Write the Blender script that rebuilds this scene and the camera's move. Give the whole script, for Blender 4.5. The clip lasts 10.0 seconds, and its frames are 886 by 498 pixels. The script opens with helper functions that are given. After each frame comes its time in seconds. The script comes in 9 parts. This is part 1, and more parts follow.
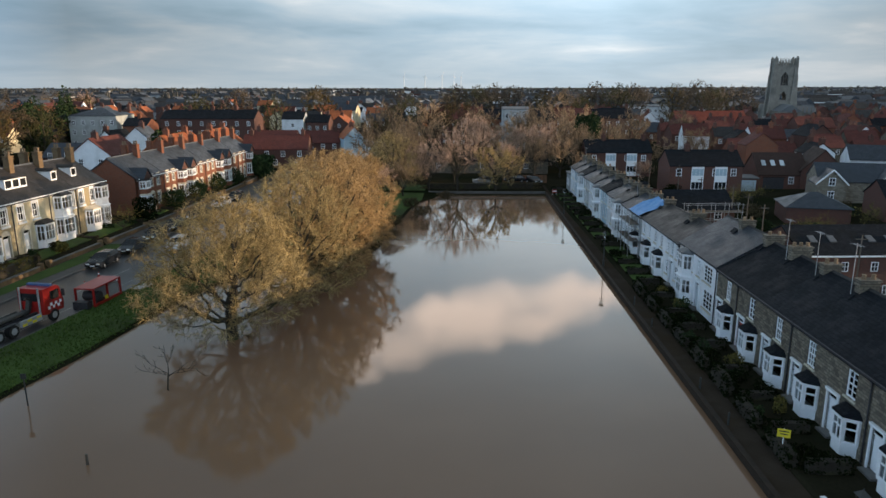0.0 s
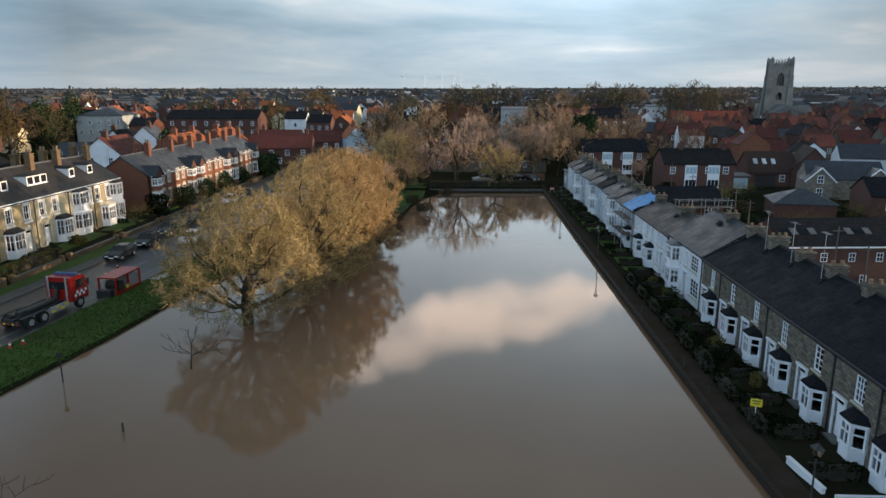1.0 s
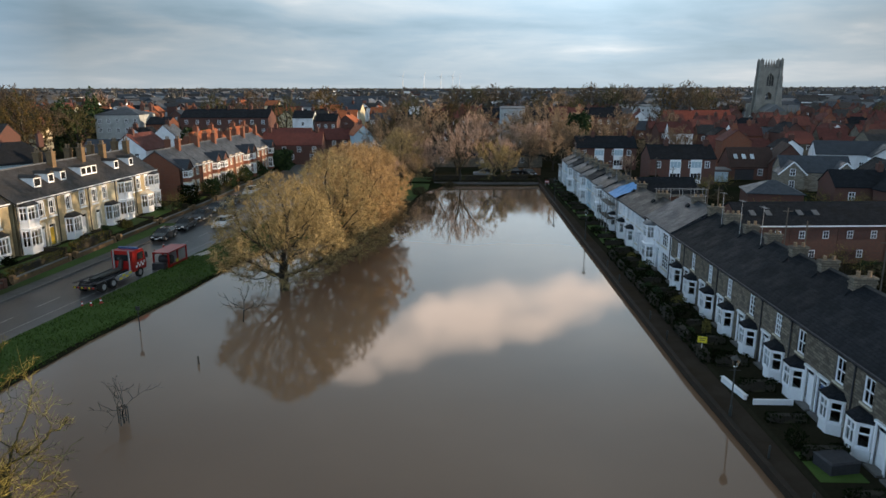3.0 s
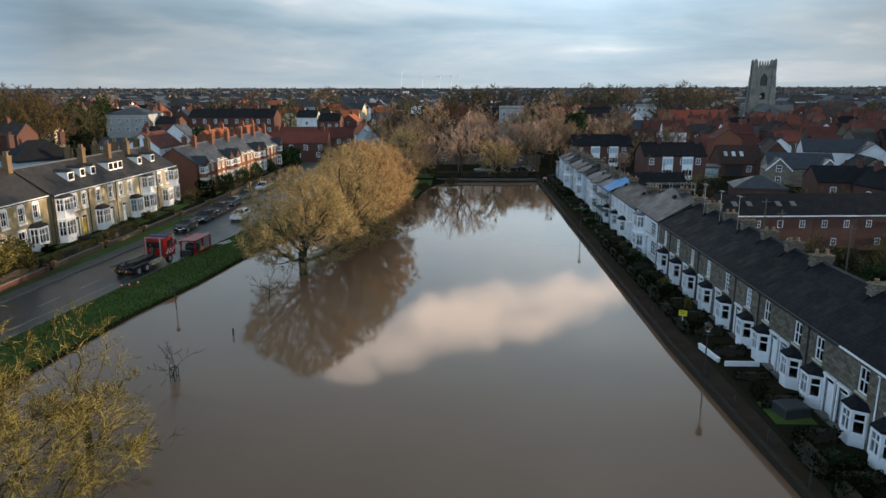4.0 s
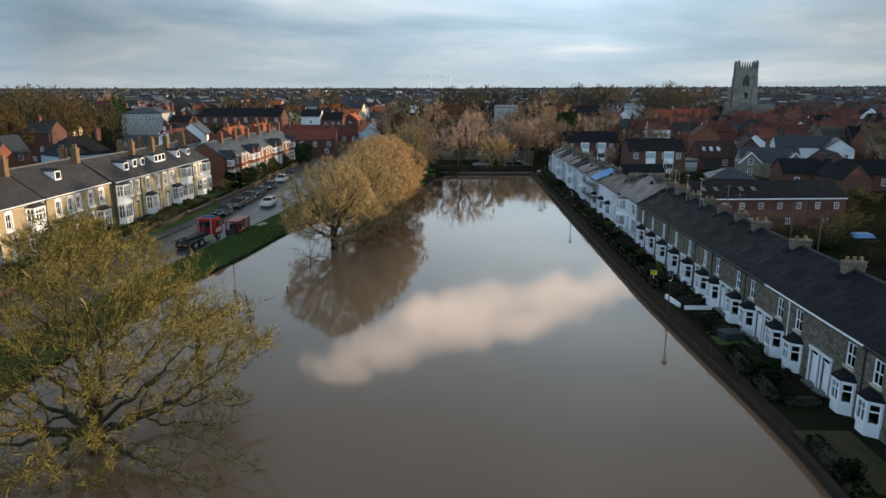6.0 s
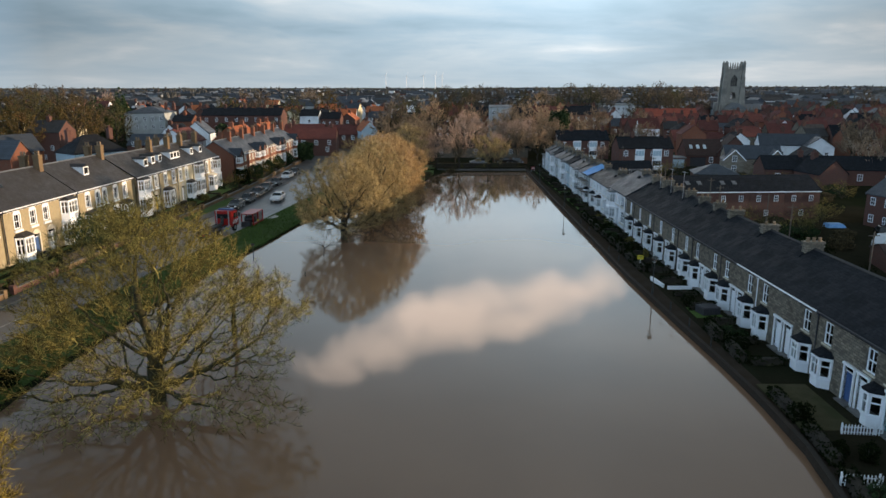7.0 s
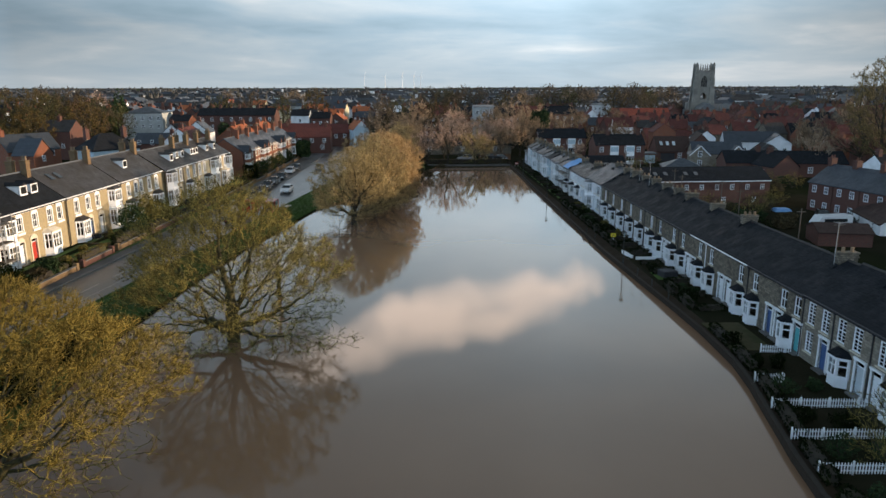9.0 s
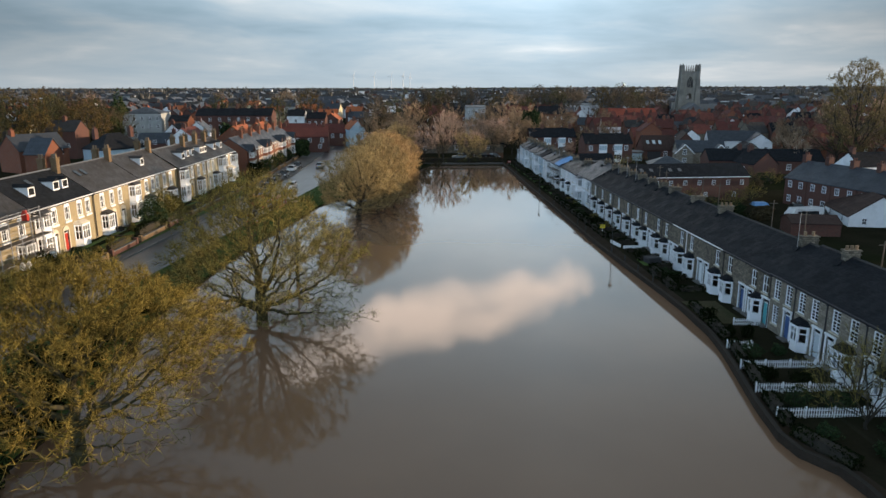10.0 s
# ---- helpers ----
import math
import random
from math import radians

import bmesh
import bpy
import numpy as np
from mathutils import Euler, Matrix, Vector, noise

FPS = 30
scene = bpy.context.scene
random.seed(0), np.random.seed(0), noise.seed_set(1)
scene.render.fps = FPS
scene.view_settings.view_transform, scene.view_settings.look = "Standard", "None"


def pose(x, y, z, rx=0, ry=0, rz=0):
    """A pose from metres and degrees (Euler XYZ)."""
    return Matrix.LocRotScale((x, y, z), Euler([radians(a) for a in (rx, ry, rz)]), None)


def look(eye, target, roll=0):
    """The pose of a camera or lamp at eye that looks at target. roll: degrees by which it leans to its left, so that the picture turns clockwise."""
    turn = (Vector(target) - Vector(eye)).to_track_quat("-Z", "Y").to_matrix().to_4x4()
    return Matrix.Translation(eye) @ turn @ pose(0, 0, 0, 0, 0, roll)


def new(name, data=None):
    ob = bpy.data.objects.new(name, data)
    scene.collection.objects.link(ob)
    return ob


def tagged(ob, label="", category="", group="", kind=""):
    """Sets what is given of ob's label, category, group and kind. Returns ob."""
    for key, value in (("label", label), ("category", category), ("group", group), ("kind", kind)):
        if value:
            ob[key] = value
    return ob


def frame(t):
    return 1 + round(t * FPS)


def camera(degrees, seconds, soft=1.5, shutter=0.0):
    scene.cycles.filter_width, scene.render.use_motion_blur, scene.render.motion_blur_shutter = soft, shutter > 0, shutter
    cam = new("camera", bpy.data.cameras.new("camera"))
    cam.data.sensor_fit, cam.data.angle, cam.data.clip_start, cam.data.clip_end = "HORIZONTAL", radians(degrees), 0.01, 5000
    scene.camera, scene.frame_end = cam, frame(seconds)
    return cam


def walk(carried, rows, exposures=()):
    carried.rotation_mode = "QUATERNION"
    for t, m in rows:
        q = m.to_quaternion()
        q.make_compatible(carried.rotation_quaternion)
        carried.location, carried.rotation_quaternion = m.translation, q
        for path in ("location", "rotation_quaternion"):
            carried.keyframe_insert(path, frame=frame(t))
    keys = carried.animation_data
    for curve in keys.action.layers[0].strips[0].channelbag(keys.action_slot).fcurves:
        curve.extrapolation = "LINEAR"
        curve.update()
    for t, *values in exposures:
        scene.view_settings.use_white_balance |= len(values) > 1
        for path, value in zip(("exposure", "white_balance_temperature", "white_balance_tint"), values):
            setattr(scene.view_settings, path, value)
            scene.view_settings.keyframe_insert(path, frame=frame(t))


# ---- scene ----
# ---- camera ----
cam = camera(66.0, 10.0)
# seconds, x, y, z, yaw, pitch, lean
ROWS = [
    (0, 0.785, 9.015, 20.188, 2.499, -13.470, -0.114),
    (0.5, 0.724, 7.269, 20.227, 2.479, -13.462, -0.116),
    (1, 0.701, 5.196, 20.266, 2.462, -13.458, -0.118),
    (1.5, 0.674, 2.833, 20.304, 2.448, -13.455, -0.120),
    (2, 0.612, 0.220, 20.344, 2.433, -13.455, -0.123),
    (2.5, 0.493, -2.604, 20.385, 2.412, -13.457, -0.125),
    (3, 0.305, -5.601, 20.429, 2.380, -13.460, -0.127),
    (3.5, 0.043, -8.735, 20.476, 2.328, -13.464, -0.129),
    (4, -0.295, -11.972, 20.526, 2.250, -13.469, -0.131),
    (4.5, -0.704, -15.281, 20.580, 2.138, -13.475, -0.133),
    (5, -1.176, -18.633, 20.640, 1.986, -13.482, -0.135),
    (5.5, -1.702, -22.006, 20.705, 1.787, -13.488, -0.137),
    (6, -2.273, -25.378, 20.777, 1.539, -13.495, -0.139),
    (6.5, -2.881, -28.735, 20.856, 1.238, -13.501, -0.141),
    (7, -3.519, -32.068, 20.942, 0.887, -13.507, -0.143),
    (7.5, -4.186, -35.375, 21.037, 0.487, -13.512, -0.145),
    (8, -4.882, -38.659, 21.141, 0.047, -13.516, -0.148),
    (8.5, -5.618, -41.931, 21.254, -0.423, -13.519, -0.150),
    (9, -6.410, -45.211, 21.378, -0.907, -13.519, -0.152),
    (9.5, -7.283, -48.525, 21.514, -1.384, -13.518, -0.154),
    (10, -8.271, -51.910, 21.661, -1.828, -13.515, -0.156),
]
walk(cam, [(t, pose(x, y, z, 90 + pitch, 0, yaw) @ pose(0, 0, 0, 0, 0, lean)) for t, x, y, z, yaw, pitch, lean in ROWS], exposures=[(0.0, 0.0, 6600, 12), (10.0, 0.0, 6600, 12)])

# ---- sky, sun ----
SUN_ELEV, SUN_AZ = 5.3, 2.0          # degrees above the horizon; from +x towards +y
world = bpy.data.worlds.new("winter_sky")
scene.world = world
world.use_nodes = True


class Nodes:
    """Short hand for building node trees."""

    def __init__(self, tree):
        self.t = tree

    def add(self, kind, **sets):
        n = self.t.nodes.new(kind)
        for k, v in sets.items():
            if k.startswith("i_"):
                key = k[2:]
                key = int(key) if key.isdigit() else key.replace("_", " ")
                n.inputs[key].default_value = v
            elif k == "op":
                n.operation = v
            elif k == "blend":
                n.blend_type = v
            elif k == "dtype":
                n.data_type = v
        return n

    def link(self, a, ao, b, bi):
        self.t.links.new(a.outputs[ao], b.inputs[bi])

    def math(self, op, a, b=None, c=None):
        n = self.t.nodes.new("ShaderNodeMath")
        n.operation = op
        for i, v in enumerate((a, b, c)):
            if v is None:
                continue
            if isinstance(v, (int, float)):
                n.inputs[i].default_value = v
            else:
                self.t.links.new(v, n.inputs[i])
        return n.outputs[0]

    def mix(self, fac, a, b, blend="MIX"):
        n = self.t.nodes.new("ShaderNodeMix")
        n.data_type, n.blend_type = "RGBA", blend
        for i, v in ((0, fac), (6, a), (7, b)):
            if isinstance(v, (int, float)):
                n.inputs[i].default_value = v
            elif isinstance(v, tuple):
                n.inputs[i].default_value = (*v, 1) if len(v) == 3 else v
            else:
                self.t.links.new(v, n.inputs[i])
        return n.outputs[2]

    def ramp(self, fac, stops):
        n = self.t.nodes.new("ShaderNodeValToRGB")
        e = n.color_ramp.elements
        while len(e) < len(stops):
            e.new(0.5)
        for el, (p, c) in zip(e, stops):
            el.position = p
            el.color = (c, c, c, 1) if isinstance(c, (int, float)) else (*c, 1)
        self.t.links.new(fac, n.inputs[0])
        return n.outputs[0]

    def noise(self, vec, scale, detail=4, rough=0.55, dist=0.0):
        n = self.t.nodes.new("ShaderNodeTexNoise")
        n.inputs["Scale"].default_value, n.inputs["Detail"].default_value = scale, detail
        n.inputs["Roughness"].default_value, n.inputs["Distortion"].default_value = rough, dist
        if vec is not None:
            self.t.links.new(vec, n.inputs["Vector"])
        return n.outputs[0]


def build_sky():
    t = world.node_tree
    t.nodes.clear()
    n = Nodes(t)
    out, bg = n.add("ShaderNodeOutputWorld"), n.add("ShaderNodeBackground")
    sky = n.add("ShaderNodeTexSky")
    sky.sky_type, sky.sun_disc = "NISHITA", False
    sky.sun_elevation, sky.sun_rotation = radians(SUN_ELEV), radians(90 - SUN_AZ)
    co = n.add("ShaderNodeTexCoord")
    sep = n.add("ShaderNodeSeparateXYZ")
    n.link(co, "Generated", sep, 0)
    x, y, z = sep.outputs
    up = n.math("MAXIMUM", z, 0.0)
    flat = n.math("ADD", up, 0.13)
    comb = n.add("ShaderNodeCombineXYZ")
    t.links.new(n.math("DIVIDE", x, flat), comb.inputs[0])
    t.links.new(n.math("DIVIDE", y, flat), comb.inputs[1])
    big = n.noise(comb.outputs[0], 0.50, 4, 0.5, 0.5)
    fine = n.noise(comb.outputs[0], 2.2, 5, 0.6, 0.4)
    mass = n.math("ADD", n.math("MULTIPLY", big, 0.82), n.math("MULTIPLY", fine, 0.18))
    # long sloping bank of cloud ahead that the low sun catches
    u = n.math("DIVIDE", n.math("SUBTRACT", x, 0.025), 0.20)
    v = n.math("DIVIDE", n.math("SUBTRACT", n.math("SUBTRACT", z, 0.326), n.math("MULTIPLY", n.math("SUBTRACT", x, 0.025), -0.26)), 0.050)
    ring = n.math("SUBTRACT", 1.0, n.math("ADD", n.math("MULTIPLY", u, u), n.math("MULTIPLY", v, v)))
    edge = n.math("ADD", n.math("MULTIPLY", n.noise(co.outputs["Generated"], 8.0, 5, 0.5, 0.6), 0.7), n.math("MULTIPLY", n.noise(co.outputs["Generated"], 17.0, 3, 0.5, 0.3), 0.3))
    ahead = n.math("GREATER_THAN", y, 0.0)
    bank = n.math("MULTIPLY", n.ramp(n.math("ADD", n.math("MULTIPLY", ring, 0.22), edge), [(0.46, 0.0), (0.56, 0.45), (0.74, 1.0)]), ahead)
    lit = n.math("ADD", mass, n.math("MULTIPLY", n.math("MAXIMUM", x, 0.0), 0.05))
    tone = n.ramp(lit, [(0.33, (0.31, 0.46, 0.56)), (0.47, (0.40, 0.535, 0.62)), (0.58, (0.55, 0.645, 0.69)), (0.70, (0.88, 0.89, 0.87))])
    cover = n.ramp(mass, [(0.28, 0.8), (0.46, 1.0)])
    low = n.ramp(up, [(0.0, 1.0), (0.07, 0.0)])
    clear = n.mix(1.0, sky.outputs[0], (0.09, 0.09, 0.09), "MULTIPLY")
    c = n.mix(cover, clear, tone)
    # dimmed to either side like lens vignetting, brighter above the town's far end, darker overhead
    # out-of-view sky on the left raised and blued to light the terrace fronts
    side = n.ramp(n.math("MULTIPLY_ADD", x, 0.5, 0.5), [(0.0, (1.16, 1.36, 1.60)), (0.12, (0.96, 1.12, 1.30)), (0.25, 0.49), (0.40, 0.82), (0.50, 1.0), (0.59, 1.16), (0.68, 0.88), (0.78, 0.53), (1.0, 0.92)])
    c = n.mix(1.0, c, side, "MULTIPLY")
    high = n.ramp(up, [(0.08, 0.60), (0.125, 0.78), (0.19, 1.04), (0.32, 0.88), (0.45, 0.52), (0.60, 0.36), (0.8, 0.30)])
    c = n.mix(1.0, c, n.mix(1.0, high, (1.92, 1.95, 2.00), "MULTIPLY"), "MULTIPLY")
    # unseen sky behind the camera raised as fill for shaded walls and roofs
    c = n.mix(n.ramp(n.math("MULTIPLY_ADD", y, -0.5, 0.5), [(0.45, 0.0), (0.8, 1.0)]), c, n.mix(1.0, c, (1.36, 1.44, 1.56), "MULTIPLY"))
    c = n.mix(bank, c, (3.0, 2.5, 2.15))
    c = n.mix(n.math("MULTIPLY", low, 0.6), c, (0.47, 0.55, 0.60))
    t.links.new(c, bg.inputs[0])
    bg.inputs[1].default_value = 1.0
    n.link(bg, 0, out, 0)


build_sky()
sun = new("sun", bpy.data.lights.new("sun", "SUN"))
sun.data.energy, sun.data.angle, sun.data.color = 6.0, radians(0.6), (1.0, 0.76, 0.52)
sun.matrix_world = look((0, 0, 60), Vector((0, 0, 60)) - Vector((math.cos(radians(SUN_AZ)) * math.cos(radians(SUN_ELEV)),
                   math.sin(radians(SUN_AZ)) * math.cos(radians(SUN_ELEV)), math.sin(radians(SUN_ELEV)))))

# ---- materials ----
def base_mat(name, rough=0.8, metal=0.0, spec=0.4):
    m = bpy.data.materials.new(name)
    m.use_nodes = True
    n = Nodes(m.node_tree)
    p = m.node_tree.nodes["Principled BSDF"]
    p.inputs["Roughness"].default_value, p.inputs["Metallic"].default_value = rough, metal
    p.inputs["Specular IOR Level"].default_value = spec
    return m, n, p


def coords(n, kind="Object", scale=(1, 1, 1)):
    co = n.add("ShaderNodeTexCoord")
    mp = n.add("ShaderNodeMapping")
    mp.inputs["Scale"].default_value = scale
    n.link(co, kind, mp, 0)
    return mp.outputs[0]


def bump(n, p, height, strength=0.3, dist=0.02):
    b = n.add("ShaderNodeBump")
    b.inputs["Strength"].default_value, b.inputs["Distance"].default_value = strength, dist
    n.t.links.new(height, b.inputs["Height"])
    n.link(b, 0, p, "Normal")


def vary(n, colour, amount):
    """colour varied by the object's own random number."""
    info = n.add("ShaderNodeObjectInfo")
    hsv = n.add("ShaderNodeHueSaturation")
    v = n.math("ADD", n.math("MULTIPLY", info.outputs["Random"], amount), 1.0 - amount / 2)
    n.t.links.new(v, hsv.inputs["Value"])
    if isinstance(colour, tuple):
        hsv.inputs["Color"].default_value = (*colour, 1)
    else:
        n.t.links.new(colour, hsv.inputs["Color"])
    return hsv.outputs[0]


def mottled(name, a, b, scale=2.0, rough=0.85, fine=25.0, strength=0.25, amount=0.0, stain=None, spec=0.3, world_co=False):
    """Two colours mixed at two scales, with a fine relief."""
    m, n, p = base_mat(name, rough, 0, spec)
    if world_co:
        geo = n.add("ShaderNodeNewGeometry")
        vec = geo.outputs["Position"]
    else:
        vec = coords(n)
    k1, k2 = n.noise(vec, scale, 5, 0.6), n.noise(vec, fine, 3, 0.6)
    f = n.math("ADD", n.math("MULTIPLY", k1, 0.65), n.math("MULTIPLY", k2, 0.35))
    c = n.mix(n.ramp(f, [(0.36, 0.0), (0.64, 1.0)]), a, b)
    if stain:
        k3 = n.ramp(n.noise(vec, scale * 0.33, 3, 0.5), [(0.5, 0.0), (0.66, 0.7)])
        c = n.mix(k3, c, stain)
    if amount:
        c = vary(n, c, amount)
    n.t.links.new(c, p.inputs["Base Color"])
    bump(n, p, k2, strength, 0.02)
    return m


def masonry(name, c1, c2, mortar, bw, bh, vertical="Z", rough=0.85, amount=0.2, dirt=(0.05, 0.05, 0.04), dirtiness=0.5, gap=0.012):
    """Coursed blocks or bricks; the courses run level on walls of any direction."""
    m, n, p = base_mat(name, rough, 0, 0.25)
    co = n.add("ShaderNodeTexCoord")
    sep = n.add("ShaderNodeSeparateXYZ")
    n.link(co, "Object", sep, 0)
    comb = n.add("ShaderNodeCombineXYZ")
    n.t.links.new(n.math("ADD", sep.outputs[0], sep.outputs[1]), comb.inputs[0])
    n.t.links.new(sep.outputs[2], comb.inputs[1])
    wob = n.noise(co.outputs["Object"], 1.3, 2)
    br = n.add("ShaderNodeTexBrick")
    n.t.links.new(comb.outputs[0], br.inputs["Vector"])
    br.inputs["Color1"].default_value, br.inputs["Color2"].default_value = (*c1, 1), (*c2, 1)
    br.inputs["Mortar"].default_value = (*mortar, 1)
    br.inputs["Scale"].default_value = 1.0
    br.inputs["Mortar Size"].default_value = gap
    br.inputs["Mortar Smooth"].default_value = 0.3
    br.inputs["Bias"].default_value = 0.0
    br.inputs["Brick Width"].default_value, br.inputs["Row Height"].default_value = bw, bh
    k = n.noise(co.outputs["Object"], 3.0, 5, 0.65)
    c = n.mix(n.ramp(k, [(0.42, 0.0), (0.72, dirtiness)]), br.outputs["Color"], dirt)
    k2 = n.noise(co.outputs["Object"], 18.0, 3)
    c = n.mix(n.ramp(k2, [(0.35, 0.0), (0.75, 0.35)]), c, c2)
    if amount:
        c = vary(n, c, amount)
    n.t.links.new(c, p.inputs["Base Color"])
    h = n.math("ADD", n.math("MULTIPLY", br.outputs["Fac"], -0.8), n.math("MULTIPLY", k2, 0.5))
    bump(n, p, h, 0.5, 0.02)
    return m


def roofing(name, c1, c2, moss, rough=0.55, bw=0.3, bh=0.22, amount=0.25, spec=0.4):
    """Slates or tiles in courses down the slope (the roof's own x along the eaves)."""
    m, n, p = base_mat(name, rough, 0, spec)
    co = n.add("ShaderNodeTexCoord")
    sep = n.add("ShaderNodeSeparateXYZ")
    n.link(co, "Object", sep, 0)
    comb = n.add("ShaderNodeCombineXYZ")
    n.t.links.new(sep.outputs[0], comb.inputs[0])
    n.t.links.new(n.math("MULTIPLY", sep.outputs[2], 1.75), comb.inputs[1])
    br = n.add("ShaderNodeTexBrick")
    n.t.links.new(comb.outputs[0], br.inputs["Vector"])
    br.inputs["Color1"].default_value, br.inputs["Color2"].default_value = (*c1, 1), (*c2, 1)
    br.inputs["Mortar"].default_value = tuple(v * 0.45 for v in c1) + (1,)
    br.inputs["Scale"].default_value, br.inputs["Mortar Size"].default_value = 1.0, 0.012
    br.inputs["Brick Width"].default_value, br.inputs["Row Height"].default_value = bw, bh
    k = n.noise(co.outputs["Object"], 0.8, 5, 0.65)
    c = n.mix(n.ramp(k, [(0.5, 0.0), (0.72, 0.55)]), br.outputs["Color"], moss)
    k2 = n.noise(co.outputs["Object"], 7.0, 3)
    c = n.mix(n.ramp(k2, [(0.4, 0.0), (0.8, 0.4)]), c, c2)
    if amount:
        c = vary(n, c, amount)
    n.t.links.new(c, p.inputs["Base Color"])
    n.t.links.new(n.ramp(k, [(0.3, rough - 0.12), (0.7, min(1.0, rough + 0.2))]), p.inputs["Roughness"])
    h = n.math("ADD", n.math("MULTIPLY", br.outputs["Fac"], -0.7), n.math("MULTIPLY", k2, 0.4))
    bump(n, p, h, 0.4, 0.02)
    return m


def island_mat(name, stops, rough=0.8, spec=0.12):
    """Bark or leaves: every twig or leaf has a colour of its own."""
    m, n, p = base_mat(name, rough, 0, spec)
    geo = n.add("ShaderNodeNewGeometry")
    c = n.ramp(geo.outputs["Random Per Island"], stops)
    k = n.noise(geo.outputs["Position"], 0.35, 3)
    c = n.mix(n.ramp(k, [(0.35, 0.0), (0.7, 0.4)]), c, tuple(v * 0.8 for v in stops[0][1]))
    n.t.links.new(c, p.inputs["Base Color"])
    return m


M = {}
M["stone"] = masonry("rubble_stone", (0.285, 0.243, 0.186), (0.105, 0.090, 0.069), (0.085, 0.075, 0.061), 0.40, 0.19, dirtiness=0.55, gap=0.022)
M["stone_pale"] = masonry("pale_stone", (0.36, 0.315, 0.25), (0.19, 0.166, 0.13), (0.15, 0.132, 0.108), 0.46, 0.21, dirtiness=0.4, gap=0.018)
M["buff"] = masonry("buff_brick", (0.42, 0.345, 0.205), (0.33, 0.27, 0.155), (0.36, 0.31, 0.22), 0.23, 0.075, dirtiness=0.3, dirt=(0.12, 0.09, 0.05), gap=0.008)
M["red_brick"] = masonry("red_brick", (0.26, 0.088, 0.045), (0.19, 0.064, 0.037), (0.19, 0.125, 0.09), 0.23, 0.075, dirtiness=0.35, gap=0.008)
# deeper than red_brick, partly to put shade into the town walls
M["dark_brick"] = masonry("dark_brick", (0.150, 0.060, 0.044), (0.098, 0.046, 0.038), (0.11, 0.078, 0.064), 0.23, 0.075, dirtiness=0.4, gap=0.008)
M["cream"] = mottled("cream_render", (0.66, 0.58, 0.40), (0.56, 0.48, 0.31), 1.2, 0.8, 18, 0.12, 0.1, (0.40, 0.34, 0.22))
M["white_render"] = mottled("white_render", (0.84, 0.86, 0.88), (0.74, 0.76, 0.78), 1.0, 0.7, 18, 0.12, 0.06, (0.56, 0.58, 0.58))
M["blue_render"] = mottled("blue_render", (0.42, 0.55, 0.62), (0.36, 0.48, 0.56), 1.0, 0.75, 18, 0.1)
M["pale_render"] = mottled("pale_render", (0.40, 0.42, 0.41), (0.32, 0.34, 0.33), 1.0, 0.8, 18, 0.12, 0.1, (0.24, 0.25, 0.24))
M["grey_render"] = mottled("grey_render", (0.42, 0.44, 0.44), (0.30, 0.32, 0.32), 1.0, 0.8, 18, 0.15, 0.25, (0.2, 0.2, 0.19))
M["slate"] = roofing("dark_slate", (0.011, 0.013, 0.0165), (0.020, 0.022, 0.026), (0.017, 0.017, 0.014), 0.62, spec=0.06)
M["slate_blue"] = roofing("blue_slate", (0.034, 0.041, 0.053), (0.050, 0.058, 0.070), (0.036, 0.038, 0.036), 0.45, spec=0.32)
M["slate_brown"] = roofing("brown_slate", (0.027, 0.025, 0.025), (0.046, 0.042, 0.040), (0.034, 0.031, 0.025), 0.5, spec=0.28)
M["pantile"] = roofing("red_pantile", (0.140, 0.040, 0.030), (0.096, 0.033, 0.027), (0.058, 0.035, 0.029), 0.75, 0.25, 0.3, 0.35, 0.25)
M["pantile_orange"] = roofing("orange_pantile", (0.42, 0.125, 0.045), (0.34, 0.10, 0.04), (0.20, 0.08, 0.045), 0.75, 0.25, 0.3, 0.2, 0.25)
M["pantile_red"] = roofing("bright_pantile", (0.24, 0.055, 0.032), (0.18, 0.045, 0.028), (0.10, 0.045, 0.03), 0.75, 0.25, 0.3, 0.2, 0.25)
M["brown_tile"] = roofing("brown_tile", (0.060, 0.034, 0.027), (0.045, 0.028, 0.024), (0.04, 0.033, 0.027), 0.75, 0.25, 0.3, 0.2, 0.2)
M["white"] = mottled("white_paint", (0.88, 0.90, 0.92), (0.82, 0.84, 0.86), 4.0, 0.45, 30, 0.06, 0.06, None, 0.4)
M["trim"] = mottled("stone_trim", (0.66, 0.60, 0.48), (0.55, 0.49, 0.38), 3.0, 0.7, 30, 0.1)
M["dark"] = mottled("dark_paint", (0.03, 0.03, 0.035), (0.05, 0.05, 0.055), 4.0, 0.5, 30, 0.06)
M["lead"] = mottled("lead_sheet", (0.10, 0.105, 0.11), (0.15, 0.155, 0.16), 3.0, 0.55, 20, 0.1)
M["ridge"] = mottled("ridge_tile", (0.030, 0.029, 0.029), (0.048, 0.045, 0.042), 2.0, 0.7, 20, 0.2, 0.2, (0.06, 0.055, 0.045))
M["interior"] = mottled("room_plaster", (0.20, 0.18, 0.16), (0.15, 0.14, 0.12), 2.0, 0.9, 15, 0.05)
M["curtain"] = mottled("curtain_cloth", (0.62, 0.60, 0.56), (0.50, 0.49, 0.46), 5.0, 0.9, 40, 0.1, 0.35)
M["clay"] = mottled("clay_pot", (0.26, 0.18, 0.11), (0.17, 0.115, 0.072), 4.0, 0.8, 30, 0.15, 0.4)
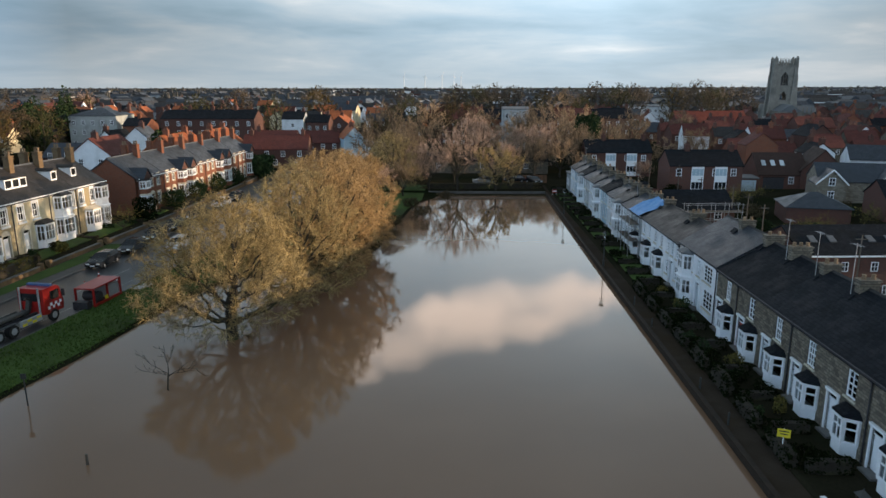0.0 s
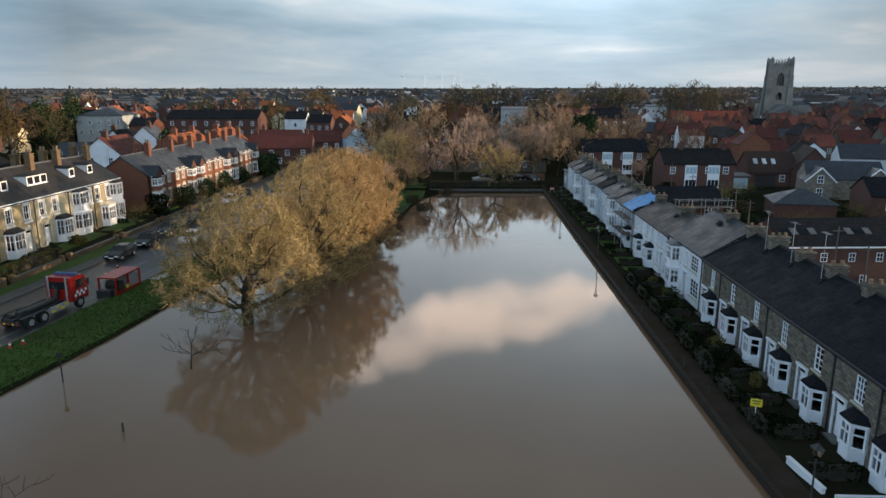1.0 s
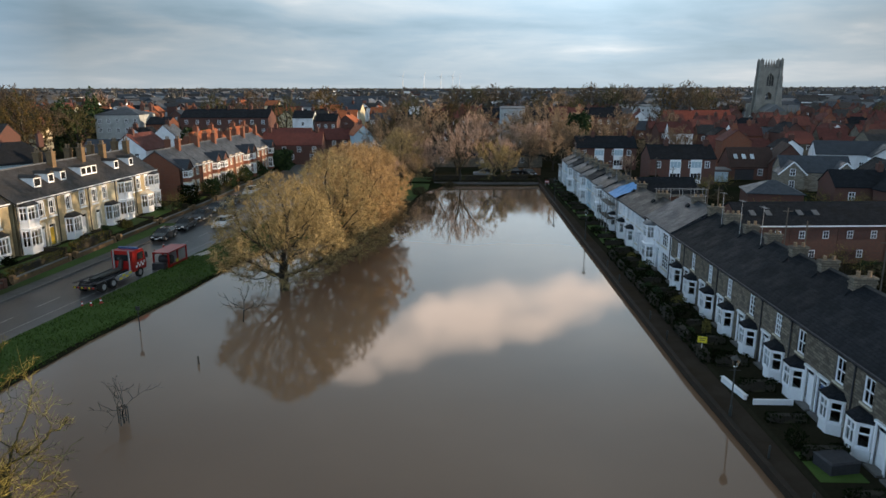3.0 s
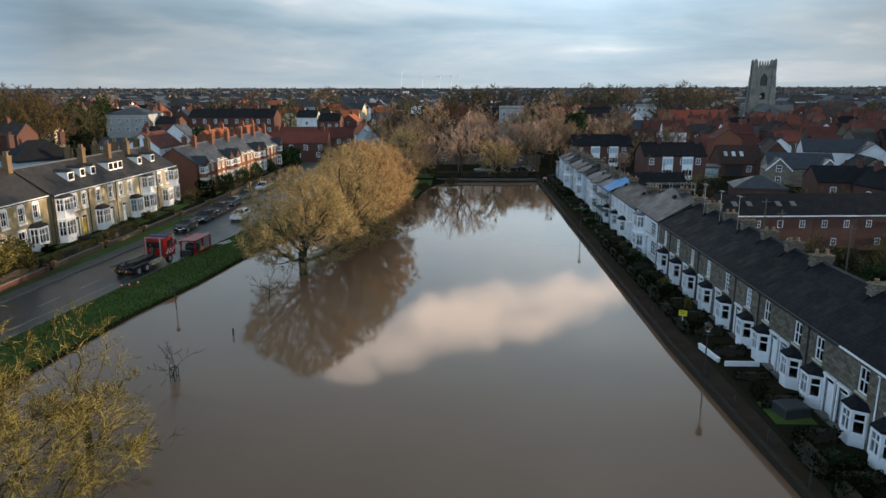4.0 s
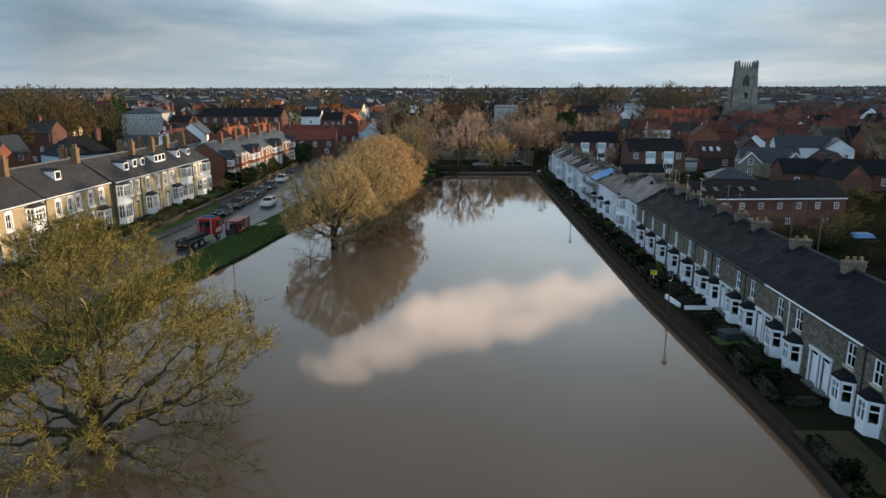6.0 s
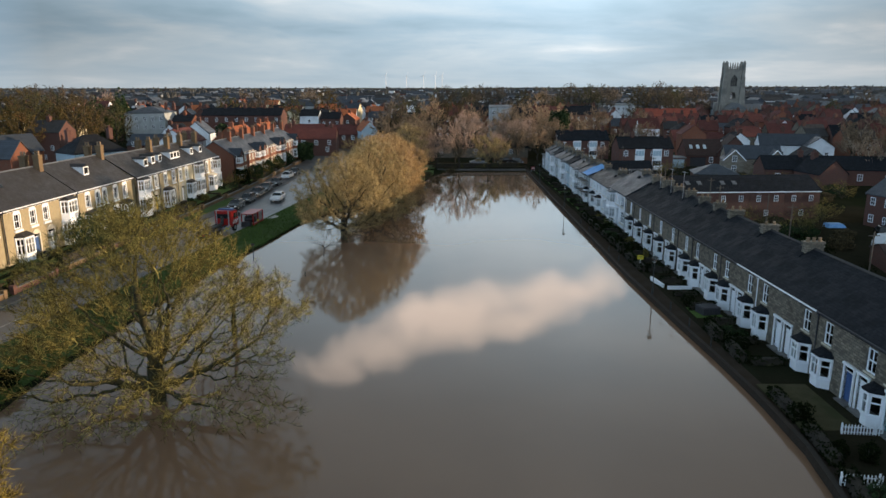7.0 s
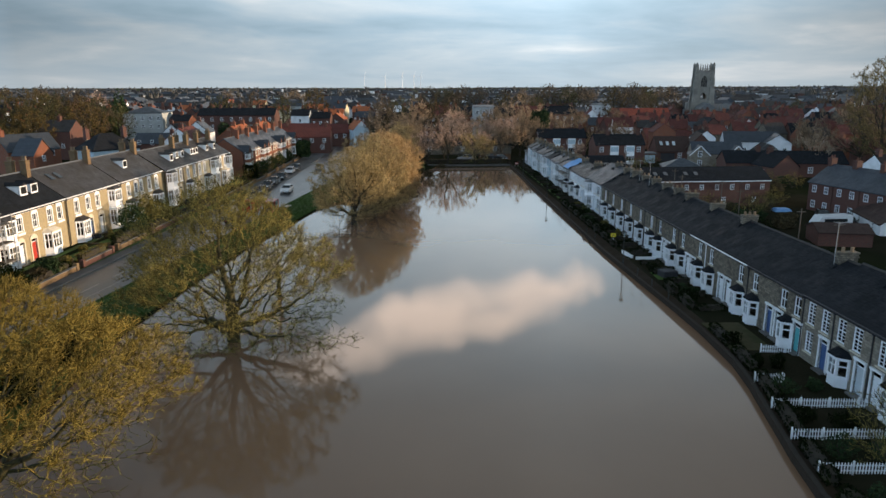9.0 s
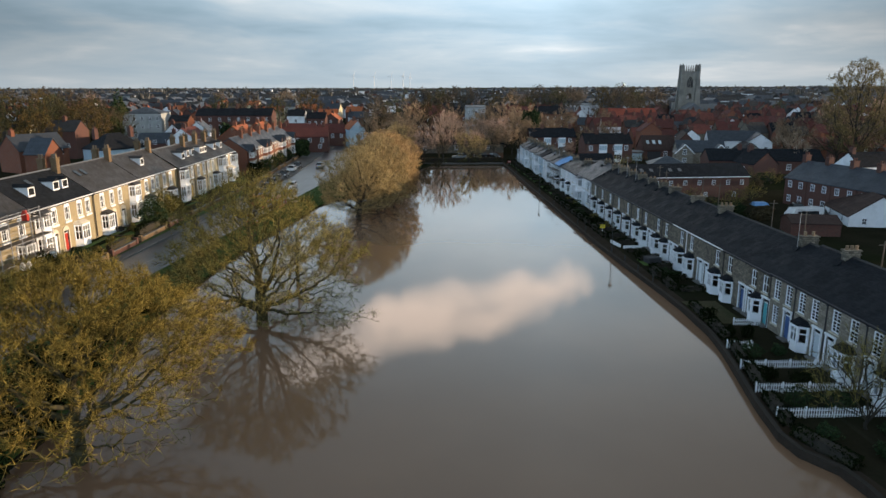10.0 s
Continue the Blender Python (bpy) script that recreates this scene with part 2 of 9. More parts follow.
M["door"] = mottled("door_paint", (0.50, 0.55, 0.58), (0.44, 0.49, 0.52), 3.0, 0.4, 20, 0.05, 0.5)
M["door_teal"] = mottled("teal_paint", (0.10, 0.42, 0.45), (0.08, 0.36, 0.40), 3.0, 0.45, 20, 0.05)
M["door_red"] = mottled("red_paint", (0.45, 0.05, 0.03), (0.38, 0.04, 0.03), 3.0, 0.4, 20, 0.05)
M["door_yellow"] = mottled("yellow_paint", (0.60, 0.42, 0.05), (0.52, 0.36, 0.05), 3.0, 0.4, 20, 0.05)
M["door_blue"] = mottled("blue_paint", (0.06, 0.12, 0.28), (0.05, 0.10, 0.22), 3.0, 0.4, 20, 0.05)
M["asphalt"] = mottled("wet_asphalt", (0.048, 0.050, 0.055), (0.070, 0.071, 0.074), 0.5, 0.32, 40, 0.2, 0, (0.026, 0.026, 0.028), 0.45, True)
M["lane"] = mottled("lane_tarmac", (0.038, 0.030, 0.023), (0.056, 0.045, 0.035), 0.8, 0.95, 40, 0.3, 0, (0.045, 0.032, 0.020), 0.0, True)
M["damp_brick"] = masonry("damp_brick", (0.050, 0.034, 0.024), (0.034, 0.025, 0.018), (0.036, 0.030, 0.024), 0.23, 0.075, dirtiness=0.6, dirt=(0.018, 0.018, 0.012), gap=0.01)
M["paving"] = mottled("paving", (0.070, 0.067, 0.064), (0.105, 0.10, 0.095), 1.0, 0.7, 30, 0.2, 0, (0.05, 0.05, 0.046), 0.35, True)
M["kerb"] = mottled("kerb_stone", (0.13, 0.125, 0.115), (0.18, 0.17, 0.16), 2.0, 0.75, 30, 0.2, 0.15)
M["line"] = mottled("road_paint", (0.52, 0.52, 0.49), (0.22, 0.22, 0.21), 3.0, 0.6, 30, 0.1)
M["grass"] = mottled("grass", (0.042, 0.078, 0.016), (0.064, 0.112, 0.024), 0.35, 0.9, 9, 0.6, 0, (0.036, 0.044, 0.016), 0.2, True)
M["worn_lawn"] = mottled("worn_lawn", (0.050, 0.048, 0.024), (0.075, 0.066, 0.036), 1.2, 0.95, 12, 0.5, 0, (0.035, 0.045, 0.018), 0.08, True)
M["ground"] = mottled("damp_soil", (0.018, 0.018, 0.011), (0.032, 0.028, 0.018), 0.15, 0.95, 4, 0.6, 0, (0.012, 0.018, 0.008), 0.0, True)
M["hedge"] = island_mat("hedge_leaf", [(0.0, (0.005, 0.009, 0.004)), (0.6, (0.011, 0.017, 0.006)), (1.0, (0.024, 0.028, 0.010))], 0.95, 0.0)
M["ever"] = island_mat("evergreen", [(0.0, (0.014, 0.028, 0.012)), (0.7, (0.030, 0.055, 0.020)), (1.0, (0.06, 0.085, 0.03))])
M["shrub_gold"] = island_mat("winter_shrub", [(0.0, (0.07, 0.065, 0.02)), (0.6, (0.14, 0.12, 0.03)), (1.0, (0.22, 0.17, 0.05))])
M["shrub_brown"] = island_mat("brown_shrub", [(0.0, (0.035, 0.028, 0.016)), (0.6, (0.075, 0.060, 0.030)), (1.0, (0.13, 0.10, 0.05))])
M["twig_gold"] = island_mat("golden_twig", [(0.0, (0.08, 0.060, 0.026)), (0.5, (0.37, 0.275, 0.122)), (1.0, (0.68, 0.51, 0.25))])
M["twig_rich"] = island_mat("rich_golden_twig", [(0.0, (0.030, 0.024, 0.006)), (0.5, (0.18, 0.132, 0.026)), (1.0, (0.46, 0.345, 0.085))])
# the wide dark-to-bright range puts shaded and sunlit twigs into the colour
M["twig_olive"] = island_mat("olive_twig", [(0.0, (0.024, 0.021, 0.007)), (0.5, (0.150, 0.120, 0.034)), (1.0, (0.50, 0.415, 0.12))])
M["twig_orange"] = island_mat("russet_twig", [(0.0, (0.16, 0.10, 0.045)), (0.5, (0.44, 0.285, 0.13)), (1.0, (0.66, 0.45, 0.22))])
M["twig_russet"] = island_mat("dull_russet_twig", [(0.0, (0.130, 0.091, 0.059)), (0.5, (0.390, 0.269, 0.166)), (1.0, (0.650, 0.455, 0.284))])
M["twig_pale"] = island_mat("pale_twig", [(0.0, (0.20, 0.16, 0.12)), (0.5, (0.36, 0.29, 0.22)), (1.0, (0.52, 0.43, 0.33))])
M["twig_pink"] = island_mat("birch_twig", [(0.0, (0.195, 0.133, 0.099)), (0.5, (0.495, 0.338, 0.247)), (1.0, (0.750, 0.517, 0.383))])
M["twig_brown"] = island_mat("brown_twig", [(0.0, (0.095, 0.070, 0.049)), (0.5, (0.216, 0.162, 0.108)), (1.0, (0.365, 0.270, 0.176))])
M["twig_wood"] = island_mat("dark_wood_twig", [(0.0, (0.018, 0.015, 0.008)), (0.5, (0.060, 0.047, 0.020)), (1.0, (0.15, 0.105, 0.042))])
M["twig_great"] = island_mat("dull_gold_twig", [(0.0, (0.06, 0.05, 0.022)), (0.5, (0.16, 0.125, 0.050)), (1.0, (0.30, 0.23, 0.095))])
M["leaf_gold"] = island_mat("golden_brown_leaf", [(0.0, (0.035, 0.029, 0.012)), (0.5, (0.095, 0.070, 0.024)), (1.0, (0.20, 0.130, 0.042))])
M["leaf_olive"] = island_mat("olive_leaf", [(0.0, (0.03, 0.032, 0.014)), (0.5, (0.080, 0.074, 0.030)), (1.0, (0.16, 0.135, 0.055))])
M["leaf_brown"] = island_mat("dark_brown_twig", [(0.0, (0.04, 0.032, 0.022)), (0.5, (0.095, 0.072, 0.046)), (1.0, (0.17, 0.125, 0.078))])
M["blade"] = island_mat("grass_blade", [(0.0, (0.032, 0.064, 0.013)), (0.5, (0.056, 0.104, 0.020)), (1.0, (0.10, 0.15, 0.036))])
# greyer and paler than the near twigs: distance haze put into the colour
M["hazed_twig"] = island_mat("distant_hazed_twig", [(0.0, (0.055, 0.055, 0.050)), (0.5, (0.080, 0.080, 0.075)), (1.0, (0.110, 0.105, 0.095))])
M["stack"] = masonry("stack_brick", (0.24, 0.155, 0.075), (0.17, 0.11, 0.06), (0.16, 0.12, 0.08), 0.23, 0.075, dirtiness=0.5, dirt=(0.05, 0.04, 0.03), gap=0.008)
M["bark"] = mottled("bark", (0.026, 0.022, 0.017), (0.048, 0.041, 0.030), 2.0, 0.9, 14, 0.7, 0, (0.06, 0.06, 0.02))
M["moss_bark"] = mottled("mossy_bark", (0.034, 0.030, 0.014), (0.090, 0.080, 0.030), 3.0, 0.9, 14, 0.7, 0, (0.028, 0.025, 0.018))
M["timber"] = mottled("grey_timber", (0.085, 0.070, 0.056), (0.13, 0.11, 0.088), 2.0, 0.8, 20, 0.3, 0.3)
M["fence_brown"] = mottled("brown_fence", (0.16, 0.08, 0.04), (0.11, 0.06, 0.035), 2.0, 0.8, 20, 0.3, 0.3)
M["steel"] = mottled("galvanised_steel", (0.36, 0.37, 0.38), (0.28, 0.29, 0.30), 6.0, 0.45, 30, 0.1)
M["iron"] = mottled("painted_iron", (0.030, 0.034, 0.032), (0.05, 0.052, 0.05), 6.0, 0.5, 30, 0.1)
M["tarp"] = mottled("blue_tarpaulin", (0.10, 0.27, 0.55), (0.20, 0.40, 0.66), 1.5, 0.5, 10, 0.3)
M["car_black"] = mottled("black_car_paint", (0.010, 0.011, 0.013), (0.016, 0.017, 0.019), 2.0, 0.22, 40, 0.02, 0.3, None, 0.6)
M["car_white"] = mottled("white_car_paint", (0.66, 0.67, 0.68), (0.60, 0.61, 0.62), 2.0, 0.25, 40, 0.02, 0.05, None, 0.6)
M["car_silver"] = mottled("silver_car_paint", (0.42, 0.44, 0.46), (0.38, 0.40, 0.42), 2.0, 0.25, 40, 0.02, 0.2, None, 0.6)
M["truck_red"] = mottled("red_truck_paint", (0.36, 0.018, 0.015), (0.29, 0.014, 0.012), 2.0, 0.3, 40, 0.03, 0, None, 0.5)
M["hi_yellow"] = mottled("yellow_sheet", (0.75, 0.62, 0.04), (0.68, 0.55, 0.04), 4.0, 0.5, 40, 0.03)
M["rubber"] = mottled("tyre_rubber", (0.018, 0.018, 0.018), (0.028, 0.027, 0.026), 8.0, 0.85, 40, 0.2)
M["pale_stone_block"] = mottled("tower_stone", (0.29, 0.268, 0.23), (0.195, 0.182, 0.156), 0.35, 0.85, 2.0, 0.4, 0, (0.09, 0.088, 0.08))


def glass_mat():
    m = bpy.data.materials.new("window_glass")
    m.use_nodes = True
    t = m.node_tree
    t.nodes.clear()
    n = Nodes(t)
    out, mx = n.add("ShaderNodeOutputMaterial"), n.add("ShaderNodeMixShader")
    tr, gl = n.add("ShaderNodeBsdfTransparent"), n.add("ShaderNodeBsdfGlossy")
    tr.inputs[0].default_value = (0.72, 0.76, 0.76, 1)
    gl.inputs["Roughness"].default_value = 0.03
    fr = n.add("ShaderNodeFresnel", i_IOR=1.5)
    n.link(fr, 0, mx, 0), n.link(tr, 0, mx, 1), n.link(gl, 0, mx, 2), n.link(mx, 0, out, 0)
    return m


def dark_glass_mat():
    m, n, p = base_mat("tinted_glass", 0.06, 0, 0.6)
    k = n.noise(coords(n), 0.7, 2)
    n.t.links.new(n.mix(k, (0.012, 0.014, 0.016), (0.03, 0.033, 0.036)), p.inputs["Base Color"])
    return m


def water_mat():
    m, n, p = base_mat("flood_water", 0.04, 0, 0.5)
    geo = n.add("ShaderNodeNewGeometry")
    k = n.noise(geo.outputs["Position"], 0.05, 4, 0.5)
    c = n.mix(n.ramp(k, [(0.35, 0.0), (0.65, 1.0)]), (0.212, 0.124, 0.075), (0.240, 0.144, 0.089))
    n.t.links.new(c, p.inputs["Base Color"])
    p.inputs["IOR"].default_value = 1.5
    mp = n.add("ShaderNodeMapping")
    n.link(geo, "Position", mp, 0)
    mp.inputs["Scale"].default_value = (1.0, 1.8, 1.0)
    r1, r2 = n.noise(mp.outputs[0], 0.9, 3, 0.5), n.noise(mp.outputs[0], 0.12, 3, 0.5)
    bump(n, p, n.math("ADD", n.math("MULTIPLY", r1, 0.35), r2), 0.05, 0.05)
    return m


M["glass"], M["dark_glass"], M["water"] = glass_mat(), dark_glass_mat(), water_mat()


def field_ground():
    """Beyond the town the damp soil gives way to winter fields, paled in place of distance haze."""
    n = Nodes(M["ground"].node_tree)
    p = next(k for k in n.t.nodes if k.type == "BSDF_PRINCIPLED")
    src = p.inputs["Base Color"].links[0].from_socket
    geo = n.add("ShaderNodeNewGeometry")
    sep = n.add("ShaderNodeSeparateXYZ")
    n.link(geo, "Position", sep, 0)
    patch = n.ramp(n.noise(geo.outputs["Position"], 0.006, 2), [(0.42, (0.060, 0.068, 0.040)), (0.55, (0.105, 0.098, 0.070))])
    n.t.links.new(n.mix(n.ramp(n.math("MULTIPLY", sep.outputs[1], 0.001), [(0.42, 0.0), (0.62, 1.0)]), src, patch), p.inputs["Base Color"])


field_ground()

# ---- mesh building ----
class MB:
    """Collects corners and faces; mesh() turns them into one mesh."""

    def __init__(self):
        self.v, self.f, self.m = [], [], []

    def quad(self, a, b, c, d, mi=0):
        k = len(self.v)
        self.v += [tuple(a), tuple(b), tuple(c), tuple(d)]
        self.f.append((k, k + 1, k + 2, k + 3)), self.m.append(mi)

    def poly(self, pts, mi=0):
        k = len(self.v)
        self.v += [tuple(p) for p in pts]
        self.f.append(tuple(range(k, k + len(pts)))), self.m.append(mi)

    def hexa(self, p, mi=0):
        """Eight corners: four below, four above, each counter-clockwise from above."""
        k = len(self.v)
        self.v += [tuple(q) for q in p]
        for a in ((3, 2, 1, 0), (4, 5, 6, 7), (0, 1, 5, 4), (1, 2, 6, 5), (2, 3, 7, 6), (3, 0, 4, 7)):
            self.f.append(tuple(k + i for i in a)), self.m.append(mi)

    def box(self, x0, y0, z0, x1, y1, z1, mi=0):
        self.hexa([(x0, y0, z0), (x1, y0, z0), (x1, y1, z0), (x0, y1, z0), (x0, y0, z1), (x1, y0, z1), (x1, y1, z1), (x0, y1, z1)], mi)

    def frustum(self, cx, cy, z0, z1, a, b, a2, b2, mi=0):
        self.hexa([(cx - a, cy - b, z0), (cx + a, cy - b, z0), (cx + a, cy + b, z0), (cx - a, cy + b, z0),
                   (cx - a2, cy - b2, z1), (cx + a2, cy - b2, z1), (cx + a2, cy + b2, z1), (cx - a2, cy + b2, z1)], mi)

    def beam(self, p, q, w, h, mi=0):
        """A square bar from p to q, w wide and h high."""
        p, q = Vector(p), Vector(q)
        d = (q - p).normalized()
        s = d.cross(Vector((0, 0, 1)))
        s = s.normalized() if s.length > 1e-4 else Vector((1, 0, 0))
        u = s.cross(d)
        s, u = s * w / 2, u * h / 2
        self.hexa([p - s - u, p + s - u, q + s - u, q - s - u, p - s + u, p + s + u, q + s + u, q - s + u], mi)

    def prism_y(self, pts, y0, y1, mi=0):
        """(x, z) outline, counter-clockwise seen from -y, pushed from y0 to y1."""
        k, n = len(self.v), len(pts)
        self.v += [(x, y0, z) for x, z in pts] + [(x, y1, z) for x, z in pts]
        self.f.append(tuple(k + i for i in range(n))), self.m.append(mi)
        self.f.append(tuple(k + n + i for i in reversed(range(n)))), self.m.append(mi)
        for i in range(n):
            j = (i + 1) % n
            self.f.append((k + j, k + i, k + n + i, k + n + j)), self.m.append(mi)

    def prism_x(self, pts, x0, x1, mi=0):
        """(y, z) outline, pushed from x0 to x1."""
        k, n = len(self.v), len(pts)
        self.v += [(x0, y, z) for y, z in pts] + [(x1, y, z) for y, z in pts]
        self.f.append(tuple(k + i for i in reversed(range(n)))), self.m.append(mi)
        self.f.append(tuple(k + n + i for i in range(n))), self.m.append(mi)
        for i in range(n):
            j = (i + 1) % n
            self.f.append((k + i, k + j, k + n + j, k + n + i)), self.m.append(mi)

    def prism_z(self, pts, z0, z1, mi=0):
        k, n = len(self.v), len(pts)
        self.v += [(x, y, z0) for x, y in pts] + [(x, y, z1) for x, y in pts]
        self.f.append(tuple(k + i for i in reversed(range(n)))), self.m.append(mi)
        self.f.append(tuple(k + n + i for i in range(n))), self.m.append(mi)
        for i in range(n):
            j = (i + 1) % n
            self.f.append((k + i, k + j, k + n + j, k + n + i)), self.m.append(mi)

    def tube(self, p, q, r0, r1, n=8, mi=0, caps=True):
        p, q = Vector(p), Vector(q)
        d = (q - p).normalized()
        s = d.cross(Vector((0, 0, 1)))
        s = s.normalized() if s.length > 1e-3 else Vector((1, 0, 0))
        u = s.cross(d)
        k = len(self.v)
        for c, r in ((p, r0), (q, r1)):
            for i in range(n):
                a = 2 * math.pi * i / n
                self.v.append(tuple(c + s * (r * math.cos(a)) + u * (r * math.sin(a))))
        for i in range(n):
            j = (i + 1) % n
            self.f.append((k + i, k + j, k + n + j, k + n + i)), self.m.append(mi)
        if caps:
            self.f.append(tuple(k + i for i in reversed(range(n)))), self.m.append(mi)
            self.f.append(tuple(k + n + i for i in range(n))), self.m.append(mi)

    def weld(self):
        """Join corners that lie on one another."""
        seen, remap, v = {}, [], []
        for p in self.v:
            key = (round(p[0], 4), round(p[1], 4), round(p[2], 4))
            if key not in seen:
                seen[key] = len(v)
                v.append(p)
            remap.append(seen[key])
        self.v = v
        self.f = [tuple(remap[i] for i in f) for f in self.f]

    def mesh(self, name, mats):
        me = bpy.data.meshes.new(name)
        me.from_pydata(self.v, [], self.f)
        mats = mats if isinstance(mats, (list, tuple)) else [mats]
        for m in mats:
            me.materials.append(m)
        if len(mats) > 1:
            me.polygons.foreach_set("material_index", self.m)
        me.update()
        return me


def part(name, mb, mats, parent, label="", at=None):
    """One mesh under a thing or under a part; mb may be a mesh that is shared."""
    me = mb if isinstance(mb, bpy.types.Mesh) else mb.mesh(name, mats)
    ob = new(name, me)
    ob.parent = parent
    if at is not None:
        ob.matrix_basis = at if isinstance(at, Matrix) else Matrix.Translation(at)
    if label:
        ob["label"] = label
    return ob


def thing(name, label, category, at=None, group="", kind=""):
    ob = new(name)
    ob.empty_display_size = 0.2
    if at is not None:
        ob.matrix_basis = at
    return tagged(ob, label, category, group, kind)


def solid(name, mb, mats, label, category, at=None, group="", kind=""):
    ob = new(name, mb if isinstance(mb, bpy.types.Mesh) else mb.mesh(name, mats))
    if at is not None:
        ob.matrix_basis = at
    return tagged(ob, label, category, group, kind)


SHARED = {}


def shared(key, maker):
    if key not in SHARED:
        SHARED[key] = maker()
    return SHARED[key]


def lerp_table(table, y):
    if y <= table[0][0]:
        return table[0][1]
    for (a, u), (b, v) in zip(table, table[1:]):
        if y <= b:
            return u + (v - u) * (y - a) / (b - a)
    return table[-1][1]


# ---- plan ----
RIGHT_BANK = [(-150, 12.0), (-60, 14.0), (-20, 15.6), (-17, 15.2), (-15.6, 13.6), (-10, 14.4), (-4, 15.6), (0, 16.4), (4, 16.95), (11, 17.15), (18, 16.9), (27, 16.4), (40, 15.8), (73, 15.3), (92, 15.0), (138, 14.6), (5000, 14.6)]
LEFT_WATER = [(-150, -36.0), (-20, -32.6), (-10, -31.8), (6, -33.3), (12, -33.6), (30, -32.6), (46, -31.0), (57, -28.9), (66, -27.8), (73, -26.8), (79, -24.6), (83, -20.0), (86, -13.0), (92, -11.2), (108, -10.4), (127, -9.2), (131, -7.5), (134, -6.0), (5000, -6.0)]
ROAD_LEFT = [(-150, -53.2), (10, -46.5), (110, -38.5), (5000, -38.5)]
ROAD_RIGHT = [(-150, -47.4), (10, -40.7), (110, -27.9), (5000, -27.9)]
GARDEN_EDGE = [(-150, -54.1), (10, -47.4), (72, -45.3), (110, -44.1), (5000, -43.9)]
POND_END = 137.0


def smooth(a, b, t):
    t = min(1.0, max(0.0, (t - a) / (b - a)))
    return t * t * (3 - 2 * t)


def wall_x(y):
    """Front wall of the terrace along the water."""
    return 22.55 - 0.022 * y


def left_x(y):
    """Front wall of the villas across the road."""
    return -53.2 + 0.042 * y


def road_l(y):
    return lerp_table(ROAD_LEFT, y)


def road_r(y):
    return lerp_table(ROAD_RIGHT, y)


def garden_x(y):
    return lerp_table(GARDEN_EDGE, y)


def row_profile(y):
    bx, wl = lerp_table(RIGHT_BANK, y), lerp_table(LEFT_WATER, y)
    ROAD_L, ROAD_R, W = road_l(y), road_r(y), garden_x(y)
    end = max(smooth(POND_END - 1.0, POND_END + 0.6, y), 0.0)
    up = lambda z: z + (0.55 - z) * end
    far = smooth(150, 600, y)
    t = 2.0 + far * 1.0
    return [(-4500, t + 6), (-400, t + 0.5), (-60, t), (W - 3.0, 1.95), (W - 0.35, 1.5), (W + 0.05, 1.04), (ROAD_L - 0.2, 1.02), (ROAD_L - 0.05, 0.84), (ROAD_R + 0.05, 0.80), (ROAD_R + 0.15, 0.90),
            (min(wl - 0.9, ROAD_R + 1.2) if wl > ROAD_R + 2 else wl - 0.8, 0.80 if wl > ROAD_R + 2 else 0.35), (wl - 0.45, up(0.25)), (wl, up(0.0)), (wl + 0.5, up(-0.25)), (wl + 4, up(-0.9)), (bx - 4, up(-0.9)), (bx - 0.5, up(-0.7)),
            (bx - 0.02, up(-0.6)), (bx, up(0.25)), (bx + 0.3, 0.32), (max(bx + 0.6, wall_x(min(y, 150)) - 3.9), 0.36), (max(bx + 0.8, wall_x(min(y, 150)) - 3.7), 0.48), (wall_x(min(y, 150)) + 2, 0.5), (40, 0.8 + far), (70, 1.0 + far), (400, 2.5 + 2 * far), (4500, 8.0)]


def sheet(rows, cols):
    """A grid of quads from rows of points, all of one length."""
    mb = MB()
    mb.v = [p for r in rows for p in r]
    n = len(rows[0])
    for i in range(len(rows) - 1):
        for j in range(n - 1):
            mb.f.append((i * n + j, i * n + j + 1, (i + 1) * n + j + 1, (i + 1) * n + j)), mb.m.append(0)
    return mb


def ground_z(x, y):
    prof = row_profile(y)
    for (a, u), (b, v) in zip(prof, prof[1:]):
        if a <= x <= b:
            return u + (v - u) * (x - a) / (b - a) if b > a else u
    return 1.0


